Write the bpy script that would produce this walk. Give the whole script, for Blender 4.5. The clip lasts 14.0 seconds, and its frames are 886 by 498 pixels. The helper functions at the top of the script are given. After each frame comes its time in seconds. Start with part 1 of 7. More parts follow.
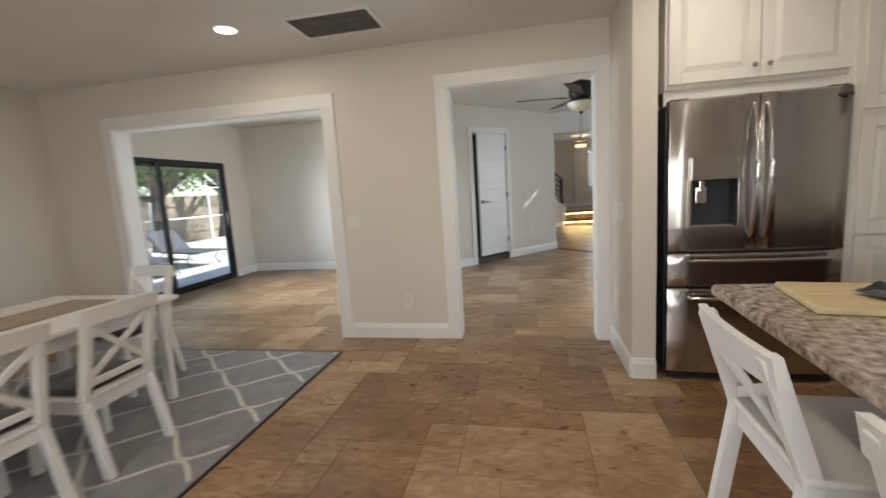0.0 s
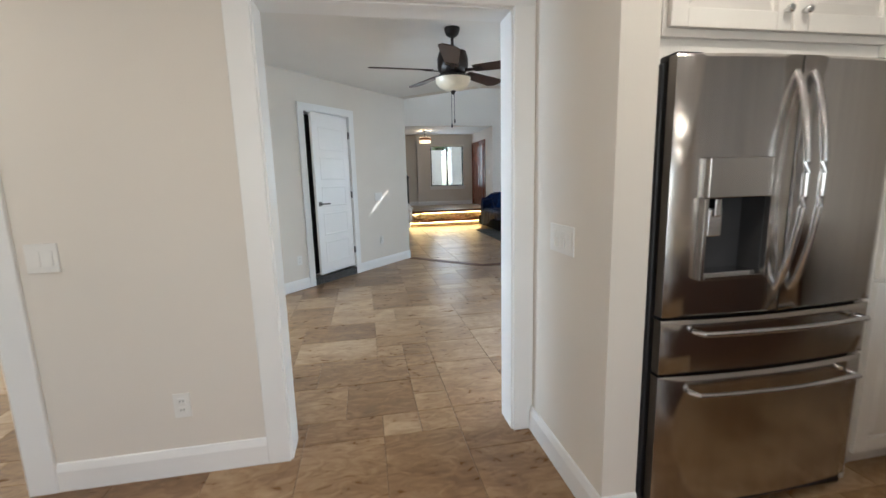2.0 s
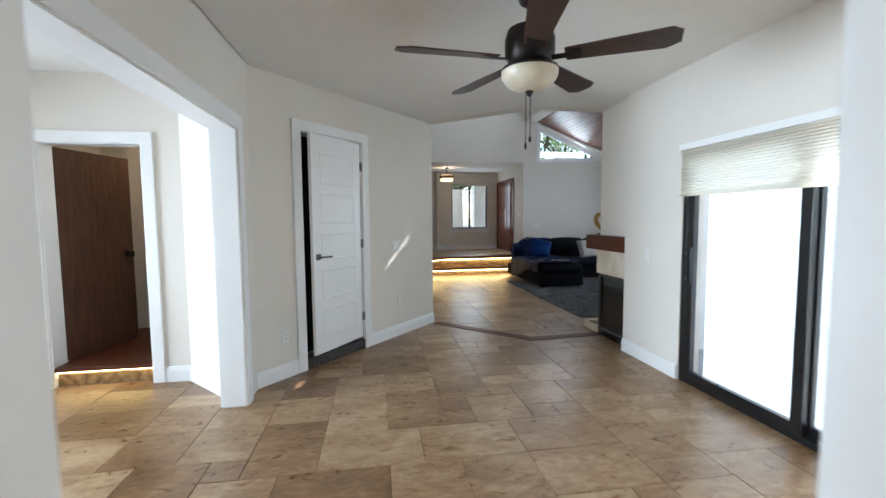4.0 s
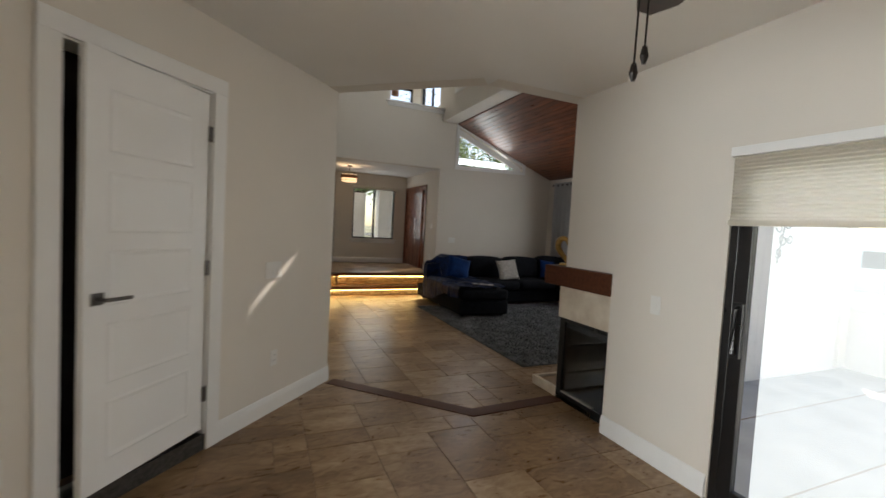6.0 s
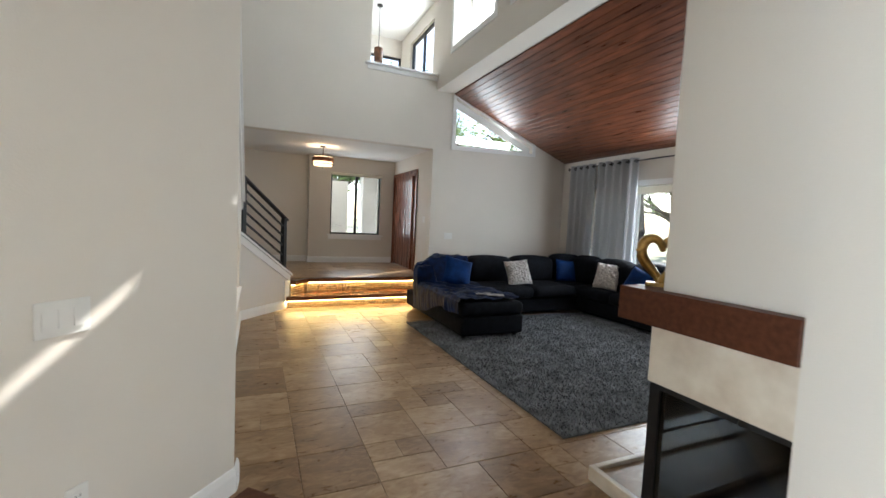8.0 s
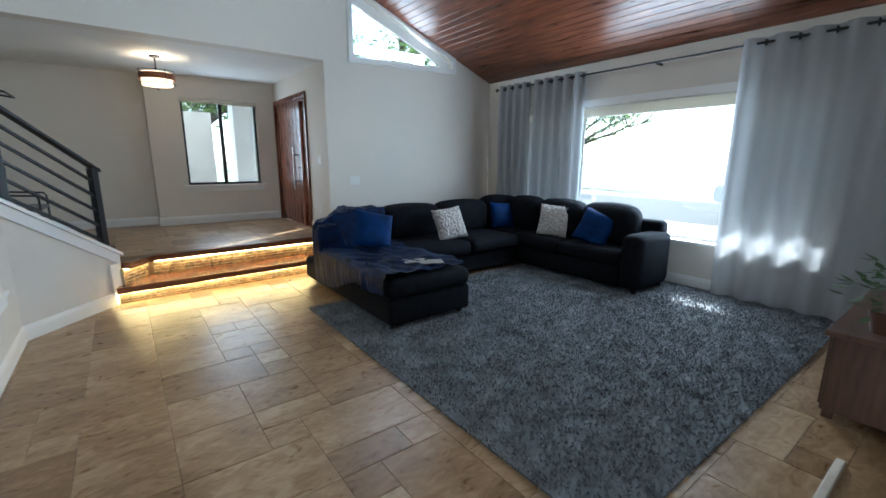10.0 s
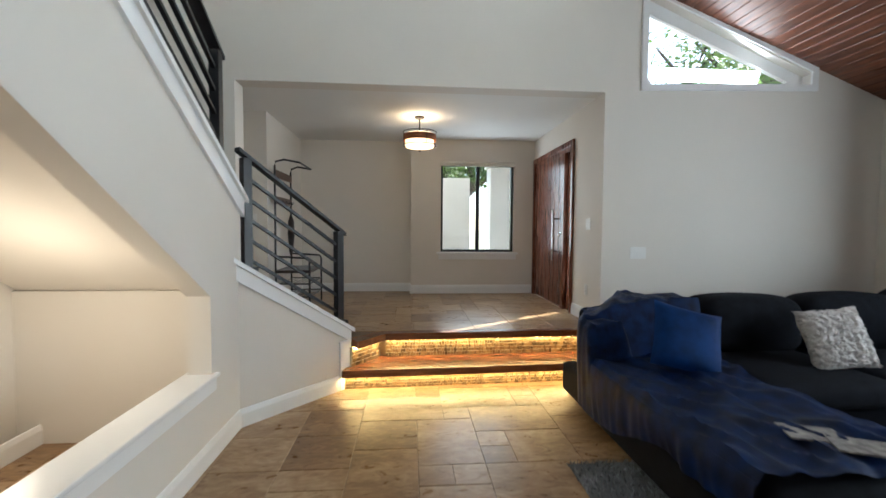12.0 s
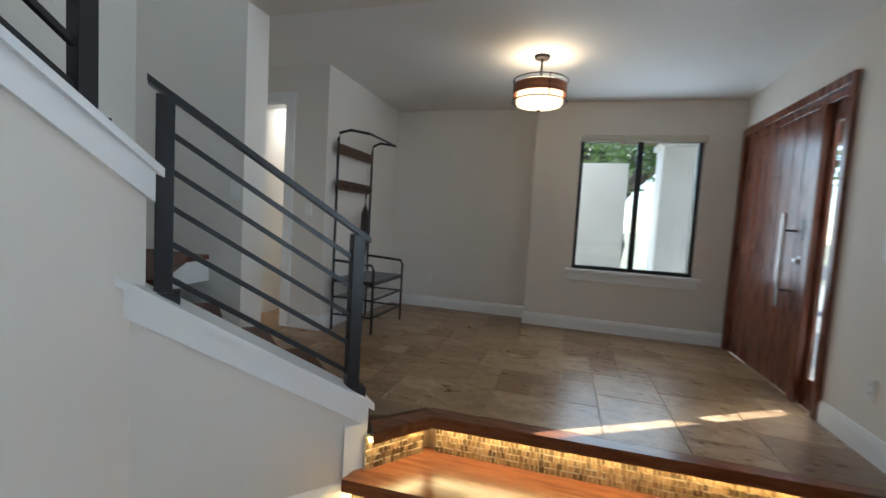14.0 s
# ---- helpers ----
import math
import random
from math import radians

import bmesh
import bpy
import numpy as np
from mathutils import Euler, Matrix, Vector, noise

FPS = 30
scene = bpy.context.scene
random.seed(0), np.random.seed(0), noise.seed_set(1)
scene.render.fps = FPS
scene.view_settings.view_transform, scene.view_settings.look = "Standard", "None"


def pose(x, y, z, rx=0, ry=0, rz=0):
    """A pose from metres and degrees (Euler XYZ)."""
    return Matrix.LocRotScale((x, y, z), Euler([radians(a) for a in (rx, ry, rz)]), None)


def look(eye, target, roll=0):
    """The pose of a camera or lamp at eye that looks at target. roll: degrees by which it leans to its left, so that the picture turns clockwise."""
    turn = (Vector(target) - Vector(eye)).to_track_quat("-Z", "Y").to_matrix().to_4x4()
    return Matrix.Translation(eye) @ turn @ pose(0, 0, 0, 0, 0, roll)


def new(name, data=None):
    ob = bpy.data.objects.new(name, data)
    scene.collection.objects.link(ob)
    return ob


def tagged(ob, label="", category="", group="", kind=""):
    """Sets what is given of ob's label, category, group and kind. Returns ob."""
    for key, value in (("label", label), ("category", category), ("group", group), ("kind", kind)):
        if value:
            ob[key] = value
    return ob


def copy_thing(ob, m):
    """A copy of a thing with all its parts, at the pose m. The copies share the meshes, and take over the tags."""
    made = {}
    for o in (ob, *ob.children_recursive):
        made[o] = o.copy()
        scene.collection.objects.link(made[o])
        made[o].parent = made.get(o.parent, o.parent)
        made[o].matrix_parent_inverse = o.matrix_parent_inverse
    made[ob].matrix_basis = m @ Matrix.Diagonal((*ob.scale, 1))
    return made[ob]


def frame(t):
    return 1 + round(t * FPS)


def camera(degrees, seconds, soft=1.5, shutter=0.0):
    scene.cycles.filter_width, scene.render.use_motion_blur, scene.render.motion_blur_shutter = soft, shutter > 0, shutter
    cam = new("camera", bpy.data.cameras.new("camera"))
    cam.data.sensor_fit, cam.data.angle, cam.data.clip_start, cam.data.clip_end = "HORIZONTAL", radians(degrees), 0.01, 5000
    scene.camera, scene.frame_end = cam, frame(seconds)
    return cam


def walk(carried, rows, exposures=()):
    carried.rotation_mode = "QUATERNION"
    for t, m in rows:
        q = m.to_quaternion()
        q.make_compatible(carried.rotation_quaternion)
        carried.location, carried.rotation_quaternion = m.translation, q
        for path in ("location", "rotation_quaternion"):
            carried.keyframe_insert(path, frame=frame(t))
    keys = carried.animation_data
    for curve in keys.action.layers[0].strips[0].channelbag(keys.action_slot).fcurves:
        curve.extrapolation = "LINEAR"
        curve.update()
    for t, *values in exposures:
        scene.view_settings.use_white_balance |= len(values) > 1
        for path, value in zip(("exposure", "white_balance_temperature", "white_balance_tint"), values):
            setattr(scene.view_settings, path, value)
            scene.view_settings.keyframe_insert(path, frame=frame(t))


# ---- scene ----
cam = camera(92.9, 14.0, shutter=0.4)
PATH = [
    (0, (0.291, -0.281, 1.267), (-0.11, 1.659, 0.994), -3.5),
    (0.5, (0.205, 0.074, 1.286), (0.117, 2.05, 0.99), -3.3),
    (1, (0.132, 0.416, 1.318), (0.15, 2.395, 1.031), -1.0),
    (1.5, (0.063, 0.814, 1.325), (0.28, 2.782, 1.039), -1.2),
    (2, (0.105, 1.207, 1.324), (0.46, 3.147, 0.994), -1.5),
    (2.5, (0.102, 1.573, 1.335), (0.467, 3.515, 1.027), 0.8),
    (3, (0.087, 1.994, 1.362), (0.453, 3.953, 1.193), -1.5),
    (3.2, (0.078, 2.145, 1.368), (0.450, 4.104, 1.203), -2.3),
    (5.3, (0.106, 3.83, 1.421), (0.315, 5.816, 1.312), 4.1),
    (5.5, (0.111, 3.993, 1.414), (0.51, 5.949, 1.304), 4.7),
    (6, (0.242, 4.405, 1.455), (1.029, 6.241, 1.356), 3.2),
    (6.5, (0.447, 4.773, 1.453), (1.374, 6.543, 1.36), 2.5),
    (7, (0.556, 5.16, 1.431), (1.318, 7.006, 1.327), 2.8),
    (7.5, (0.719, 5.566, 1.457), (1.522, 7.393, 1.331), 0.8),
    (8, (0.912, 5.958, 1.458), (1.72, 7.782, 1.328), 2.7),
    (8.2, (0.955, 6.103, 1.451), (1.755, 7.93, 1.306), 4.0),
    (10.3, (1.587, 7.704, 1.476), (2.783, 9.25, 1.05), -0.0),
    (10.5, (1.632, 7.848, 1.472), (2.737, 9.468, 1.08), -0.4),
    (11, (1.711, 8.188, 1.405), (2.155, 10.134, 1.267), 0.6),
    (11.5, (1.759, 8.643, 1.395), (1.998, 10.626, 1.287), 1.7),
    (12, (1.913, 9.121, 1.416), (2.071, 11.113, 1.322), 0.4),
    (12.5, (2.065, 9.573, 1.455), (2.102, 11.571, 1.383), 4.4),
    (13, (2.132, 10.072, 1.485), (2.106, 12.071, 1.405), 3.9),
    (13.5, (2.252, 10.533, 1.488), (2.016, 12.516, 1.385), 3.0),
    (14, (2.3, 10.953, 1.489), (1.748, 12.87, 1.353), 3.4),
]
# the camera brightens, darkens and tints its picture on the way: seconds, stops, kelvin, tint
EXPOSURES = [(0.0, 1.48, 6100, 8), (0.5, 1.68, 6000, 9), (1.5, 1.75, 5650, 8), (3.0, 1.76, 5700, 6), (5.5, 0.95, 6400, 11), (6.0, 0.85, 7000, 12), (6.5, 0.90, 7400, 13),
             (7.0, 0.95, 7600, 15), (7.5, 1.88, 7200, 12), (8.0, 1.9, 6300, 9), (10.5, 2.0, 5300, 2), (11.0, 1.68, 5850, 6), (11.5, 2.05, 6300, 8), (12.5, 1.98, 5650, 4), (13.5, 2.1, 5700, 5), (14.0, 1.72, 5550, 5)]
walk(cam, [(t, look(eye, target, roll)) for t, eye, target, roll in PATH], EXPOSURES)

# ---- world, sun, large lights ----
SUN_DIR = Vector((0.845, 0.535, 0.925)).normalized()      # towards the sun
world = bpy.data.worlds.new("world")
scene.world = world
world.use_nodes = True
wn = world.node_tree.nodes
sky = wn.new("ShaderNodeTexSky")
sky.sky_type = "NISHITA"
sky.sun_disc = False
sky.sun_elevation = math.asin(SUN_DIR.z)
sky.sun_rotation = math.atan2(SUN_DIR.x, SUN_DIR.y)
world.node_tree.links.new(sky.outputs["Color"], wn["Background"].inputs["Color"])
wn["Background"].inputs["Strength"].default_value = 0.15


def lamp(name, kind, energy, m, color=(1, 1, 1), size=0.1, size_y=None, spread=None, angle=None):
    data = bpy.data.lights.new(name, kind)
    data.energy, data.color = energy, color
    if kind == "AREA":
        data.size = size
        if size_y:
            data.shape, data.size_y = "RECTANGLE", size_y
        if spread:
            data.spread = radians(spread)
    if kind == "POINT":
        data.shadow_soft_size = size
    if angle:
        data.angle = radians(angle)
    ob = new(name, data)
    ob.matrix_world = m
    return ob


sun = lamp("sun", "SUN", 5.0, look(SUN_DIR * 30, (0, 0, 0)), (1.0, 0.95, 0.87), angle=0.35)
DAY = (0.86, 0.94, 1.0)


def window_light(name, centre, towards, w, h, energy, color=DAY, spread=None):
    """Sky light standing in a window's opening."""
    return lamp(name, "AREA", energy, look(centre, Vector(centre) + Vector(towards)), color, w, h, spread)


window_light("skylight_big_window", (6.80, 10.3, 1.45), (-1, 0, 0), 1.8, 1.6, 30)
window_light("skylight_patio", (2.72, 4.82, 0.98), (-1, 0, 0), 1.9, 1.85, 5.0)
window_light("skylight_slider", (-4.64, 4.95, 1.05), (1, 0, 0), 1.8, 1.5, 36, spread=90)
window_light("skylight_foyer", (2.95, 15.50, 1.75), (0, -1, 0), 1.05, 1.3, 4)
window_light("skylight_high_1", (4.18, 11.85, 4.85), (-1, 0, -0.2), 1.3, 0.8, 6)
window_light("skylight_high_2", (4.18, 9.9, 4.85), (-1, 0, -0.2), 1.5, 0.8, 6)
window_light("skylight_loft", (3.97, 14.6, 5.0), (-1, 0, 0), 1.0, 0.9, 9)
window_light("skylight_tri", (4.95, 13.30, 3.15), (0, -1, -0.3), 1.2, 0.4, 3.5)
# unseen warm fill, added at the back wall to brighten the kitchen
window_light("kitchen_fill_light", (-0.4, -3.1, 1.5), (0, 1, 0), 2.4, 1.2, 19, (1.0, 0.93, 0.84))
WARM = (1.0, 0.78, 0.52)

# ---- materials ----


def material(name, base, rough=0.5, metal=0.0, noise_scale=6.0, amount=0.08, bump=0.02, bump_scale=60.0,
             spec=0.5, per_object=0.0, second=None, detail=6.0, stretch=None, coat=0.0, sheen=0.0):
    """A surface with two scales of colour change and fine relief, in object space metres."""
    m = bpy.data.materials.new(name)
    m.use_nodes = True
    nt = m.node_tree
    n, l = nt.nodes, nt.links
    bsdf = n["Principled BSDF"]
    bsdf.inputs["Roughness"].default_value = rough
    bsdf.inputs["Metallic"].default_value = metal
    bsdf.inputs["Specular IOR Level"].default_value = spec
    bsdf.inputs["Coat Weight"].default_value = coat
    bsdf.inputs["Coat Roughness"].default_value = 0.15
    bsdf.inputs["Sheen Weight"].default_value = sheen
    geo = n.new("ShaderNodeNewGeometry")
    mp = n.new("ShaderNodeMapping")
    l.new(geo.outputs["Position"], mp.inputs["Vector"])
    if stretch:
        mp.inputs["Scale"].default_value = stretch
    big = n.new("ShaderNodeTexNoise")
    big.inputs["Scale"].default_value = noise_scale
    big.inputs["Detail"].default_value = detail
    l.new(mp.outputs["Vector"], big.inputs["Vector"])
    ramp = n.new("ShaderNodeValToRGB")
    dark = second if second else tuple(c * (1 - 2 * amount) for c in base)
    ramp.color_ramp.elements[0].position, ramp.color_ramp.elements[1].position = 0.3, 0.7
    ramp.color_ramp.elements[0].color = (*dark, 1)
    ramp.color_ramp.elements[1].color = (*[min(1, c * (1 + 0.5 * amount)) for c in base], 1)
    l.new(big.outputs["Fac"], ramp.inputs["Fac"])
    color = ramp.outputs["Color"]
    if per_object:
        info = n.new("ShaderNodeObjectInfo")
        isl = n.new("ShaderNodeNewGeometry")
        add = n.new("ShaderNodeMath")
        add.operation = "ADD"
        l.new(info.outputs["Random"], add.inputs[0])
        l.new(isl.outputs["Random Per Island"], add.inputs[1])
        fr = n.new("ShaderNodeMath")
        fr.operation = "FRACT"
        l.new(add.outputs[0], fr.inputs[0])
        hs = n.new("ShaderNodeHueSaturation")
        rng = n.new("ShaderNodeMapRange")
        rng.inputs["To Min"].default_value, rng.inputs["To Max"].default_value = 1 - per_object, 1 + per_object
        l.new(fr.outputs[0], rng.inputs["Value"])
        l.new(rng.outputs["Result"], hs.inputs["Value"])
        l.new(color, hs.inputs["Color"])
        color = hs.outputs["Color"]
    l.new(color, bsdf.inputs["Base Color"])
    if bump:
        fine = n.new("ShaderNodeTexNoise")
        fine.inputs["Scale"].default_value = bump_scale
        fine.inputs["Detail"].default_value = 4
        l.new(mp.outputs["Vector"], fine.inputs["Vector"])
        b = n.new("ShaderNodeBump")
        b.inputs["Strength"].default_value = bump
        b.inputs["Distance"].default_value = 0.02
        l.new(fine.outputs["Fac"], b.inputs["Height"])
        l.new(b.outputs["Normal"], bsdf.inputs["Normal"])
        rr = n.new("ShaderNodeMapRange")
        rr.inputs["To Min"].default_value, rr.inputs["To Max"].default_value = max(0.02, rough - 0.07), min(1, rough + 0.07)
        l.new(big.outputs["Fac"], rr.inputs["Value"])
        l.new(rr.outputs["Result"], bsdf.inputs["Roughness"])
    return m


def glowing(name, color, strength):
    m = bpy.data.materials.new(name)
    m.use_nodes = True
    b = m.node_tree.nodes["Principled BSDF"]
    b.inputs["Base Color"].default_value = (0.8, 0.8, 0.8, 1)
    b.inputs["Emission Color"].default_value = (*color, 1)
    b.inputs["Emission Strength"].default_value = strength
    return m


def glassy(name, color=(0.95, 0.98, 0.97), rough=0.0):
    m = bpy.data.materials.new(name)
    m.use_nodes = True
    b = m.node_tree.nodes["Principled BSDF"]
    b.inputs["Base Color"].default_value = (*color, 1)
    b.inputs["Transmission Weight"].default_value = 1.0
    b.inputs["Roughness"].default_value = rough
    b.inputs["IOR"].default_value = 1.45
    return m


PAINT = material("cream_wall_paint", (0.73, 0.685, 0.62), 0.75, noise_scale=1.3, amount=0.02, bump=0.06, bump_scale=140)
CEIL = material("white_ceiling_paint", (0.80, 0.79, 0.76), 0.85, noise_scale=1.5, amount=0.02, bump=0.12, bump_scale=90)
TRIM = material("white_trim_paint", (0.83, 0.83, 0.82), 0.38, noise_scale=3, amount=0.015, bump=0.015, bump_scale=40)


def travertine(name):
    """Honed travertine: each tile with its own tone, cloudy veins that run along it, small pits."""
    m = bpy.data.materials.new(name)
    m.use_nodes = True
    n, l = m.node_tree.nodes, m.node_tree.links
    p = n["Principled BSDF"]
    geo, info = n.new("ShaderNodeNewGeometry"), n.new("ShaderNodeObjectInfo")
    add, frac, mul, vadd, mp = n.new("ShaderNodeMath"), n.new("ShaderNodeMath"), n.new("ShaderNodeMath"), n.new("ShaderNodeVectorMath"), n.new("ShaderNodeMapping")
    add.operation, frac.operation, mul.operation, vadd.operation = "ADD", "FRACT", "MULTIPLY", "ADD"
    l.new(info.outputs["Random"], add.inputs[0])
    l.new(geo.outputs["Random Per Island"], add.inputs[1])
    l.new(add.outputs[0], frac.inputs[0])
    l.new(frac.outputs[0], mul.inputs[0])
    mul.inputs[1].default_value = 37.0
    l.new(geo.outputs["Position"], vadd.inputs[0])
    l.new(mul.outputs[0], vadd.inputs[1])
    l.new(vadd.outputs[0], mp.inputs["Vector"])
    mp.inputs["Scale"].default_value = (0.75, 1.5, 1.0)
    cloud, vein = n.new("ShaderNodeTexNoise"), n.new("ShaderNodeTexNoise")
    for node, sc, de, di in ((cloud, 3.2, 7, 0.9), (vein, 11.0, 9, 1.6)):
        node.inputs["Scale"].default_value, node.inputs["Detail"].default_value, node.inputs["Distortion"].default_value = sc, de, di
        l.new(mp.outputs["Vector"], node.inputs["Vector"])
    tone = n.new("ShaderNodeMath")
    tone.operation = "MULTIPLY_ADD"
    tone.inputs[1].default_value, tone.inputs[2].default_value = 0.28, -0.20
    l.new(frac.outputs[0], tone.inputs[0])
    mix = n.new("ShaderNodeMath")
    mix.operation = "MULTIPLY_ADD"
    mix.inputs[1].default_value = 0.64
    l.new(vein.outputs["Fac"], mix.inputs[0])
    half = n.new("ShaderNodeMath")
    half.operation = "MULTIPLY_ADD"
    half.inputs[1].default_value = 0.60
    l.new(cloud.outputs["Fac"], half.inputs[0])
    l.new(tone.outputs[0], half.inputs[2])
    l.new(half.outputs[0], mix.inputs[2])
    ramp = n.new("ShaderNodeValToRGB")
    e = ramp.color_ramp.elements
    e[0].position, e[0].color = 0.22, (0.125, 0.066, 0.028, 1)
    e[1].position, e[1].color = 0.82, (0.45, 0.320, 0.190, 1)
    for pos, col in ((0.42, (0.195, 0.108, 0.047, 1)), (0.58, (0.290, 0.176, 0.086, 1))):
        k = e.new(pos)
        k.color = col
    l.new(mix.outputs[0], ramp.inputs["Fac"])
    l.new(ramp.outputs["Color"], p.inputs["Base Color"])
    rr, bump = n.new("ShaderNodeMapRange"), n.new("ShaderNodeBump")
    rr.inputs["To Min"].default_value, rr.inputs["To Max"].default_value = 0.20, 0.42
    l.new(vein.outputs["Fac"], rr.inputs["Value"])
    l.new(rr.outputs["Result"], p.inputs["Roughness"])
    bump.inputs["Strength"].default_value, bump.inputs["Distance"].default_value = 0.12, 0.01
    l.new(vein.outputs["Fac"], bump.inputs["Height"])
    l.new(bump.outputs["Normal"], p.inputs["Normal"])
    return m


TILE = travertine("travertine_tile")
GROUT = material("tan_grout", (0.21, 0.134, 0.070), 0.8, noise_scale=9, amount=0.12, bump=0.1)
OAK = material("dark_red_oak", (0.092, 0.030, 0.013), 0.46, noise_scale=5, amount=0.25, bump=0.05, bump_scale=30,
               second=(0.062, 0.017, 0.007), stretch=(1, 8, 8), spec=0.22)
CEDAR = material("stained_cedar_boards", (0.19, 0.062, 0.028), 0.30, noise_scale=3.0, amount=0.3, bump=0.05, bump_scale=24,
                 second=(0.085, 0.025, 0.012), stretch=(8, 1.0, 8), per_object=0.22)
MAHOG = material("mahogany_door_wood", (0.17, 0.05, 0.022), 0.28, noise_scale=4, amount=0.3, bump=0.04, bump_scale=30,
                 second=(0.085, 0.024, 0.012), stretch=(8, 8, 0.8), per_object=0.08)
BLACK = material("black_powder_coat", (0.012, 0.012, 0.014), 0.4, noise_scale=12, amount=0.2, bump=0.03, bump_scale=200)
DARKFRAME = material("black_window_frame", (0.010, 0.010, 0.011), 0.3, noise_scale=8, amount=0.2, bump=0.01)
GLASS = glassy("window_glass")
STEEL = material("brushed_stainless_steel", (0.58, 0.555, 0.53), 0.19, 1.0, noise_scale=2.5, amount=0.035, bump=0,
                 stretch=(14, 14, 0.5))
CHROME = material("satin_chrome", (0.72, 0.72, 0.73), 0.16, 1.0, noise_scale=9, amount=0.04, bump=0)
CABINET = material("antique_white_cabinet_paint", (0.80, 0.77, 0.72), 0.4, noise_scale=2.5, amount=0.03, bump=0.02, bump_scale=50)
PLASTER = material("white_exterior_stucco", (0.80, 0.78, 0.75), 0.9, noise_scale=2, amount=0.05, bump=0.3, bump_scale=60)
STONE = material("cream_limestone", (0.74, 0.67, 0.56), 0.45, noise_scale=7, amount=0.08, bump=0.06, bump_scale=30,
                 second=(0.60, 0.51, 0.40))

# ---- builders ----


def mesh_from(bm, name):
    me = bpy.data.meshes.new(name)
    bmesh.ops.recalc_face_normals(bm, faces=bm.faces[:])
    bm.to_mesh(me)
    bm.free()
    return me


def part(name, bm, mat, parent=None, label="", smooth=False):
    """Links a bmesh as one mesh object under a thing or a part."""
    me = mesh_from(bm, name)
    me.materials.append(mat)
    if smooth:
        me.shade_smooth()
        me.set_sharp_from_angle(angle=radians(40))
    ob = new(name, me)
    if parent:
        ob.parent = parent
    if label:
        ob["label"] = label
    return ob


def thing(name, label, category, m=None, group="", kind=""):
    ob = new(name)
    ob.empty_display_size = 0.1
    if m is not None:
        ob.matrix_world = m
    return tagged(ob, label, category, group, kind)


def add_box(bm, x0, x1, y0, y1, z0, z1, bevel=0.0, m=None, seg=2):
    r = bmesh.ops.create_cube(bm, size=1.0)
    vs = r["verts"]
    for v in vs:
        v.co = Vector(((x0 + x1) / 2 + v.co.x * (x1 - x0), (y0 + y1) / 2 + v.co.y * (y1 - y0), (z0 + z1) / 2 + v.co.z * (z1 - z0)))
    if bevel > 0:
        es = list({e for v in vs for e in v.link_edges})
        r = bmesh.ops.bevel(bm, geom=es, offset=bevel, segments=seg, affect="EDGES", profile=0.5)
        vs = list({v for f in r["faces"] for v in f.verts} | {v for v in vs if v.is_valid})
    if m is not None:
        bmesh.ops.transform(bm, matrix=m, verts=vs)
    return vs


def boxes(*specs, bevel=0.0, m=None):
    bm = bmesh.new()
    for sp in specs:
        add_box(bm, *sp, bevel=bevel, m=m)
    return bm


def add_prism(bm, pts, z0, z1):
    """An upright prism on a plan polygon."""
    lo = [bm.verts.new((x, y, z0)) for x, y in pts]
    hi = [bm.verts.new((x, y, z1)) for x, y in pts]
    n = len(pts)
    bm.faces.new(lo)
    bm.faces.new(hi)
    for i in range(n):
        bm.faces.new((lo[i], lo[(i + 1) % n], hi[(i + 1) % n], hi[i]))
    return lo + hi


def prism(pts, z0, z1):
    bm = bmesh.new()
    add_prism(bm, pts, z0, z1)
    return bm


def add_slab(bm, pts, axis, a, b):
    """A prism whose outline lies in the plane across axis ('x' or 'y'), pts are (other, z)."""
    mk = (lambda u, z, k: (k, u, z)) if axis == "x" else (lambda u, z, k: (u, k, z))
    lo = [bm.verts.new(mk(u, z, a)) for u, z in pts]
    hi = [bm.verts.new(mk(u, z, b)) for u, z in pts]
    n = len(pts)
    bm.faces.new(lo)
    bm.faces.new(hi)
    for i in range(n):
        bm.faces.new((lo[i], lo[(i + 1) % n], hi[(i + 1) % n], hi[i]))


def slab(pts, axis, a, b):
    bm = bmesh.new()
    add_slab(bm, pts, axis, a, b)
    return bm


def add_tube(bm, pts, r, sides=10, cap=True, radii=None):
    """A round bar along a run of points."""
    pts = [Vector(p) for p in pts]
    rings = []
    up = Vector((0, 0, 1))
    for i, p in enumerate(pts):
        d = (pts[min(i + 1, len(pts) - 1)] - pts[max(i - 1, 0)]).normalized()
        a = d.cross(up)
        if a.length < 0.05:
            a = d.cross(Vector((1, 0, 0)))
        a.normalize()
        b = d.cross(a).normalized()
        rr = radii[i] if radii else r
        rings.append([bm.verts.new(p + rr * (math.cos(k * math.tau / sides) * a + math.sin(k * math.tau / sides) * b)) for k in range(sides)])
    for q, w in zip(rings, rings[1:]):
        for k in range(sides):
            bm.faces.new((q[k], q[(k + 1) % sides], w[(k + 1) % sides], w[k]))
    if cap:
        bm.faces.new(rings[0])
        bm.faces.new(rings[-1])
    return bm


def tube(pts, r, sides=10, radii=None):
    return add_tube(bmesh.new(), pts, r, sides, True, radii)


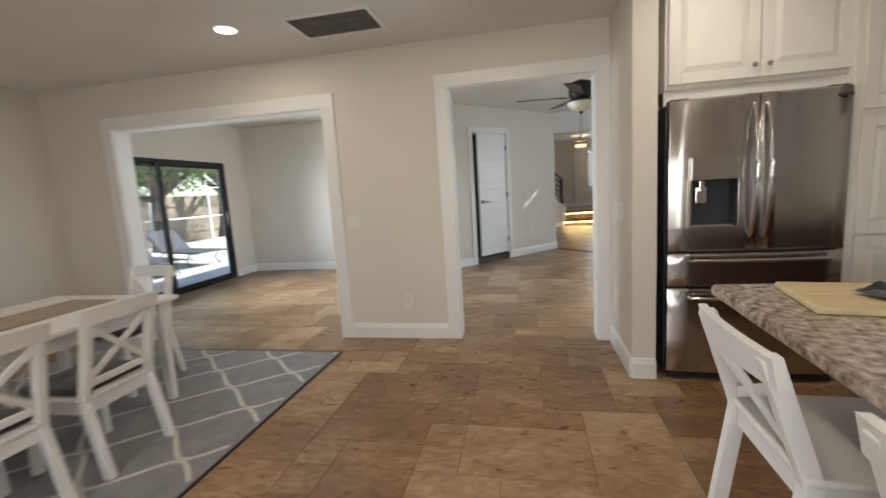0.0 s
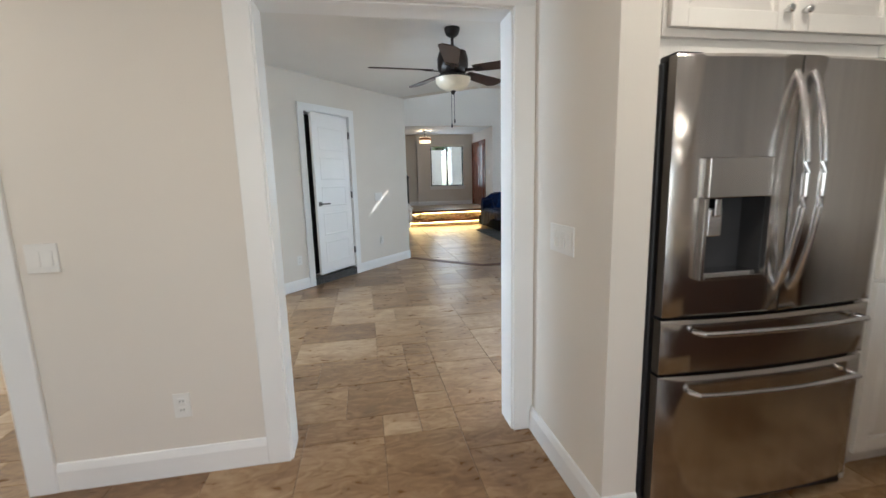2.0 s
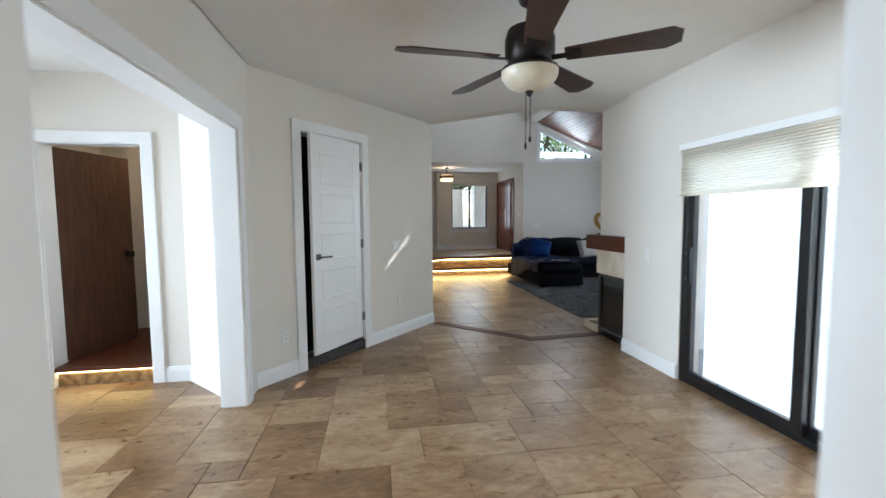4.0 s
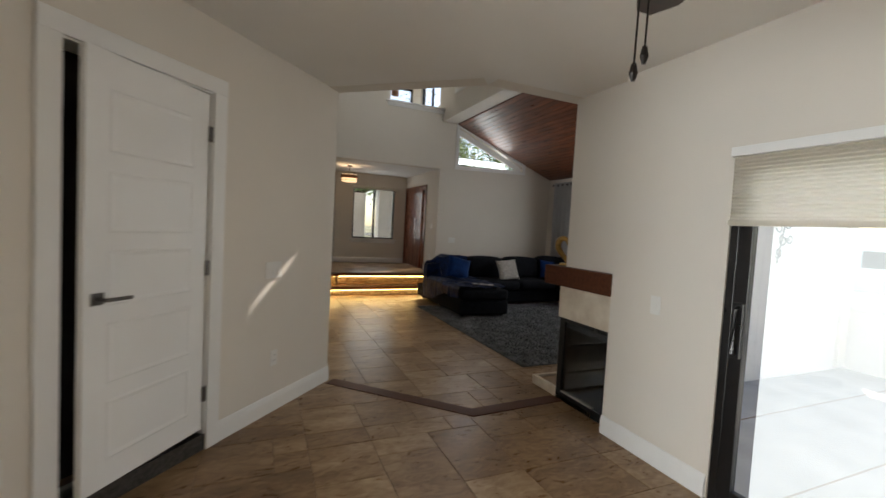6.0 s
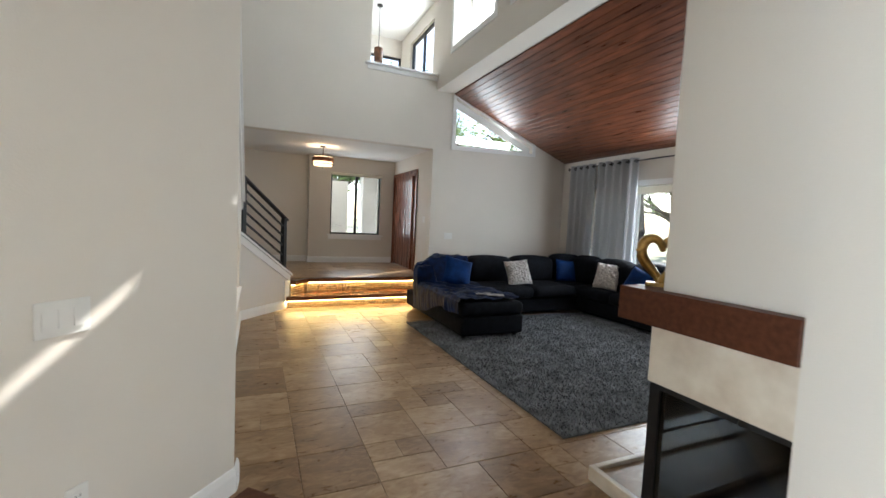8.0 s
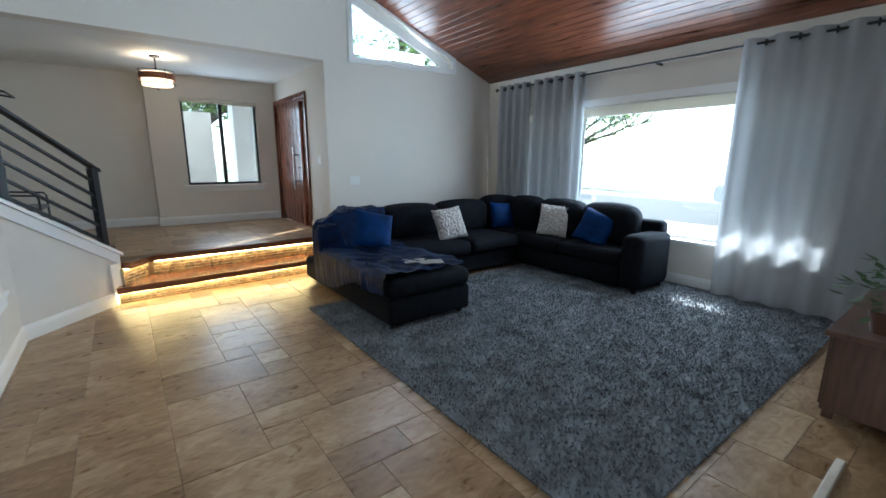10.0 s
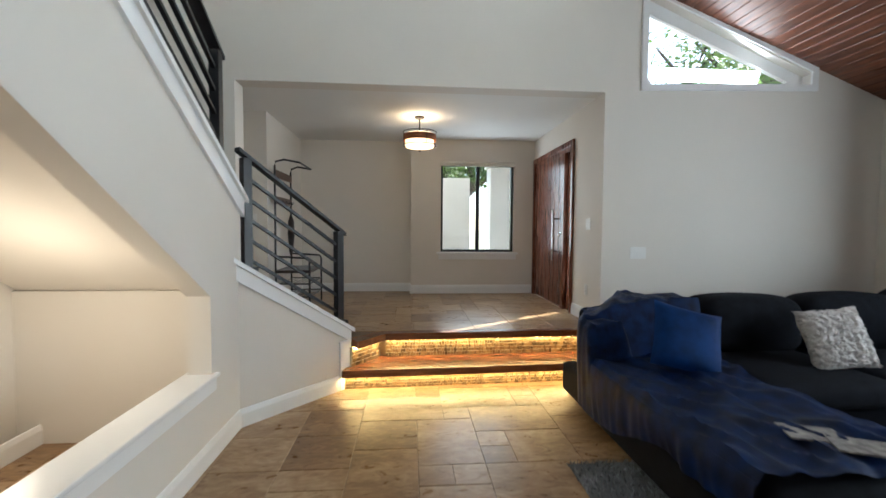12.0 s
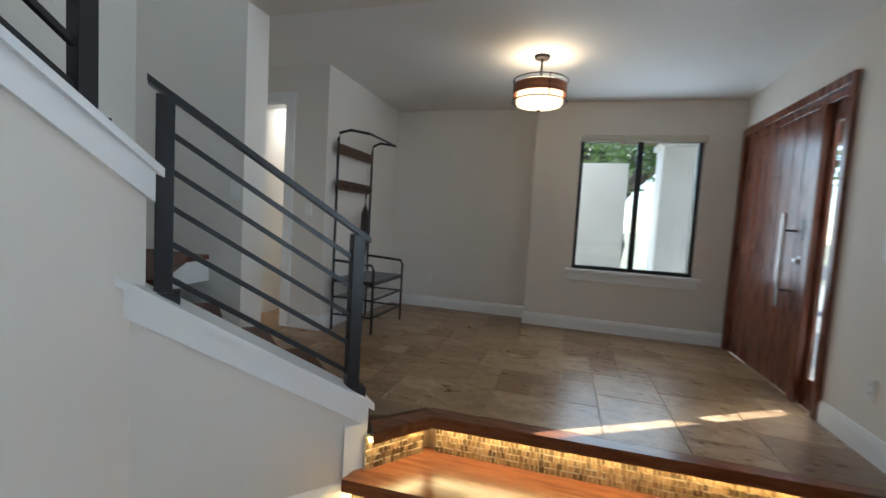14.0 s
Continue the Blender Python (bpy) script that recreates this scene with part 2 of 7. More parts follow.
def add_lathe(bm, prof, n=24, m=None):
    """A turned shape from (radius, z) pairs."""
    rings = []
    for r, z in prof:
        rings.append([bm.verts.new((r * math.cos(k * math.tau / n), r * math.sin(k * math.tau / n), z)) for k in range(n)])
    for q, w in zip(rings, rings[1:]):
        for k in range(n):
            bm.faces.new((q[k], q[(k + 1) % n], w[(k + 1) % n], w[k]))
    bm.faces.new(rings[0])
    bm.faces.new(rings[-1])
    if m is not None:
        bmesh.ops.transform(bm, matrix=m, verts=[v for r in rings for v in r])
    return bm


def lathe(prof, n=24, m=None):
    return add_lathe(bmesh.new(), prof, n, m)


def wall(name, p, q, thick, z0, z1, label, openings=(), mat=None):
    """A wall from p to q, its thickness to the left of that way; openings are (s0, s1, bottom, top)."""
    p, q = Vector(p), Vector(q)
    length = (q - p).length
    ang = math.atan2(q.y - p.y, q.x - p.x)
    m = Matrix.Translation((p.x, p.y, 0)) @ Matrix.Rotation(ang, 4, "Z")
    bm = bmesh.new()
    cuts = sorted({0.0, length, *[s for o in openings for s in o[:2]]})
    for a, b in zip(cuts, cuts[1:]):
        spans = [(z0, z1)]
        for s0, s1, zb, zt in openings:
            if s0 <= a + 1e-6 and s1 >= b - 1e-6:
                spans = [x for lo, hi in spans for x in ((lo, min(hi, zb)), (max(lo, zt), hi)) if x[1] - x[0] > 1e-4]
        for lo, hi in spans:
            add_box(bm, a, b, 0, thick, lo, hi)
    ob = part(name, bm, mat or PAINT)
    ob.matrix_world = m
    return tagged(ob, label, "wall", kind="structure")


def run(p, q, name, prof, mat, parent, z=0.0, label=""):
    """A moulding along a wall's foot: prof is (out, up) pairs, out to the right of the way p to q."""
    p, q = Vector(p), Vector(q)
    d = (q - p).normalized()
    side = Vector((d.y, -d.x))
    bm = bmesh.new()
    a = [bm.verts.new((*(p + side * o), z + u)) for o, u in prof]
    b = [bm.verts.new((*(q + side * o), z + u)) for o, u in prof]
    bm.faces.new(a)
    bm.faces.new(b)
    for i in range(len(prof)):
        j = (i + 1) % len(prof)
        bm.faces.new((a[i], a[j], b[j], b[i]))
    return part(name, bm, mat, parent, label)


BASE = ((0.0, 0.0), (0.016, 0.0), (0.016, 0.095), (0.010, 0.118), (0.007, 0.128), (0.0, 0.132))
baseboard = thing("baseboard", "white painted moulded baseboard along cream walls", "baseboard", kind="structure")


def skirting(*pts, z=0.0):
    for a, b in zip(pts, pts[1:]):
        run(a, b, "baseboard_run", BASE, TRIM, baseboard, z)


def cased(name, p, q, zt, thick, label, w=0.10, zb=0.0, both=True, left=True, right=True):
    """A white casing round an opening from p to q (its foot on the near face); the wall lies to the left of that way."""
    p, q = Vector(p), Vector(q)
    length = (q - p).length
    ob = thing(name, label, "door casing", Matrix.Translation((p.x, p.y, zb)) @ Matrix.Rotation(math.atan2(q.y - p.y, q.x - p.x), 4, "Z"), kind="structure")
    h = zt - zb
    lin = boxes((0.0, 0.016, -0.004, thick + 0.004, 0, h), (length - 0.016, length, -0.004, thick + 0.004, 0, h), (0.016, length - 0.016, -0.004, thick + 0.004, h - 0.016, h))
    part("jamb_lining", lin, TRIM, ob)
    for y0, y1, y2 in ((-0.022, -0.0, -0.028), (thick, thick + 0.022, thick + 0.022)):
        if y0 > 0 and not both:
            continue
        if left:
            part("casing_leg", boxes((-w, 0.008, y0, y1, 0, h), bevel=0.004), TRIM, ob)
        if right:
            part("casing_leg", boxes((length - 0.008, length + w, y0, y1, 0, h), bevel=0.004), TRIM, ob)
        part("casing_head", boxes((-w, length + w, y0 - 0.002, y1 + 0.002, h - 0.008, h + w), bevel=0.004), TRIM, ob)
    return ob

# ---- large structure ----
KX, KY = 0.128, -0.21                   # the kitchen's place in the plan
FWX, FS0, FS1 = -4.72, 3.72, 6.10        # family room window wall and its sliding door
KC, MC, HC = 2.45, 2.61, 5.70          # ceilings: kitchen, middle room, high living room
FZ = 0.43                                # foyer floor
A45, B45 = (-0.851, 6.421), (0.822, 8.31)  # the slanting wall with the white door
d45 = (Vector(B45) - Vector(A45)).normalized()

grout = part("floor", prism([(-4.8, -3.3), (4.2, -3.3), (4.2, 3.4), (2.70, 3.4), (2.70, 7.4), (6.9, 7.4), (6.9, 13.25), (-1.5, 13.25), (-1.5, 7.2), (-4.8, 7.2)], -0.15, -0.004), GROUT)
tagged(grout, "tan grout bed under a travertine tile floor", "floor", kind="structure")

wall("wall_kitchen_north", (KX - 4.6, KY + 3.38), (KX + 4.1, KY + 3.38), 0.15, 0, 2.9, "cream painted wall with two white cased openings",
     [(4.6 - 3.70, 4.6 - 1.52, -1, 2.03), (4.6 - 0.445, 4.6 + 0.695, -1, 2.085)])
wall("wall_kitchen_west", (KX - 4.5, KY - 3.0), (KX - 4.5, KY + 3.38), 0.15, 0, 2.7, "cream painted kitchen side wall")
wall("wall_kitchen_east", (KX + 4.0, KY + 3.38), (KX + 4.0, KY - 3.0), 0.15, 0, 2.7, "cream painted kitchen side wall")
# the opening is unseen, added to go with the kitchen's fill light
wall("wall_kitchen_south", (KX + 4.1, KY - 3.0), (KX - 4.6, KY - 3.0), 0.15, 0, 2.7, "cream painted kitchen back wall with an opening added for the fill light", [(3.3, 5.9, 0.9, 2.1)])
wall("wall_fridge_stub", (KX + 0.788, KY + 3.38), (KX + 0.788, KY + 2.69), 0.14, 0, KC, "short cream wall end beside the refrigerator")
wall("wall_family_west", (FWX, 3.32), (FWX, 6.66), 0.15, 0, 2.7, "cream wall with a wide glass sliding door", [(FS0 - 3.32, FS1 - 3.32, -1, 1.95)])
wall("wall_family_north", (-4.85, 6.66), (-1.04, 6.66), 0.15, 0, 2.7, "cream wall with a bathroom doorway", [(2.25, 3.03, -1, 2.04)])
wall("wall_family_east", (-0.90, 3.32), (-0.90, 6.36), 0.16, 0, 2.9, "cream wall with a wide white cased opening", [(0.40, 2.72, -1, 2.05)])
tagged(part("wall_family_corner", prism([(-1.53, 6.659), (-1.062, 6.17), (-1.062, 6.659)], 0, 2.7), PAINT), "cream angled wall corner beside the bathroom doorway", "wall", kind="structure")
wall("wall_door_slant", tuple(Vector(A45) - d45 * 0.15), B45, 0.16, 0, 5.7, "slanting cream wall with a white panel door", [(0.56, 1.352, 0.10, 2.19)])
wall("wall_patio", (2.61, 6.745), (2.61, 3.32), 0.20, 0, 2.9, "cream wall with a glass patio door", [(0.815, 2.875, -1, 1.96)])
wall("wall_stairwell_west", (-0.62, 8.0), (-0.62, 15.0), 0.14, 0, HC, "white painted stairwell wall")
wall("wall_living_south", (6.95, 7.42), (4.05, 7.42), 0.16, 0, HC, "cream living room wall beside the chimney breast")
wall("wall_living_east", (6.84, 13.2), (6.84, 7.2), 0.18, 0, 2.95, "pale grey wall with a wide picture window", [(0.9, 4.7, 0.56, 2.22)])

# the tall wall between living room and foyer: an opening below, a loft opening above, a slanting window beside
bm = bmesh.new()
for sp in ((-0.62, 0.30, 13.2, 13.4, 0.0, HC), (0.30, 3.83, 13.2, 13.4, 2.776, 4.06), (0.30, 2.62, 13.2, 13.4, 4.06, HC),
           (2.62, 3.86, 13.2, 13.4, 5.45, HC), (3.83, 4.25, 13.2, 13.4, 0.0, 4.06), (3.86, 4.25, 13.2, 13.4, 4.06, HC),
           (4.25, 7.0, 13.2, 13.4, 0.0, 2.86), (6.0, 7.0, 13.2, 13.4, 2.86, 3.2)):
    add_box(bm, *sp)
add_slab(bm, [(4.25, 3.76), (6.0, 3.03), (6.0, 4.2), (4.25, 4.2)], "y", 13.2, 13.4)
tagged(part("wall_living_north", bm, PAINT), "tall pale wall with foyer opening, loft opening and slanting window", "wall", kind="structure")

wall("wall_foyer_east", (3.83, 15.9), (3.83, 13.4), 0.2, 0, 2.9, "cream foyer wall with the front door", [(0.43, 1.93, -1, 2.43)])
wall("wall_foyer_north", (1.93, 15.54), (3.83, 15.54), 0.3, 0, 2.9, "cream foyer wall with a black framed window", [(0.455, 1.585, 1.07, 2.44)])
wall("wall_foyer_north_recess", (0.0, 15.80), (1.93, 15.80), 0.16, 0, 2.9, "recessed cream foyer wall")
wall("wall_foyer_west", (0.24, 14.25), (0.24, 15.80), 0.14, 0, 2.9, "cream foyer side wall behind the coat rack")
wall("wall_hall", (-1.6, 14.25), (0.10, 14.25), 0.14, 0, 2.9, "cream hall wall with a white cased doorway", [(0.62, 1.43, -1, FZ + 2.03)])
wall("wall_hall_west", (-1.5, 13.3), (-1.5, 15.9), 0.14, 0, 2.9, "cream wall at the end of the hall")
wall("wall_hall_room", (-1.6, 15.6), (0.10, 15.6), 0.14, 0, 2.9, "white wall of the room off the hall")

# high wall over the middle room's edge and the deep wall with the clerestory windows
bm = bmesh.new()
for a, b in (((0.81, 8.33), (1.85, 7.43)), ((1.85, 7.43), (2.80, 7.43))):
    d = (Vector(b) - Vector(a)).normalized()
    side = Vector((d.y, -d.x)) * 0.16
    add_prism(bm, [a, b, tuple(Vector(b) + side), tuple(Vector(a) + side)], MC - 0.002, HC)
tagged(part("wall_high_south", bm, PAINT), "tall white wall above the lower ceiling", "wall", kind="structure")
wall("wall_clerestory", (4.20, 7.42), (4.20, 13.2), 0.35, 3.82, HC, "deep white wall with high windows over the wood ceiling",
     [(0.9, 3.30, 4.36, 5.32), (3.78, 5.12, 4.36, 5.32)])

# ceilings
def ceiling(name, pts, z, label, mat=CEIL, thick=0.12):
    return tagged(part(name, prism(pts, z, z + thick), mat), label, "ceiling", kind="structure")


ceiling("ceiling_kitchen", [(KX - 4.5, KY - 3.0), (KX + 4.0, KY - 3.0), (KX + 4.0, KY + 3.38), (KX - 4.5, KY + 3.38)], KC, "white kitchen ceiling with recessed lights")
ceiling("ceiling_family", [(FWX, 3.32), (-1.04, 3.32), (-1.04, 6.66), (FWX, 6.66)], 2.59, "white family room ceiling")
ceiling("ceiling_middle", [(-0.9, 3.3), (2.75, 3.3), (2.80, 7.40), (1.85, 7.42), (0.83, 8.29), (-0.88, 6.42)], MC, "white smooth ceiling with a fan", thick=0.1)
ceiling("ceiling_living", [(-0.7, 7.0), (4.3, 7.0), (4.3, 13.4), (-0.7, 13.4)], HC, "high white living room ceiling")
ceiling("ceiling_foyer", [(-1.6, 13.4), (3.9, 13.4), (3.9, 15.9), (-1.6, 15.9)], 2.776, "white foyer ceiling", thick=0.3)

# wood ceiling: tongue-and-groove boards in one mesh, falling towards the window
def wood_z(x):
    return 2.79 + (6.84 - x) * 0.383


bm = bmesh.new()
x = 4.20
rs = random.Random(4)
while x < 6.84:
    x2 = min(x + 0.098, 6.84)
    y = 7.42
    while y < 13.2:
        y2 = min(13.2, y + rs.uniform(1.6, 3.2))
        vs = []
        for yy in (y, y2):
            for xx, dz in ((x + 0.0008, 0.012), (x + 0.005, 0.0), (x2 - 0.005, 0.0), (x2 - 0.0008, 0.012)):
                vs.append(bm.verts.new((xx, yy, wood_z(xx) + dz)))
        for k in range(3):
            bm.faces.new((vs[k], vs[k + 1], vs[k + 5], vs[k + 4]))
        y = y2 + 0.001
    x = x2
tagged(part("ceiling_wood", bm, CEDAR), "dark red-brown stained wood board ceiling, sloping", "ceiling", kind="structure")
# overhang to x 8.15 is added to trim the rug's sun patch
bm = slab([(4.2, wood_z(4.2) + 0.013), (6.9, wood_z(6.9) + 0.013), (8.15, wood_z(8.15) + 0.013), (8.15, wood_z(8.15) + 0.2), (4.2, wood_z(4.2) + 0.2)], "y", 7.3, 13.25)
tagged(part("roof_deck", bm, OAK), "dark wood roof deck above the boards, overhang added as sun shade", "roof", kind="structure")

# foyer floor
foyer_poly = [(1.45, 13.0), (1.64, 13.20), (3.82, 13.26), (3.82, 15.6), (3.0, 15.9), (-1.5, 15.9), (-1.5, 13.2), (0.60, 13.2), (1.34, 12.95)]
foyer_bed = tagged(part("floor_foyer", prism(foyer_poly, 0.0, FZ - 0.004), GROUT), "tan grout bed of the raised foyer floor", "floor", kind="structure")

# ---- stairs: sloping wall with a niche, caps, treads ----
def cap_z(y):
    return 1.60 + (12.25 - y) * 0.654


SX = 0.715
bm = bmesh.new()
for pts in ([(8.26, 0), (10.34, 0), (10.34, cap_z(10.34)), (8.26, cap_z(8.26))],
            [(10.34, 0), (11.75, 0), (11.75, 0.50), (10.34, 0.50)],
            [(10.34, 1.92), (11.75, 1.00), (11.75, cap_z(11.75)), (10.34, cap_z(10.34))],
            [(11.75, 0), (12.16, 0), (12.16, 1.16), (12.22, 1.16), (12.22, cap_z(12.22)), (11.75, cap_z(11.75))]):
    add_slab(bm, pts, "x", SX - 0.14, SX)
tagged(part("wall_stair_side", bm, PAINT), "white sloping stair wall with a triangular niche", "wall", kind="structure")

P45, Q45 = Vector((0.700, 12.15)), Vector((1.375, 12.885))
e45 = (Q45 - P45).normalized()
n45 = Vector((-e45.y, e45.x))
L45 = (Q45 - P45).length
M45 = Matrix.Translation((P45.x, P45.y, 0)) @ Matrix.Rotation(math.atan2(e45.y, e45.x), 4, "Z")


def low_z(s):
    return 1.16 + (0.52 - 1.16) * (s / L45)


bm = bmesh.new()
add_slab(bm, [(0, 0), (L45, 0), (L45, low_z(L45)), (0, low_z(0))], "y", 0.0, 0.14)
ob = tagged(part("wall_stair_lower", bm, PAINT), "low slanting white stair wall", "wall", kind="structure")
ob.matrix_world = M45

stair_trim = thing("trim_stair", "white painted caps and fascia on the stair walls", "trim", kind="structure")
# lower cap with its fascia and end post board, in the slanting wall's own frame
bm = bmesh.new()
add_slab(bm, [(-0.03, low_z(-0.03)), (L45 + 0.035, low_z(L45 + 0.035)), (L45 + 0.035, low_z(L45 + 0.035) + 0.035), (-0.03, low_z(-0.03) + 0.035)], "y", -0.045, 0.18)
part("lower_cap", bm, TRIM, stair_trim).matrix_world = M45
bm = bmesh.new()
add_slab(bm, [(-0.02, low_z(0) - 0.10), (L45 + 0.012, low_z(L45) - 0.11), (L45 + 0.012, low_z(L45) - 0.002), (-0.02, low_z(0) + 0.008)], "y", -0.022, 0.0)
part("lower_fascia", bm, TRIM, stair_trim).matrix_world = M45
part("end_board", boxes((L45 - 0.11, L45 + 0.012, -0.020, 0.16, 0.0, low_z(L45) - 0.09), bevel=0.003), TRIM, stair_trim).matrix_world = M45
# upper cap and fascia
bm = bmesh.new()
add_slab(bm, [(8.1, cap_z(8.1)), (12.26, cap_z(12.26)), (12.26, cap_z(12.26) + 0.035), (8.1, cap_z(8.1) + 0.035)], "x", SX - 0.18, SX + 0.045)
part("upper_cap", bm, TRIM, stair_trim)
bm = bmesh.new()
add_slab(bm, [(8.1, cap_z(8.1) - 0.115), (12.24, cap_z(12.24) - 0.115), (12.24, cap_z(12.24)), (8.1, cap_z(8.1))], "x", SX, SX + 0.022)
part("upper_fascia", bm, TRIM, stair_trim)
# niche sill
part("niche_sill", boxes((SX - 0.17, SX + 0.03, 10.30, 11.80, 0.498, 0.522), bevel=0.006), TRIM, stair_trim)
bm = bmesh.new()
add_slab(bm, [(10.345, 0.42), (11.78, 0.42), (11.78, 0.498), (10.345, 0.498)], "x", SX, SX + 0.014)
part("niche_apron", bm, TRIM, stair_trim)

# treads and risers
staircase = thing("staircase", "staircase with dark wood treads and white risers", "staircase", kind="structure")
for i in range(3):
    s1, s0 = L45 - 0.10 - i * 0.27, L45 - 0.10 - (i + 1) * 0.27
    z = FZ + 0.168 * (i + 1) - 0.02
    part("riser", boxes((s0, s1 - 0.02, 0.145, 0.86, FZ - 0.3, z - 0.032)), TRIM, staircase).matrix_world = M45
    part("tread", boxes((s0 - 0.02, s1 + 0.01, 0.145, 0.87, z - 0.03, z), bevel=0.006), OAK, staircase).matrix_world = M45
part("landing", prism([(0.56, 12.15), (0.66, 12.30), (0.08, 12.98), (0.05, 13.19), (-0.60, 13.19), (-0.60, 12.15)], 1.0, 1.138), TRIM, staircase)
part("landing_tread", prism([(0.565, 12.15), (0.665, 12.30), (0.085, 12.985), (0.05, 13.19), (-0.60, 13.19), (-0.60, 12.15)], 1.138, 1.17), OAK, staircase)
for i in range(14):
    y1, z = 12.15 - i * 0.275, 1.17 + 0.18 * (i + 1)
    part("riser", boxes((-0.61, SX - 0.145, y1 - 0.275, y1 - 0.02, z - 0.20, z - 0.032)), TRIM, staircase)
    part("tread", boxes((-0.61, SX - 0.145, y1 - 0.28, y1, z - 0.03, z), bevel=0.006), OAK, staircase)
bm = bmesh.new()
add_slab(bm, [(12.20, 0.89), (12.20, 0.93), (8.25, 3.51), (8.25, 3.47)], "x", -0.61, SX - 0.145)
part("soffit", bm, PAINT, staircase)
part("niche_back", boxes((-0.62, SX - 0.141, 12.0, 12.14, 0, 1.0)), PAINT, staircase)
skirting((-0.48, 10.0), (-0.48, 12.0))
# unseen lamp without a fitting, added to brighten the niche from inside
lamp("niche_light", "POINT", 4.2, pose(0.02, 11.15, 0.95), (1.0, 0.83, 0.63), 0.10)
part("loft_landing", boxes((-0.62, 0.70, 7.9, 8.32, 3.5, 3.69)), PAINT, staircase)


def railing(name, m, pts, post_h, label, bars=5):
    """Black square-bar railing between two posts; pts are (s, z) feet along the wall in its own frame."""
    ob = thing(name, label, "railing")
    (s0, z0), (s1, z1) = pts
    g = (z1 - z0) / (s1 - s0)
    for s, z in pts:
        part("post", boxes((s - 0.032, s + 0.032, 0.035, 0.099, z, z + post_h), bevel=0.003), BLACK, ob).matrix_world = m
        part("base_plate", boxes((s - 0.06, s + 0.06, 0.012, 0.122, z - 0.006 - abs(g) * 0.05, z + 0.012)), BLACK, ob).matrix_world = m
    bm = bmesh.new()
    a, b = s0 - 0.06, s1 + 0.06
    za, zb = z0 + post_h + g * -0.06, z1 + post_h + g * 0.06
    add_slab(bm, [(a, za), (b, zb), (b, zb + 0.028), (a, za + 0.028)], "y", 0.030, 0.104)
    part("top_rail", bm, BLACK, ob).matrix_world = m
    for k in range(bars):
        h = 0.065 + k * (post_h - 0.065) / bars
        bm = bmesh.new()
        add_slab(bm, [(s0, z0 + h), (s1, z1 + h), (s1, z1 + h + 0.026), (s0, z0 + h + 0.026)], "y", 0.054, 0.080)
        part("bar", bm, BLACK, ob).matrix_world = m
    return ob


railing("stair_railing", M45, [(0.12, low_z(0.12) + 0.035), (L45 - 0.055, low_z(L45 - 0.055) + 0.035)], 0.80, "short black metal stair railing with square bars on a white cap")
MUP = Matrix.Translation((SX - 0.005, 12.10, 0)) @ Matrix.Rotation(radians(-90), 4, "Z") @ Matrix.Translation((0, -0.135, 0))
railing("stair_railing", MUP, [(0.06, cap_z(12.04) + 0.035), (3.6, cap_z(8.50) + 0.035)], 0.80, "long black metal stair railing climbing to the loft")

# ---- the two lit steps ----
STEPWOOD = material("honey_stained_oak", (0.19, 0.072, 0.030), 0.24, noise_scale=5, amount=0.25, bump=0.03, bump_scale=30,
                    second=(0.12, 0.042, 0.017), stretch=(1, 8, 8))
LED = glowing("warm_led_strip", (1.0, 0.70, 0.26), 8.0)
MOSAICGROUT = material("cream_mosaic_grout", (0.66, 0.58, 0.42), 0.8, noise_scale=20, amount=0.1, bump=0.05)
MOSAIC = material("amber_glass_mosaic", (0.30, 0.205, 0.10), 0.2, noise_scale=20, amount=0.3, bump=0, per_object=0.65, second=(0.15, 0.09, 0.04))
lip1 = [(1.335, 12.745), (3.82, 12.85)]
lip2 = [(1.47, 12.80), (1.69, 13.075), (3.82, 13.14)]
Z1 = 0.19


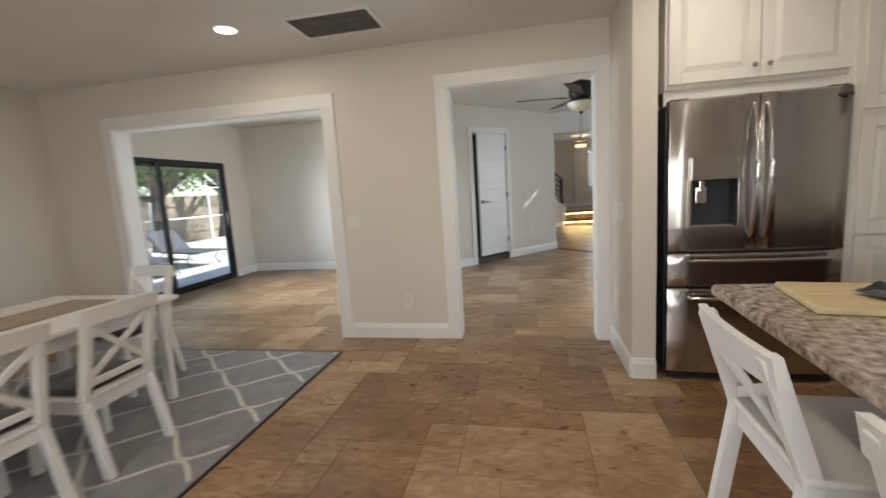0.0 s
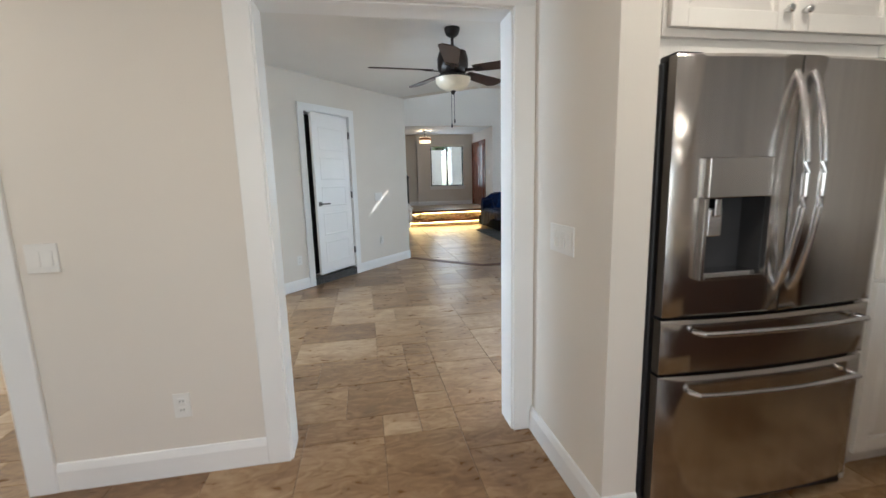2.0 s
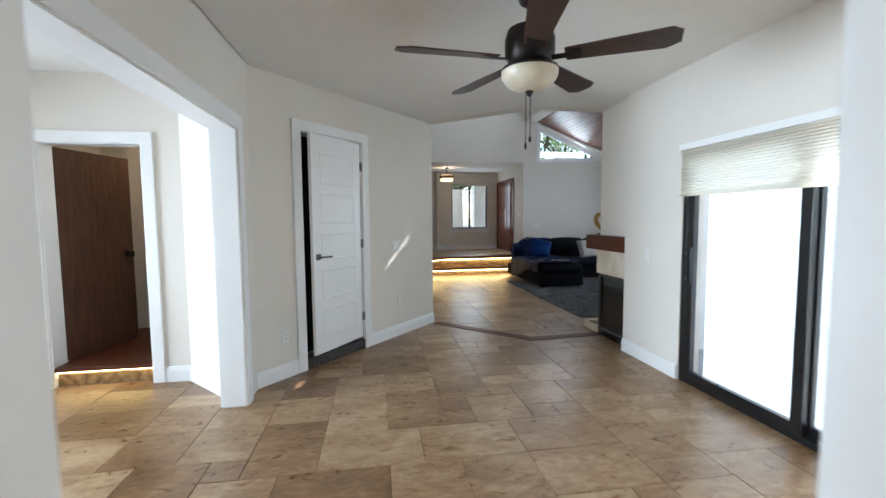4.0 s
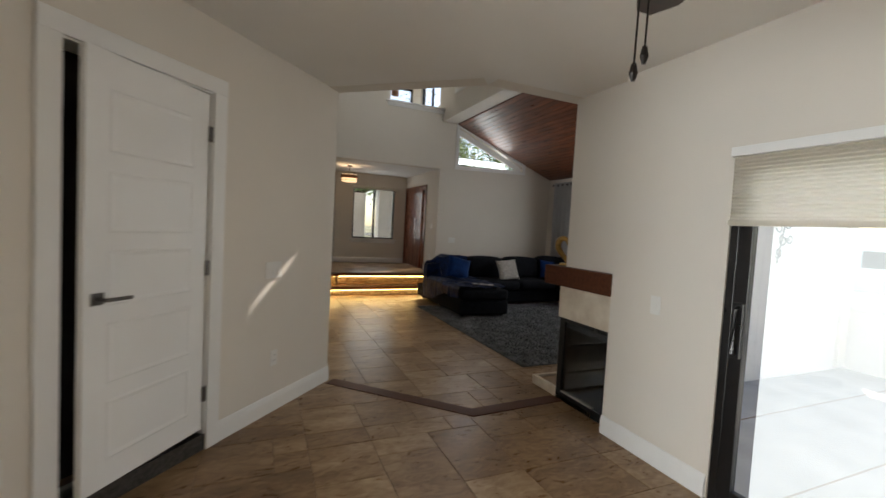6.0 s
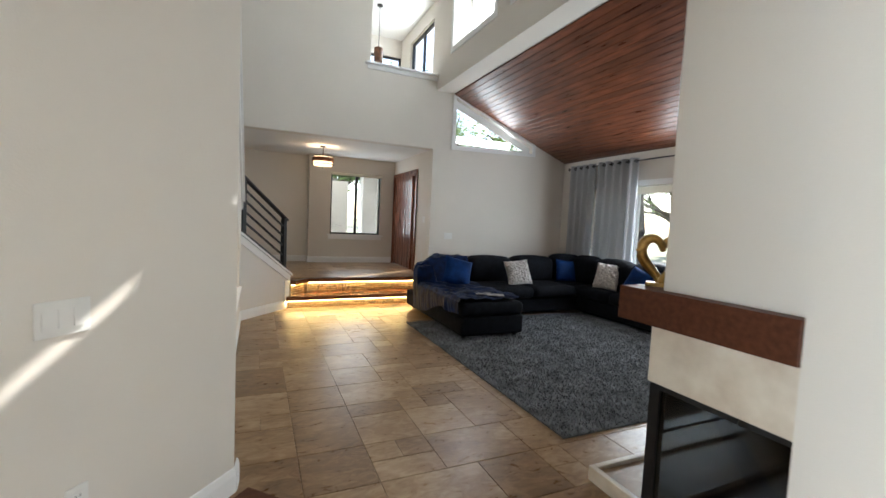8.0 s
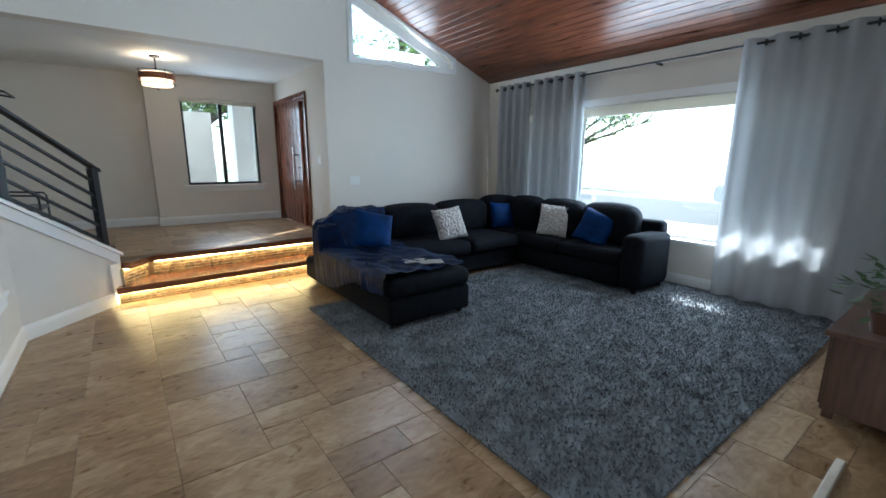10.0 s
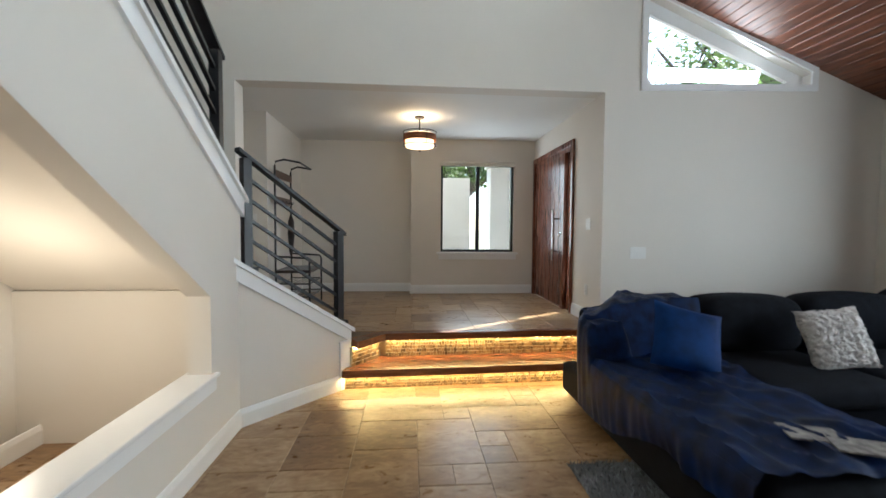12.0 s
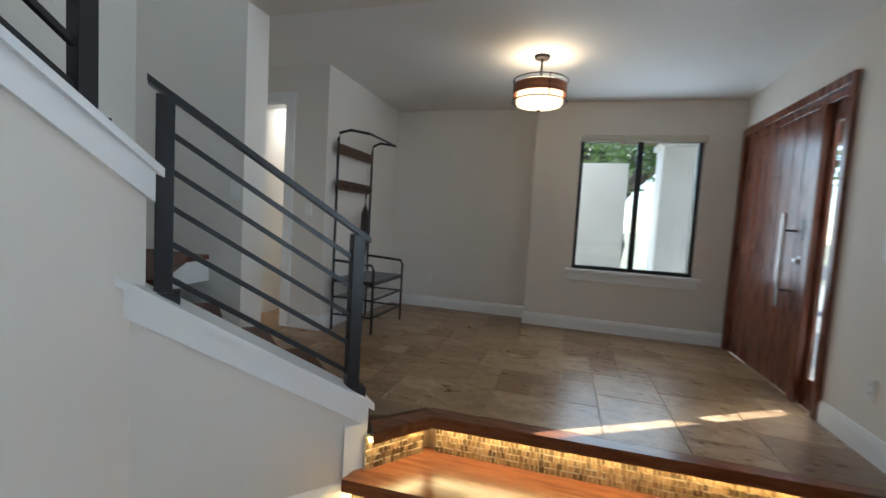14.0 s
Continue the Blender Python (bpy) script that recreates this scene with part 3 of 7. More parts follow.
def step(name, lip, z_top, z_foot, back, label):
    ob = thing(name, label, "step", kind="structure")
    pts = [Vector(p) for p in lip]
    # tread board with overhang
    part("tread_nosing", prism([tuple(p) for p in pts] + back, z_top - 0.065, z_top), STEPWOOD, ob)
    for a, b in zip(pts, pts[1:]):
        d = (b - a).normalized()
        side = Vector((-d.y, d.x))
        a2, b2 = a + side * 0.08, b + side * 0.08
        m = Matrix.Translation((a2.x, a2.y, 0)) @ Matrix.Rotation(math.atan2(d.y, d.x), 4, "Z")
        ln = (b2 - a2).length
        part("riser_backing", boxes((0, ln, 0.004, 0.03, z_foot, z_top - 0.065)), MOSAICGROUT, ob).matrix_world = m
        rows = 5
        h = (z_top - 0.065 - z_foot) / rows
        w = h * 0.72
        verts, faces = [], []
        rng = random.Random(len(lip))
        for r in range(rows):
            xx = -(w * 0.5) * (r % 2)
            while xx < ln:
                ww = w * rng.choice((0.8, 1.0, 1.0, 1.25))
                x0, x1 = max(0, xx) + 0.002, min(ln, xx + ww) - 0.002
                if x1 - x0 > 0.004:
                    z0, z1 = z_foot + r * h + 0.002, z_foot + (r + rng.choice((1.0, 1.0, 0.86))) * h - 0.002
                    k = len(verts)
                    verts += [(x0, 0.0, z0), (x1, 0.0, z0), (x1, 0.0, z1), (x0, 0.0, z1),
                              (x0 - 0.0006, 0.004, z0), (x1 + 0.0006, 0.004, z0), (x1 + 0.0006, 0.004, z1), (x0 - 0.0006, 0.004, z1)]
                    faces += [(k, k + 1, k + 2, k + 3), (k, k + 4, k + 5, k + 1), (k + 1, k + 5, k + 6, k + 2), (k + 2, k + 6, k + 7, k + 3), (k + 3, k + 7, k + 4, k)]
                xx += ww
        me = bpy.data.meshes.new("mosaic_tiles")
        me.from_pydata(verts, [], faces)
        me.materials.append(MOSAIC)
        mo = new("mosaic_tiles", me)
        mo.parent, mo.matrix_world = ob, m
        mo["kind"] = "stuff"
        st = part("led_strip", boxes((0.01, ln - 0.01, -0.024, -0.010, z_top - 0.080, z_top - 0.066)), LED, ob, "glowing warm light strip under the nosing")
        st.matrix_world = m
        lamp("led_light", "AREA", 1.05 * ln, m @ Matrix.Translation((ln / 2, -0.028, z_top - 0.076)), (1.0, 0.72, 0.32), ln, 0.02)
    return ob


part("step_core", prism([(1.40, 12.95), (1.42, 12.87), (3.79, 12.97), (3.79, 13.2), (1.40, 13.2)], 0.0, Z1 - 0.067), GROUT, staircase)
step("step_lower", lip1, Z1, 0.0, [(3.82, 13.23), (1.42, 13.18), (1.37, 12.91)], "dark wood step with amber mosaic riser and light strip")
step("step_upper", lip2, FZ, Z1, [(3.82, 13.24), (1.66, 13.175), (1.40, 12.90)], "raised foyer edge in dark wood with lit mosaic riser")

DARKMOSAIC = material("dark_stone_mosaic", (0.07, 0.065, 0.06), 0.35, noise_scale=45, amount=0.5, bump=0.2, bump_scale=50, second=(0.012, 0.011, 0.010))
# ---- casings, doors ----
cased("trim_opening_dining", (KX - 3.70, KY + 3.38), (KX - 1.52, KY + 3.38), 2.03, 0.15, "wide white cased opening to the family room", w=0.105)
cased("trim_opening_hall", (KX - 0.445, KY + 3.38), (KX + 0.695, KY + 3.38), 2.085, 0.15, "white cased opening from the kitchen", w=0.095)
cased("trim_opening_side", (-0.90, 3.72), (-0.90, 6.04), 2.05, 0.16, "white cased opening to the family room", w=0.10)
p0 = Vector(A45) + d45 * 0.41
p1 = Vector(A45) + d45 * 1.202
cased("trim_white_door", p0, p1, 2.19, 0.16, "white casing round the panel door", w=0.085, both=False)
part("threshold_step", boxes((0.0, 0.792, -0.01, 0.12, 0.0, 0.10)), DARKMOSAIC, None)
ob = bpy.data.objects["threshold_step"]
ob.matrix_world = Matrix.Translation((p0.x, p0.y, 0)) @ Matrix.Rotation(math.atan2(d45.y, d45.x), 4, "Z")
tagged(ob, "dark mosaic threshold step under the white door", "step", kind="structure")
cased("trim_bath_door", (-2.60, 6.66), (-1.82, 6.66), 2.04, 0.15, "white casing round the bathroom doorway", w=0.085)
cased("trim_hall_door", (-0.98, 14.25), (-0.17, 14.25), FZ + 2.03, 0.14, "white casing round the hall doorway", w=0.085, zb=FZ)

# baseboards
skirting((KX - 4.5, KY + 3.38), (KX - 3.805, KY + 3.38))
skirting((KX - 1.415, KY + 3.38), (KX - 0.54, KY + 3.38))
skirting((KX + 0.788, KY + 3.38), (KX + 0.788, KY + 2.69), (KX + 0.928, KY + 2.69))
skirting((KX - 4.5, KY - 3.0), (KX - 4.5, KY + 3.38))
skirting((FWX, FS1), (FWX, 6.66), (-2.685, 6.66))
skirting((-1.735, 6.66), (-1.53, 6.66), (-1.062, 6.17))
skirting(tuple(Vector(A45) - d45 * 0.15), tuple(Vector(A45) + d45 * 0.325))
skirting(tuple(Vector(A45) + d45 * 1.287), B45, (0.83, 8.40))
skirting((2.68, 6.745), (2.61, 6.745), (2.61, 5.94))
skirting((SX, 8.25), (SX, 12.15), tuple(Q45 - e45 * 0.11))
skirting((3.83, 13.2), (6.84, 13.2), (6.84, 7.42))
skirting((0.30, 13.4), (0.30, 13.2), z=FZ)
skirting((0.24, 14.25), (0.24, 15.80), (1.93, 15.80), (1.93, 15.54), (3.83, 15.54), (3.83, 15.51), z=FZ)
skirting((3.83, 13.93), (3.83, 13.2), z=FZ)
skirting((-0.08, 14.25), (0.24, 14.25), z=FZ)

# ---- small wall fittings ----
PLASTIC = material("white_switch_plastic", (0.78, 0.77, 0.74), 0.35, noise_scale=10, amount=0.02, bump=0)
SLOT = material("dark_socket_slot", (0.03, 0.03, 0.03), 0.6, noise_scale=20, amount=0.1, bump=0)


def wall_m(x, y, z, facing):
    """A frame on a wall: x along it, -y out into the room, z up. facing: degrees of the outward way."""
    return Matrix.Translation((x, y, z)) @ Matrix.Rotation(radians(facing + 90), 4, "Z")


def switch_plate(x, y, z, facing, gangs, label):
    ob = thing("light_switch", label, "light switch", wall_m(x, y, z, facing), group="light switches")
    w = 0.046 * gangs + 0.026
    part("plate", boxes((-w / 2, w / 2, -0.007, 0.0, -0.06, 0.06), bevel=0.002), PLASTIC, ob)
    for k in range(gangs):
        c = (k - (gangs - 1) / 2) * 0.046
        bm = bmesh.new()
        add_slab(bm, [(-0.0065, -0.033), (-0.013, -0.033), (-0.0085, 0.033), (-0.0065, 0.033)], "x", c - 0.0165, c + 0.0165)
        part("rocker", bm, PLASTIC, ob)


def outlet(x, y, z, facing, label="white duplex wall outlet above the baseboard"):
    ob = thing("wall_outlet", label, "outlet", wall_m(x, y, z, facing), group="wall outlets")
    part("plate", boxes((-0.036, 0.036, -0.006, 0.0, -0.058, 0.058), bevel=0.002), PLASTIC, ob)
    for c in (-0.021, 0.021):
        r = part("receptacle", boxes((-0.017, 0.017, -0.009, -0.005, c - 0.014, c + 0.014), bevel=0.002), PLASTIC, ob)
        part("slots", boxes((-0.008, -0.005, -0.0095, -0.0088, c - 0.004, c + 0.006), (0.005, 0.008, -0.0095, -0.0088, c - 0.004, c + 0.006)), SLOT, r)


f45 = math.degrees(math.atan2(-d45.x, d45.y))
on45 = lambda s: Vector(A45) + d45 * s
switch_plate(KX - 1.325, KY + 3.38, 1.045, -90, 2, "white double light switch on the kitchen wall")
outlet(KX - 0.885, KY + 3.38, 0.34, -90)
switch_plate(KX + 0.788, KY + 3.05, 1.06, 180, 4, "white four-gang light switch beside the cased opening")
switch_plate(*on45(1.765), 1.077, f45, 3, "white triple light switch crossed by a sun streak")
outlet(*on45(1.80), 0.41, f45)
outlet(*on45(0.197), 0.37, f45)
switch_plate(2.61, 6.36, 1.03, 180, 1, "white single switch beside the patio door")
switch_plate(4.21, 13.2, 1.19, -90, 3, "white triple light switch above the sofa")
switch_plate(3.83, 13.52, 1.48, 180, 2, "white double light switch beside the front door")
switch_plate(0.08, 14.25, 1.52, -90, 1, "white single switch in the hall")
switch_plate(0.24, 13.2, 1.60, -90, 1, "white single switch on the stair pier")
outlet(0.75, 15.80, FZ + 0.34, -90)
outlet(3.83, 13.55, FZ + 0.34, 180)

# ---- refrigerator ----
RUBBER = material("dark_gasket", (0.02, 0.02, 0.022), 0.6, noise_scale=9, amount=0.1, bump=0)
GREYSIDE = material("dark_grey_appliance_side", (0.045, 0.045, 0.048), 0.45, noise_scale=9, amount=0.1, bump=0.02)


def curved_panel(x0, x1, z0, z1, y, bulge, thick=0.05, n=10, rim=0.012, hole=None):
    """A door panel with a gently bowed front and rounded rim."""
    bm = bmesh.new()
    xs = sorted([x0 + (x1 - x0) * i / n for i in range(n + 1)] + (list(hole[:2]) if hole else []))
    h0, h1 = hole[2:] if hole else (z0 + (z1 - z0) * 0.4, z0 + (z1 - z0) * 0.6)
    yb = lambda x: y - bulge * (1 - ((x - FRX) / 0.47) ** 2)
    prev = None
    for x in xs:
        yy = yb(x)
        inset = rim if x in (xs[0], xs[-1]) else 0.0
        col = [bm.verts.new((x, yy + o, z)) for o, z in ((thick, z0), (rim, z0), (inset, z0 + rim), (inset, h0), (inset, h1), (inset, z1 - rim), (rim, z1), (thick, z1))]
        if prev:
            inside = hole and hole[0] - 1e-6 <= prev[0].co.x and x <= hole[1] + 1e-6
            for k in range(8):
                if not (inside and k in (3, 7)):
                    bm.faces.new((prev[k], prev[(k + 1) % 8], col[(k + 1) % 8], col[k]))
        else:
            bm.faces.new(col)
        prev = col
    bm.faces.new(prev)
    return bm


KITCHEN = pose(KX, KY, 0)
FRX = 1.445
fridge = thing("refrigerator", "stainless steel french door refrigerator with two drawers, brown reflections", "refrigerator", KITCHEN)
part("cabinet_body", boxes((0.99, 1.90, 2.755, 3.36, 0.03, 1.69), bevel=0.006), GREYSIDE, fridge)
part("door_gasket", boxes((1.0, 1.895, 2.725, 2.756, 1.24, 1.69), (1.0, 1.895, 2.725, 2.756, 0.05, 0.96), (1.0, 1.09, 2.725, 2.756, 0.96, 1.24), (1.35, 1.895, 2.725, 2.756, 0.96, 1.24)), RUBBER, fridge)
part("filler_panel", boxes((0.985, 1.93, 2.78, 2.80, 1.69, 1.776)), CABINET, fridge, "cream filler strip above the doors")
part("toe_grille", boxes((1.0, 1.89, 2.69, 2.73, 0.012, 0.06)), RUBBER, fridge)
ld = part("door", curved_panel(0.99, 1.443, 0.815, 1.70, 2.675, 0.03, hole=(1.10, 1.34, 0.965, 1.238)), STEEL, fridge, smooth=True)
rd = part("door", curved_panel(1.449, 1.905, 0.815, 1.70, 2.675, 0.03), STEEL, fridge, smooth=True)
d1 = part("drawer", curved_panel(0.99, 1.905, 0.600, 0.803, 2.675, 0.03, n=16), STEEL, fridge, smooth=True)
d2 = part("drawer", curved_panel(0.99, 1.905, 0.055, 0.588, 2.675, 0.03, n=16), STEEL, fridge, smooth=True)
for sx, dr in ((1.412, ld), (1.480, rd)):
    pts = [(sx, 2.650 - 0.070 * math.sin(math.pi * k / 20) ** 0.7, 0.90 + 0.745 * k / 20) for k in range(21)]
    part("handle", tube(pts, 0.0115, 14), CHROME, dr, "satin steel bow handle", smooth=True)
for z, dr in ((0.765, d1), (0.535, d2)):
    pts = [(1.10, 2.655, z)] + [(1.11 + 0.69 * k / 12, 2.612 - 0.022 * math.sin(math.pi * k / 12), z + 0.004) for k in range(13)] + [(1.81, 2.655, z)]
    part("handle", tube(pts, 0.011, 10), CHROME, dr, "satin steel drawer handle", smooth=True)
part("dispenser_panel", boxes((1.095, 1.345, 2.632, 2.66, 1.235, 1.37), bevel=0.004), STEEL, ld, "pale dispenser control panel")
part("dispenser_trim", boxes((1.085, 1.100, 2.632, 2.66, 0.955, 1.235), (1.340, 1.355, 2.628, 2.66, 0.955, 1.235), (1.100, 1.340, 2.630, 2.66, 0.955, 0.968), bevel=0.002), STEEL, ld)
part("dispenser_recess", boxes((1.10, 1.34, 2.742, 2.75, 0.965, 1.24), (1.097, 1.101, 2.65, 2.745, 0.965, 1.24), (1.339, 1.343, 2.65, 2.745, 0.965, 1.24), (1.10, 1.34, 2.65, 2.745, 0.960, 0.966), (1.10, 1.34, 2.65, 2.745, 1.236, 1.24)), GREYSIDE, ld, "dark water dispenser recess")
part("dispenser_paddle", boxes((1.13, 1.19, 2.665, 2.70, 1.10, 1.20), (1.145, 1.175, 2.655, 2.69, 1.17, 1.236), bevel=0.006), CHROME, ld, "steel dispenser paddle")
part("drip_tray", boxes((1.11, 1.33, 2.655, 2.735, 0.966, 0.976), bevel=0.002), CHROME, ld)
part("nameplate", boxes((1.83, 1.89, 2.655, 2.664, 1.645, 1.658)), GREYSIDE, rd)
part("hinge_cover", boxes((1.0, 1.10, 2.70, 2.80, 1.69, 1.712), bevel=0.005), GREYSIDE, fridge)
part("hinge_cover", boxes((1.80, 1.90, 2.70, 2.80, 1.69, 1.712), bevel=0.005), GREYSIDE, fridge)


# ---- cabinets with raised panel doors ----
def panel_door(x0, x1, z0, z1, y, parent, knob=None):
    """Cabinet door facing -y: stiles and rails round a raised bevelled field."""
    r = 0.062
    bm = boxes((x0, x0 + r, y - 0.02, y, z0, z1), (x1 - r, x1, y - 0.02, y, z0, z1), (x0 + r, x1 - r, y - 0.02, y, z0, z0 + r), (x0 + r, x1 - r, y - 0.02, y, z1 - r, z1), bevel=0.003)
    door = part("cabinet_door", bm, CABINET, parent)
    bm = bmesh.new()
    a = [(x0 + r, z0 + r), (x1 - r, z0 + r), (x1 - r, z1 - r), (x0 + r, z1 - r)]
    g = 0.035
    b = [(x0 + r + g, z0 + r + g), (x1 - r - g, z0 + r + g), (x1 - r - g, z1 - r - g), (x0 + r + g, z1 - r - g)]
    va = [bm.verts.new((p, y - 0.004, q)) for p, q in a]
    vb = [bm.verts.new((p, y - 0.017, q)) for p, q in b]
    bm.faces.new(vb)
    for k in range(4):
        bm.faces.new((va[k], va[(k + 1) % 4], vb[(k + 1) % 4], vb[k]))
    part("raised_panel", bm, CABINET, door)
    if knob:
        kx, kz = knob
        part("knob", add_lathe(bmesh.new(), [(0.007, 0), (0.006, 0.012), (0.014, 0.016), (0.014, 0.026), (0.010, 0.030)], 14, Matrix.Translation((kx, y - 0.02, kz)) @ Matrix.Rotation(radians(90), 4, "X")), CHROME, door, "satin nickel knob", smooth=True)
    return door


upper = thing("upper_cabinet", "antique white raised-panel cabinet above the refrigerator", "kitchen cabinet", KITCHEN)
part("cabinet_body", boxes((0.985, 1.93, 2.76, 3.37, 1.775, KC - 0.01)), CABINET, upper)
panel_door(1.0, 1.472, 1.80, KC - 0.05, 2.758, upper, (1.44, 1.865))
panel_door(1.480, 1.925, 1.80, KC - 0.05, 2.758, upper, (1.515, 1.865))
pantry = thing("pantry_cabinet", "tall antique white pantry cabinet with raised panels", "kitchen cabinet", KITCHEN)
part("cabinet_body", boxes((1.95, 2.95, 2.72, 3.37, 0.10, KC - 0.01)), CABINET, pantry)
part("toe_kick", boxes((1.95, 2.95, 2.79, 3.37, 0.0, 0.10)), CABINET, pantry)
part("side_filler", boxes((1.925, 1.955, 2.715, 3.37, 0.0, KC - 0.01), bevel=0.003), CABINET, pantry)
for x0, x1 in ((1.965, 2.445), (2.455, 2.935)):
    panel_door(x0, x1, 0.12, 0.87, 2.718, pantry)
    panel_door(x0, x1, 0.885, 1.53, 2.718, pantry)
    panel_door(x0, x1, 1.57, KC - 0.06, 2.718, pantry)

# ---- kitchen island with granite top ----
GRANITE = material("speckled_granite", (0.50, 0.42, 0.35), 0.14, noise_scale=38, amount=0.4, bump=0, second=(0.13, 0.085, 0.065), detail=10)
ISLAND = material("dark_island_wood", (0.10, 0.045, 0.025), 0.4, noise_scale=4, amount=0.25, bump=0.03, stretch=(8, 8, 1))
island = thing("kitchen_island", "kitchen island with dark wood base", "kitchen island", KITCHEN)
part("base", boxes((1.25, 3.3, 0.05, 1.42, 0.0, 0.828), bevel=0.004), ISLAND, island)
for z0, z1 in ((0.1, 0.78),):
    for k in range(3):
        part("side_panel", boxes((1.235, 1.25, 0.12 + k * 0.42, 0.50 + k * 0.42, z0, z1), bevel=0.006), ISLAND, island)
bm = prism([(0.81, 1.60), (0.70, -0.30), (3.5, -0.30), (3.5, 1.60)], 0.83, 0.87)
bmesh.ops.bevel(bm, geom=bm.edges[:], offset=0.008, segments=2, affect="EDGES")
worktop = tagged(part("granite_worktop", bm, GRANITE), "brown and cream speckled granite island worktop", "worktop")
worktop.matrix_world = KITCHEN
BOARD = material("pale_maple_board", (0.68, 0.54, 0.30), 0.45, noise_scale=5, amount=0.12, bump=0.02, stretch=(1, 8, 1))
board = thing("cutting_board", "pale maple cutting board lying on the granite", "cutting board", pose(KX + 1.14, KY + 1.28, 0.871, 0, 0, -10))
part("board", boxes((-0.20, 0.30, -0.10, 0.22, 0.0, 0.022), bevel=0.006), BOARD, board)
cloth = thing("dark_cloth", "crumpled black cloth glove on the cutting board", "cloth", pose(KX + 1.22, KY + 1.32, 0.894, 0, 0, 10))
bm = bmesh.new()
bmesh.ops.create_grid(bm, x_segments=26, y_segments=16, size=0.5)
for v in bm.verts:
    r = max(abs(v.co.x), abs(v.co.y)) * 2
    h = 0.036 * (1 - r ** 3) * (0.6 + 0.8 * noise.noise(v.co * 5 + Vector((3, 1, 0))))
    v.co = Vector((v.co.x * 0.24, v.co.y * (0.12 + 0.05 * noise.noise(v.co * 3)), max(0.0015, h + 0.01)))
part("cloth", bm, material("black_cotton", (0.015, 0.015, 0.017), 0.9, noise_scale=30, amount=0.2, bump=0.2, sheen=0.3), cloth, smooth=True)

# ---- white X-back chairs, stools, dining table ----
WHITEWOOD = material("white_lacquered_wood", (0.80, 0.79, 0.77), 0.38, noise_scale=4, amount=0.03, bump=0.02, bump_scale=50)
CUSHION = material("dark_brown_cushion", (0.035, 0.024, 0.020), 0.85, noise_scale=40, amount=0.25, bump=0.15, bump_scale=300, sheen=0.3)


def beam(p, q, w, d, bevel=0.004, roll_dir=(0, 1, 0)):
    """A square bar from p to q."""
    p, q = Vector(p), Vector(q)
    z = (q - p).normalized()
    x = Vector(roll_dir).cross(z).normalized()
    y = z.cross(x)
    m = Matrix((( x.x, y.x, z.x, p.x), (x.y, y.y, z.y, p.y), (x.z, y.z, z.z, p.z), (0, 0, 0, 1)))
    bm = bmesh.new()
    add_box(bm, -w / 2, w / 2, -d / 2, d / 2, 0, (q - p).length, bevel=bevel, m=m)
    return bm


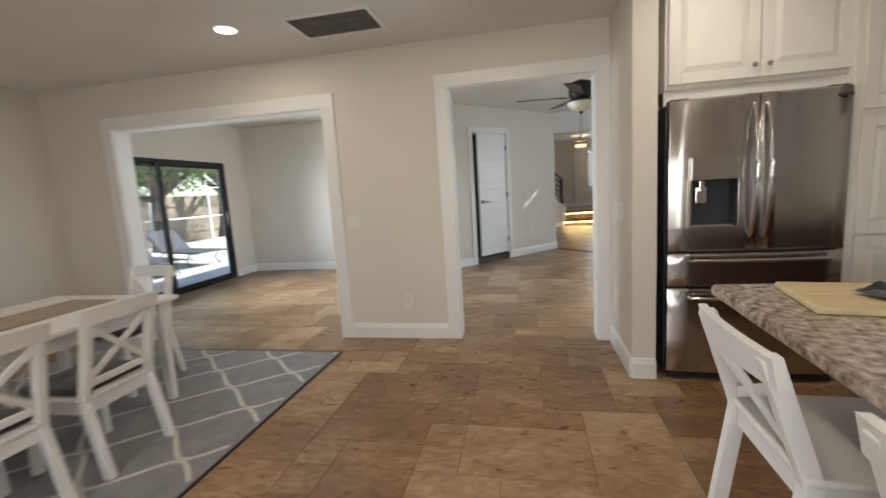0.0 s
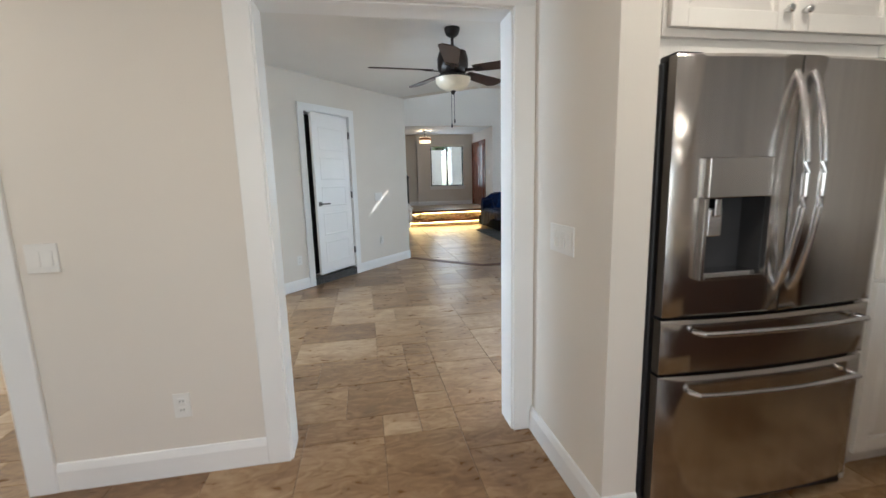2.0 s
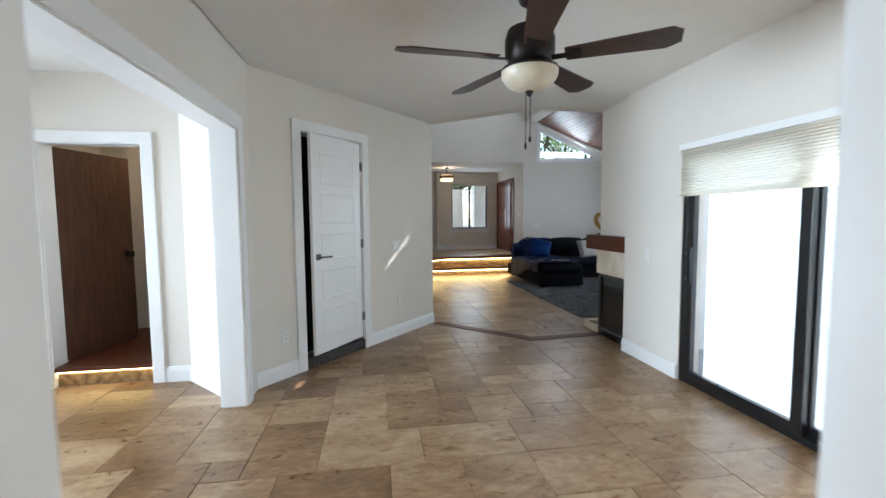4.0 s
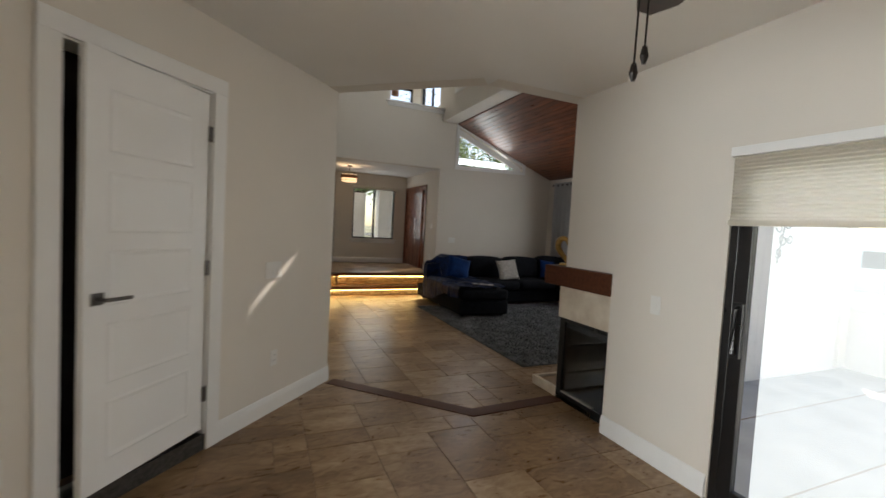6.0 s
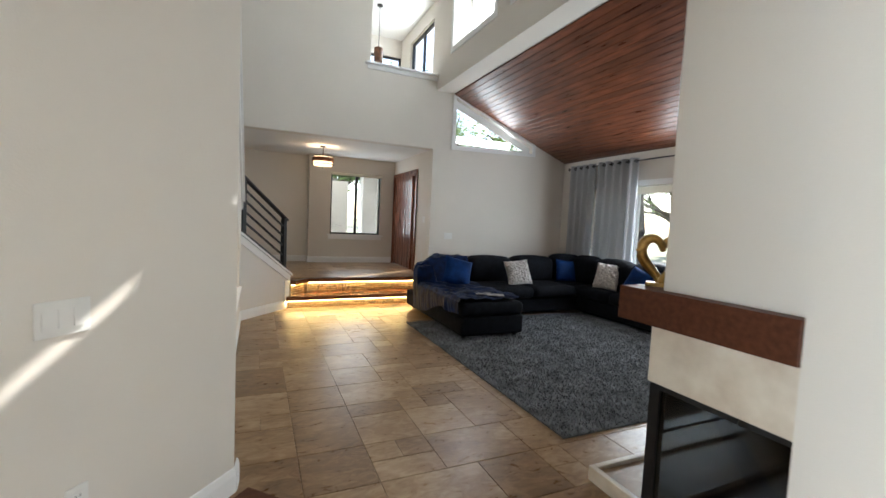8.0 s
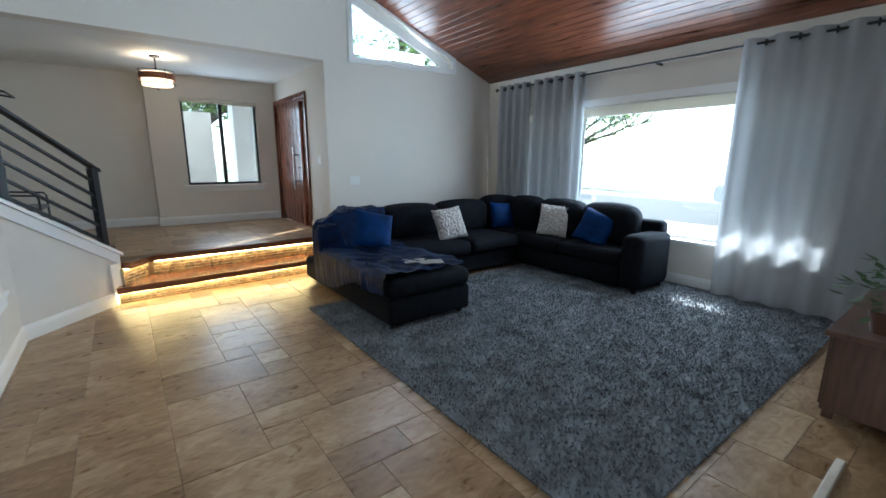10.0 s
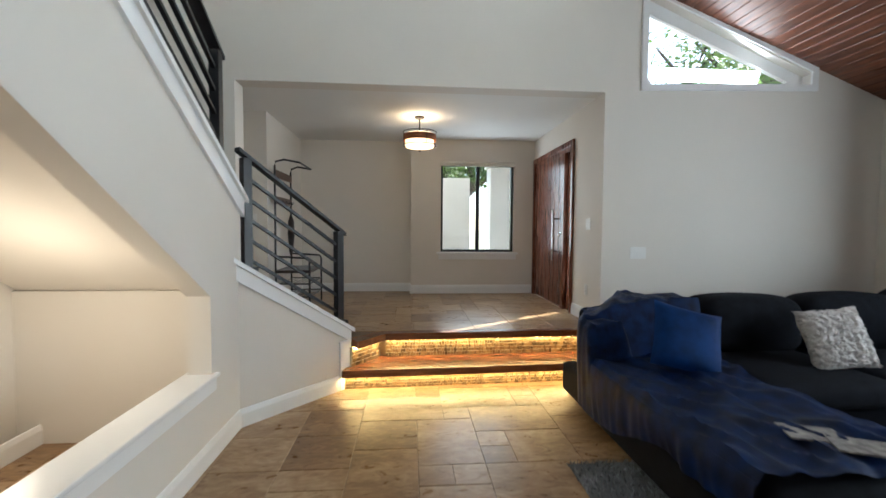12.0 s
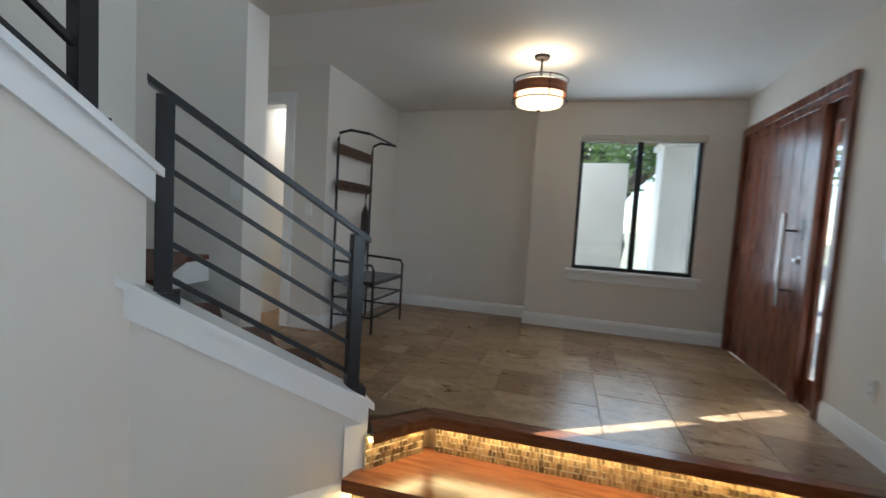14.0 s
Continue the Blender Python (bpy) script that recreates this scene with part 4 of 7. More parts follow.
def cross_chair(name, label, category, m, seat_h, total, w, dep, cushion, group):
    """A cross-back chair; it faces +y, its back stands at y = 0."""
    ob = thing(name, label, category, m, group=group)
    h = w / 2
    for sx in (-1, 1):
        part("front_leg", beam((sx * (h - 0.02), dep - 0.03, 0), (sx * (h - 0.03), dep - 0.04, seat_h - 0.02), 0.04, 0.04), WHITEWOOD, ob)
        bm = beam((sx * (h - 0.02), -0.06, 0), (sx * (h - 0.025), 0.02, seat_h - 0.02), 0.036, 0.045)
        bm2 = beam((sx * (h - 0.025), 0.02, seat_h - 0.03), (sx * (h - 0.03), -0.075, total - 0.01), 0.036, 0.045)
        part("back_post", bm2, WHITEWOOD, ob)
        part("back_leg", bm, WHITEWOOD, ob)
        part("side_rail", boxes((sx * (h - 0.03) - 0.011, sx * (h - 0.03) + 0.011, 0.03, dep - 0.05, seat_h - 0.085, seat_h - 0.02)), WHITEWOOD, ob)
        part("stretcher", beam((sx * (h - 0.02), -0.03, seat_h * 0.36), (sx * (h - 0.02), dep - 0.035, seat_h * 0.36), 0.02, 0.03), WHITEWOOD, ob)
    part("front_rail", boxes((-h + 0.04, h - 0.04, dep - 0.055, dep - 0.035, seat_h - 0.085, seat_h - 0.02)), WHITEWOOD, ob)
    part("back_rail", boxes((-h + 0.04, h - 0.04, 0.01, 0.03, seat_h - 0.085, seat_h - 0.02)), WHITEWOOD, ob)
    if seat_h > 0.55:
        part("foot_rest", boxes((-h + 0.03, h - 0.03, dep - 0.05, dep - 0.02, seat_h * 0.42, seat_h * 0.42 + 0.035), bevel=0.004), WHITEWOOD, ob)
    bm = boxes((-h, h, -0.005, dep, seat_h - 0.022, seat_h), bevel=0.008)
    part("seat", bm, WHITEWOOD, ob)
    if cushion:
        c = part("seat_cushion", boxes((-h + 0.015, h - 0.015, 0.035, dep - 0.005, seat_h + 0.001, seat_h + 0.042), bevel=0.018), CUSHION, ob, "dark brown seat cushion", smooth=True)
    # curved top rail and low rail
    up = total - seat_h
    yb = lambda z: 0.02 - 0.095 * (z - seat_h) / up
    bm = bmesh.new()
    n = 8
    prev = None
    for k in range(n + 1):
        x = -h - 0.01 + (w + 0.02) * k / n
        bow = -0.022 * (1 - (2 * k / n - 1) ** 2)
        y = yb(total - 0.04) + bow
        z0, z1 = total - 0.072, total + 0.006 * (1 - (2 * k / n - 1) ** 2)
        col = [bm.verts.new((x, y - 0.012, z0)), bm.verts.new((x, y + 0.012, z0)), bm.verts.new((x, y + 0.010 - 0.012, z1)), bm.verts.new((x, y - 0.014 - 0.012, z1))]
        if prev:
            for j in range(4):
                bm.faces.new((prev[j], prev[(j + 1) % 4], col[(j + 1) % 4], col[j]))
        else:
            bm.faces.new(col)
        prev = col
    bm.faces.new(prev)
    part("top_rail", bm, WHITEWOOD, ob, smooth=True)
    low = seat_h > 0.55
    zl = seat_h - 0.03 if low else seat_h + 0.055
    part("low_rail", beam((-h + 0.03, yb(zl), zl), (h - 0.03, yb(zl), zl), 0.062 if low else 0.034, 0.018), WHITEWOOD, ob)
    za, zb = zl + (0.045 if low else 0.012), total - 0.085
    part("cross_slat", beam((-h + 0.035, yb(za), za), (h - 0.035, yb(zb) - 0.008, zb), 0.03, 0.014), WHITEWOOD, ob)
    part("cross_slat", beam((h - 0.035, yb(za) - 0.006, za), (-h + 0.035, yb(zb) - 0.014, zb), 0.03, 0.014), WHITEWOOD, ob)
    return ob


stool = cross_chair("bar_stool", "white cross-back wooden bar stool at the granite island", "bar stool", pose(KX + 0.755, KY + 1.116, 0, 0, 0, -92), 0.59, 0.87, 0.42, 0.40, False, "stools at the island")
copy_thing(stool, pose(KX + 0.77, KY + 0.47, 0, 0, 0, -88))

table = thing("dining_table", "white dining table with tapered legs and pale top", "dining table", KITCHEN)
part("tabletop", boxes((-3.12, -2.11, 0.40, 2.24, 0.672, 0.70), bevel=0.006), WHITEWOOD, table)
part("apron", boxes((-3.05, -2.18, 0.47, 0.492, 0.585, 0.672), (-3.05, -2.18, 2.148, 2.17, 0.585, 0.672), (-3.05, -3.028, 0.492, 2.148, 0.585, 0.672), (-2.202, -2.18, 0.492, 2.148, 0.585, 0.672)), WHITEWOOD, table)
for lx, ly in ((-2.19, 2.16), (-3.04, 2.16), (-2.19, 0.48), (-3.04, 0.48)):
    part("leg", add_lathe(bmesh.new(), [(0.028, 0.0), (0.034, 0.30), (0.045, 0.55), (0.05, 0.672)], 4, Matrix.Translation((lx, ly, 0)) @ Matrix.Rotation(radians(45), 4, "Z")), WHITEWOOD, table)
RUNNER = material("tan_woven_runner", (0.40, 0.28, 0.17), 0.9, noise_scale=30, amount=0.25, bump=0.3, bump_scale=260, sheen=0.2)
runner = tagged(part("table_runner", boxes((-2.80, -2.45, 0.45, 2.10, 0.701, 0.706), bevel=0.001), RUNNER), "tan woven runner along the white dining table", "table runner")
runner.matrix_world = KITCHEN
chair = cross_chair("dining_chair", "white cross-back dining chair with a dark seat cushion", "dining chair", pose(KX - 1.89, KY + 1.59, 0, 0, 0, 92), 0.41, 0.83, 0.40, 0.39, True, "chairs round the dining table")
copy_thing(chair, pose(KX - 1.88, KY + 1.05, 0, 0, 0, 88))
copy_thing(chair, pose(KX - 1.94, KY + 0.62, 0, 0, 0, 90))
copy_thing(chair, pose(KX - 2.68, KY + 2.52, 0, 0, 0, 178))
copy_thing(chair, pose(KX - 3.35, KY + 1.60, 0, 0, 0, -90))
copy_thing(chair, pose(KX - 3.35, KY + 0.95, 0, 0, 0, -92))

# trellis rug under the table: grey pile with raised white ogee lines
RUGGREY = material("grey_rug_pile", (0.215, 0.205, 0.205), 0.95, noise_scale=9, amount=0.2, bump=0.5, bump_scale=420, sheen=0.4)
RUGWHITE = material("white_rug_lines", (0.66, 0.63, 0.58), 0.95, noise_scale=20, amount=0.1, bump=0.4, bump_scale=420, sheen=0.3)
rug = thing("trellis_rug", "grey rug with a white ogee trellis pattern under the table", "rug", KITCHEN)
part("pile", boxes((-3.9, -1.38, -0.10, 3.0, 0.001, 0.010), bevel=0.003), RUGGREY, rug)
part("edge_binding", boxes((-1.384, -1.372, -0.10, 3.0, 0.001, 0.012), (-3.9, -1.38, 2.994, 3.006, 0.001, 0.012)), SLOT, rug)
bm = bmesh.new()
# ogee trellis lines: wavy ropes that run across the rug and meet their neighbours
pitch, period, swing = 0.255, 0.62, 0.235
for c in range(13):
    turn = 1 if c % 2 else -1
    pts = []
    for k in range(141):
        x = -3.88 + 2.47 * k / 140
        ph = (x + 3.9) / period * math.tau
        w = math.sin(ph)
        pts.append((x, -0.09 + c * pitch + turn * swing * 0.5 * (0.86 * w + 0.14 * w ** 3)))
    for a, b in zip(pts, pts[1:]):
        if min(a[1], b[1]) < -0.08 or max(a[1], b[1]) > 2.98:
            continue
        d = Vector((b[0] - a[0], b[1] - a[1]))
        nrm = Vector((-d.y, d.x)).normalized() * 0.0135
        bm.faces.new([bm.verts.new((p[0] + q * nrm.x, p[1] + q * nrm.y, 0.0125)) for p, q in ((a, 1), (a, -1), (b, -1), (b, 1))])
part("trellis_lines", bm, RUGWHITE, rug)

# ---- ceiling fittings ----
VENTDARK = material("grey_vent_filter", (0.16, 0.15, 0.14), 0.8, noise_scale=20, amount=0.2, bump=0.1)
vent = thing("ceiling_vent", "white framed return air vent with grey slats in the ceiling", "ceiling vent", KITCHEN)
VX0, VX1, VY0, VY1 = -1.40, -0.78, 2.62, 3.02
part("frame", boxes((VX0, VX0 + 0.03, VY0, VY1, KC - 0.010, KC), (VX1 - 0.03, VX1, VY0, VY1, KC - 0.010, KC), (VX0 + 0.03, VX1 - 0.03, VY0, VY0 + 0.03, KC - 0.010, KC), (VX0 + 0.03, VX1 - 0.03, VY1 - 0.03, VY1, KC - 0.010, KC)), TRIM, vent)
part("backing", boxes((VX0 + 0.03, VX1 - 0.03, VY0 + 0.03, VY1 - 0.03, KC - 0.003, KC - 0.001)), VENTDARK, vent)
yy = VY0 + 0.036
while yy < VY1 - 0.04:
    part("slat", boxes((VX0 + 0.03, VX1 - 0.03, yy, yy + 0.009, KC - 0.008, KC - 0.004)), VENTDARK, vent)
    yy += 0.0155
LAMPFACE = glowing("lamp_diffuser_warm", (1.0, 0.86, 0.68), 5.0)
# lights towards the kitchen's back are unseen, added to brighten the room
for cx, cy in ((-1.83, 2.66), (-0.12, 2.20), (1.2, 2.2), (-1.9, 0.6), (-0.15, 0.3), (1.4, 0.2), (-1.9, -1.6), (1.4, -1.6)):
    ob = thing("recessed_light", "round white recessed ceiling light, switched on", "ceiling light", pose(KX + cx, KY + cy, KC), group="recessed kitchen lights")
    part("trim_ring", lathe([(0.062, -0.003), (0.085, -0.006), (0.088, -0.001), (0.088, 0.0), (0.062, 0.0)], 24), TRIM, ob, smooth=True)
    part("diffuser", lathe([(0.064, -0.0045), (0.064, -0.002)], 24), LAMPFACE, ob, "glowing warm diffuser")
    lamp("recessed_lamp", "AREA", 1.9, pose(KX + cx, KY + cy, KC - 0.012), (1.0, 0.84, 0.66), 0.12)

# ---- ceiling fan in the middle room ----
BRONZE = material("dark_bronze", (0.020, 0.014, 0.012), 0.42, 0.4, noise_scale=8, amount=0.2, bump=0.02)
BLADE = material("dark_walnut_blade", (0.045, 0.022, 0.015), 0.45, noise_scale=6, amount=0.3, bump=0.03, stretch=(1, 8, 1))
ALAB = material("alabaster_glass", (0.62, 0.55, 0.42), 0.35, noise_scale=6, amount=0.15, bump=0.02)
fan = thing("ceiling_fan", "dark bronze five-blade ceiling fan with an alabaster bowl light", "ceiling fan", pose(0.936, 5.04, 0))
part("canopy", lathe([(0.03, MC - 0.075), (0.055, MC - 0.055), (0.068, MC - 0.015), (0.068, MC - 0.001)], 24), BRONZE, fan, smooth=True)
part("downrod", tube([(0, 0, MC - 0.07), (0, 0, MC - 0.19)], 0.013), BRONZE, fan)
part("motor", lathe([(0.05, MC - 0.175), (0.12, MC - 0.20), (0.135, MC - 0.25), (0.135, MC - 0.33), (0.115, MC - 0.37), (0.09, MC - 0.39)], 28), BRONZE, fan, smooth=True)
part("light_fitter", lathe([(0.10, MC - 0.385), (0.155, MC - 0.405), (0.155, MC - 0.418), (0.12, MC - 0.42)], 28), BRONZE, fan, smooth=True)
part("bowl", lathe([(0.155, MC - 0.418), (0.152, MC - 0.45), (0.125, MC - 0.49), (0.07, MC - 0.515), (0.01, MC - 0.522)], 28), ALAB, fan, "cream alabaster glass bowl", smooth=True)
part("finial", lathe([(0.02, MC - 0.515), (0.024, MC - 0.528), (0.012, MC - 0.545), (0.002, MC - 0.556)], 16), BRONZE, fan, smooth=True)
for k, cx, ln in ((0, -0.012, 0.25), (1, 0.014, 0.21)):
    ch = part("pull_chain", tube([(cx, 0.02, MC - 0.42), (cx, 0.025, MC - 0.55 - ln)], 0.0022, 6), BRONZE, fan)
    part("chain_pendant", lathe([(0.004, MC - 0.55 - ln - 0.035), (0.009, MC - 0.55 - ln - 0.02), (0.005, MC - 0.55 - ln)], 10, Matrix.Translation((cx, 0.025, 0))), BRONZE, ch)
for k in range(5):
    a = radians(184 + 72 * k)
    m = Matrix.Translation((0, 0, MC - 0.352)) @ Matrix.Rotation(a, 4, "Z") @ Matrix.Rotation(radians(-12), 4, "X")
    bm = prism([(0.19, -0.055), (0.69, -0.085), (0.735, -0.05), (0.735, 0.04), (0.67, 0.08), (0.19, 0.055)], -0.004, 0.004)
    bmesh.ops.transform(bm, matrix=m, verts=bm.verts[:])
    bl = part("blade", bm, BLADE, fan)
    bm = boxes((0.09, 0.25, -0.02, 0.02, -0.012, -0.004), (0.20, 0.27, -0.045, 0.045, -0.009, -0.004), bevel=0.002, m=m)
    part("blade_iron", bm, BRONZE, bl)

# ---- white panel door, slightly ajar ----
hinge = on45(1.177)
door = thing("door_white", "white six-panel interior door standing slightly ajar", "door", Matrix.Translation((hinge.x, hinge.y, 0.135)) @ Matrix.Rotation(math.atan2(-d45.y, -d45.x) + radians(7.0), 4, "Z"), kind="structure")
DH, DW = 2.03, 0.720


def door_leaf(ob, w, h, panels, t=0.035, y0=0.012):
    """A flush leaf from x 0 to w, faces along y, with sunk panel fields (x0, x1, z0, z1)."""
    bm = bmesh.new()
    add_box(bm, 0.003, w, y0, y0 + t, 0, h, bevel=0.002)
    leaf = part("leaf", bm, TRIM, ob)
    for x0, x1, z0, z1 in panels:
        for yf, s in ((y0, -1), (y0 + t, 1)):
            b2 = bmesh.new()
            g = 0.028
            va = [b2.verts.new((p, yf + s * 0.0008, q)) for p, q in ((x0, z0), (x1, z0), (x1, z1), (x0, z1))]
            vm = [b2.verts.new((p, yf + s * 0.0050, q)) for p, q in ((x0 + 0.010, z0 + 0.010), (x1 - 0.010, z0 + 0.010), (x1 - 0.010, z1 - 0.010), (x0 + 0.010, z1 - 0.010))]
            vb = [b2.verts.new((p, yf + s * 0.0010, q)) for p, q in ((x0 + g, z0 + g), (x1 - g, z0 + g), (x1 - g, z1 - g), (x0 + g, z1 - g))]
            for k in range(4):
                b2.faces.new((va[k], va[(k + 1) % 4], vm[(k + 1) % 4], vm[k]))
                b2.faces.new((vm[k], vm[(k + 1) % 4], vb[(k + 1) % 4], vb[k]))
            b2.faces.new(vb)
            part("panel", b2, TRIM, leaf)
    return leaf


rowsz = [(0.13, 0.42), (0.50, 0.79), (0.87, 1.13), (1.21, 1.50), (1.58, 1.87)]
leaf = door_leaf(door, DW, DH, [(0.11, DW - 0.11, a, b) for a, b in rowsz], y0=-0.034)
NICKEL = material("dark_satin_nickel", (0.16, 0.15, 0.145), 0.35, 1.0, noise_scale=9, amount=0.1, bump=0)
for z in (0.22, 1.0, 1.80):
    part("hinge", boxes((-0.014, 0.008, -0.004, 0.016, z - 0.045, z + 0.045)), NICKEL, door, "dark nickel hinge")
LY = 0.001
hd = part("handle", tube([(DW - 0.06, LY + 0.0, 0.91), (DW - 0.06, LY + 0.055, 0.91), (DW - 0.075, LY + 0.062, 0.91), (DW - 0.18, LY + 0.062, 0.908)], 0.009, 10), NICKEL, door, "dark nickel lever handle", smooth=True)
part("rose", boxes((DW - 0.088, DW - 0.032, LY, LY + 0.01, 0.882, 0.938), bevel=0.002), NICKEL, door)
# shallow box behind the ajar door, its shade put into a near-black colour
DOORSHADE = material("painted_shade_behind_door", (0.03, 0.028, 0.026), 0.9, noise_scale=5, amount=0.2, bump=0)
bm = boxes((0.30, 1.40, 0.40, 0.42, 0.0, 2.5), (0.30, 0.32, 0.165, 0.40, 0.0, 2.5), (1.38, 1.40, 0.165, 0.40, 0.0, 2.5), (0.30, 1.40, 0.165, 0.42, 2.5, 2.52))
ob = part("wall_closet", bm, DOORSHADE)
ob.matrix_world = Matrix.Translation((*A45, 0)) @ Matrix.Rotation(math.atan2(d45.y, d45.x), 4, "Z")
tagged(ob, "near-black box painted as shade behind the white door", "wall", kind="structure")

# ---- glazed openings ----
def pane(parent, pts_box, mat=None, name="pane"):
    ob = part(name, boxes(pts_box), mat or GLASS, parent)
    ob.visible_shadow = False
    return ob


def bars(parent, axis, at, depth, u0, u1, z0, z1, w, mat, name="frame_bar"):
    """Four frame members round a pane that stands across axis at a given place."""
    for a, b, c, d in ((u0, u0 + w, z0, z1), (u1 - w, u1, z0, z1), (u0 + w, u1 - w, z0, z0 + w), (u0 + w, u1 - w, z1 - w, z1)):
        sp = (at, at + depth, a, b, c, d) if axis == "x" else (a, b, at, at + depth, c, d)
        part(name, boxes(sp, bevel=0.003), mat, parent)


# patio slider in the middle room, half open blind above
pat = thing("door_patio", "black framed sliding glass patio door", "patio door", pose(-0.05, -0.08, 0), kind="structure")
bars(pat, "x", 2.67, 0.10, 3.95, 6.01, 0.0, 1.96, 0.045, DARKFRAME)
bars(pat, "x", 2.675, 0.045, 4.96, 5.97, 0.03, 1.93, 0.075, DARKFRAME, "sash_bar")
bars(pat, "x", 2.725, 0.035, 3.99, 5.02, 0.03, 1.93, 0.075, DARKFRAME, "sash_bar")
pane(pat, (2.695, 2.701, 5.03, 5.90, 0.10, 1.86))
pane(pat, (2.740, 2.746, 4.06, 4.95, 0.10, 1.86))
part("pull_handle", add_tube(bmesh.new(), [(2.672, 5.925, 0.86), (2.632, 5.925, 0.87), (2.632, 5.925, 1.11), (2.672, 5.925, 1.12)], 0.012, 8), DARKFRAME, pat)
part("latch_plate", boxes((2.655, 2.676, 5.90, 5.955, 0.84, 1.14), bevel=0.003), DARKFRAME, pat)
def translucent(name, color, share, thin):
    """Cloth that lets some daylight through: a fine weave over a translucent share."""
    m = bpy.data.materials.new(name)
    m.use_nodes = True
    n, l = m.node_tree.nodes, m.node_tree.links
    p, t, x = n["Principled BSDF"], n.new("ShaderNodeBsdfTranslucent"), n.new("ShaderNodeMixShader")
    g, w, r = n.new("ShaderNodeNewGeometry"), n.new("ShaderNodeTexNoise"), n.new("ShaderNodeValToRGB")
    w.inputs["Scale"].default_value = 160
    r.color_ramp.elements[0].color = (*[c * 0.85 for c in color], 1)
    r.color_ramp.elements[1].color = (*color, 1)
    l.new(g.outputs["Position"], w.inputs["Vector"])
    l.new(w.outputs["Fac"], r.inputs["Fac"])
    l.new(r.outputs["Color"], p.inputs["Base Color"])
    p.inputs["Roughness"].default_value = 0.7
    p.inputs["Specular IOR Level"].default_value = 0.2
    t.inputs["Color"].default_value = (*thin, 1)
    x.inputs[0].default_value = share
    l.new(t.outputs[0], x.inputs[1])
    l.new(p.outputs[0], x.inputs[2])
    l.new(x.outputs[0], n["Material Output"].inputs["Surface"])
    return m


BLIND = translucent("cream_cellular_shade", (0.90, 0.87, 0.80), 0.2, (0.95, 0.92, 0.85))
blind = thing("window_blind", "cream pleated cellular shade half lowered over the patio door", "window blind", pose(-0.05, -0.08, 0))
part("head_rail", boxes((2.60, 2.655, 3.90, 6.00, 1.925, 1.975), bevel=0.004), TRIM, blind)
bm = bmesh.new()
zz = [1.925 - 0.010 * k for k in range(35)]
pr = None
for k, z in enumerate(zz):
    x = 2.610 if k % 2 else 2.632
    rowv = [bm.verts.new((x, 3.92, z)), bm.verts.new((x, 5.985, z))]
    if pr:
        bm.faces.new((pr[0], pr[1], rowv[1], rowv[0]))
    pr = rowv
part("pleats", bm, BLIND, blind)
part("bottom_rail", boxes((2.600, 2.642, 3.91, 5.99, 1.555, 1.585), bevel=0.004), BLIND, blind)

# family room slider
sl = thing("door_slider", "wide black framed sliding glass door to the back yard", "patio door", kind="structure")
bars(sl, "x", FWX - 0.10, 0.11, FS0, FS1, 0.0, 1.95, 0.05, DARKFRAME)
bars(sl, "x", FWX - 0.045, 0.045, 4.76, FS1 - 0.05, 0.03, 1.91, 0.07, DARKFRAME, "sash_bar")
bars(sl, "x", FWX - 0.095, 0.045, FS0 + 0.05, 4.88, 0.03, 1.91, 0.07, DARKFRAME, "sash_bar")
pane(sl, (FWX - 0.025, FWX - 0.019, 4.83, FS1 - 0.12, 0.10, 1.84))
pane(sl, (FWX - 0.075, FWX - 0.069, FS0 + 0.12, 4.81, 0.10, 1.84))
part("pull_handle", boxes((FWX, FWX + 0.025, FS1 - 0.095, FS1 - 0.07, 0.92, 1.14), bevel=0.004), CHROME, sl)

# foyer window
fw = thing("window_foyer", "black framed two-light slider window with white sill", "window", kind="structure")
bars(fw, "y", 15.60, 0.06, 2.385, 3.515, 1.07, 2.42, 0.035, DARKFRAME)
part("meeting_stile", boxes((2.93, 2.985, 15.60, 15.65, 1.10, 2.39), bevel=0.003), DARKFRAME, fw)
pane(fw, (2.42, 2.94, 15.63, 15.635, 1.105, 2.385))
pane(fw, (2.975, 3.48, 15.615, 15.620, 1.105, 2.385))
part("sill", boxes((2.32, 3.58, 15.49, 15.60, 1.035, 1.068), bevel=0.004), TRIM, fw)
part("apron", boxes((2.35, 3.55, 15.52, 15.54, 0.955, 1.035), bevel=0.003), TRIM, fw)
part("rolled_shade", boxes((2.37, 3.53, 15.505, 15.56, 2.375, 2.435), bevel=0.012), BLIND, fw, "rolled beige shade at the window head")

# slanting window high in the living room
tri = thing("window_slant", "white trimmed slanting window under the wood ceiling", "window", kind="structure")
outer = [(4.19, 2.80), (6.07, 2.855), (6.07, 3.085), (4.19, 3.835)]
inner = [(4.25, 2.86), (6.0, 2.915), (6.0, 3.05), (4.25, 3.76)]
bm = bmesh.new()
for k in range(4):
    j = (k + 1) % 4
    add_slab(bm, [outer[k], outer[j], inner[j], inner[k]], "y", 13.178, 13.2)
part("casing", bm, TRIM, tri)
bm = bmesh.new()
inn2 = [(4.32, 2.98), (4.36, 2.905), (5.80, 2.955), (5.84, 2.975), (4.32, 3.60)]
out2 = [(4.25, 2.95), (4.25, 2.86), (6.0, 2.86), (6.0, 3.03), (4.25, 3.76)]
for k in range(5):
    j = (k + 1) % 5
    add_slab(bm, [out2[k], out2[j], inn2[j], inn2[k]], "y", 13.30, 13.35)
part("sash", bm, TRIM, tri)
ob = part("pane", slab(inn2, "y", 13.32, 13.325), GLASS, tri)
ob.visible_shadow = False
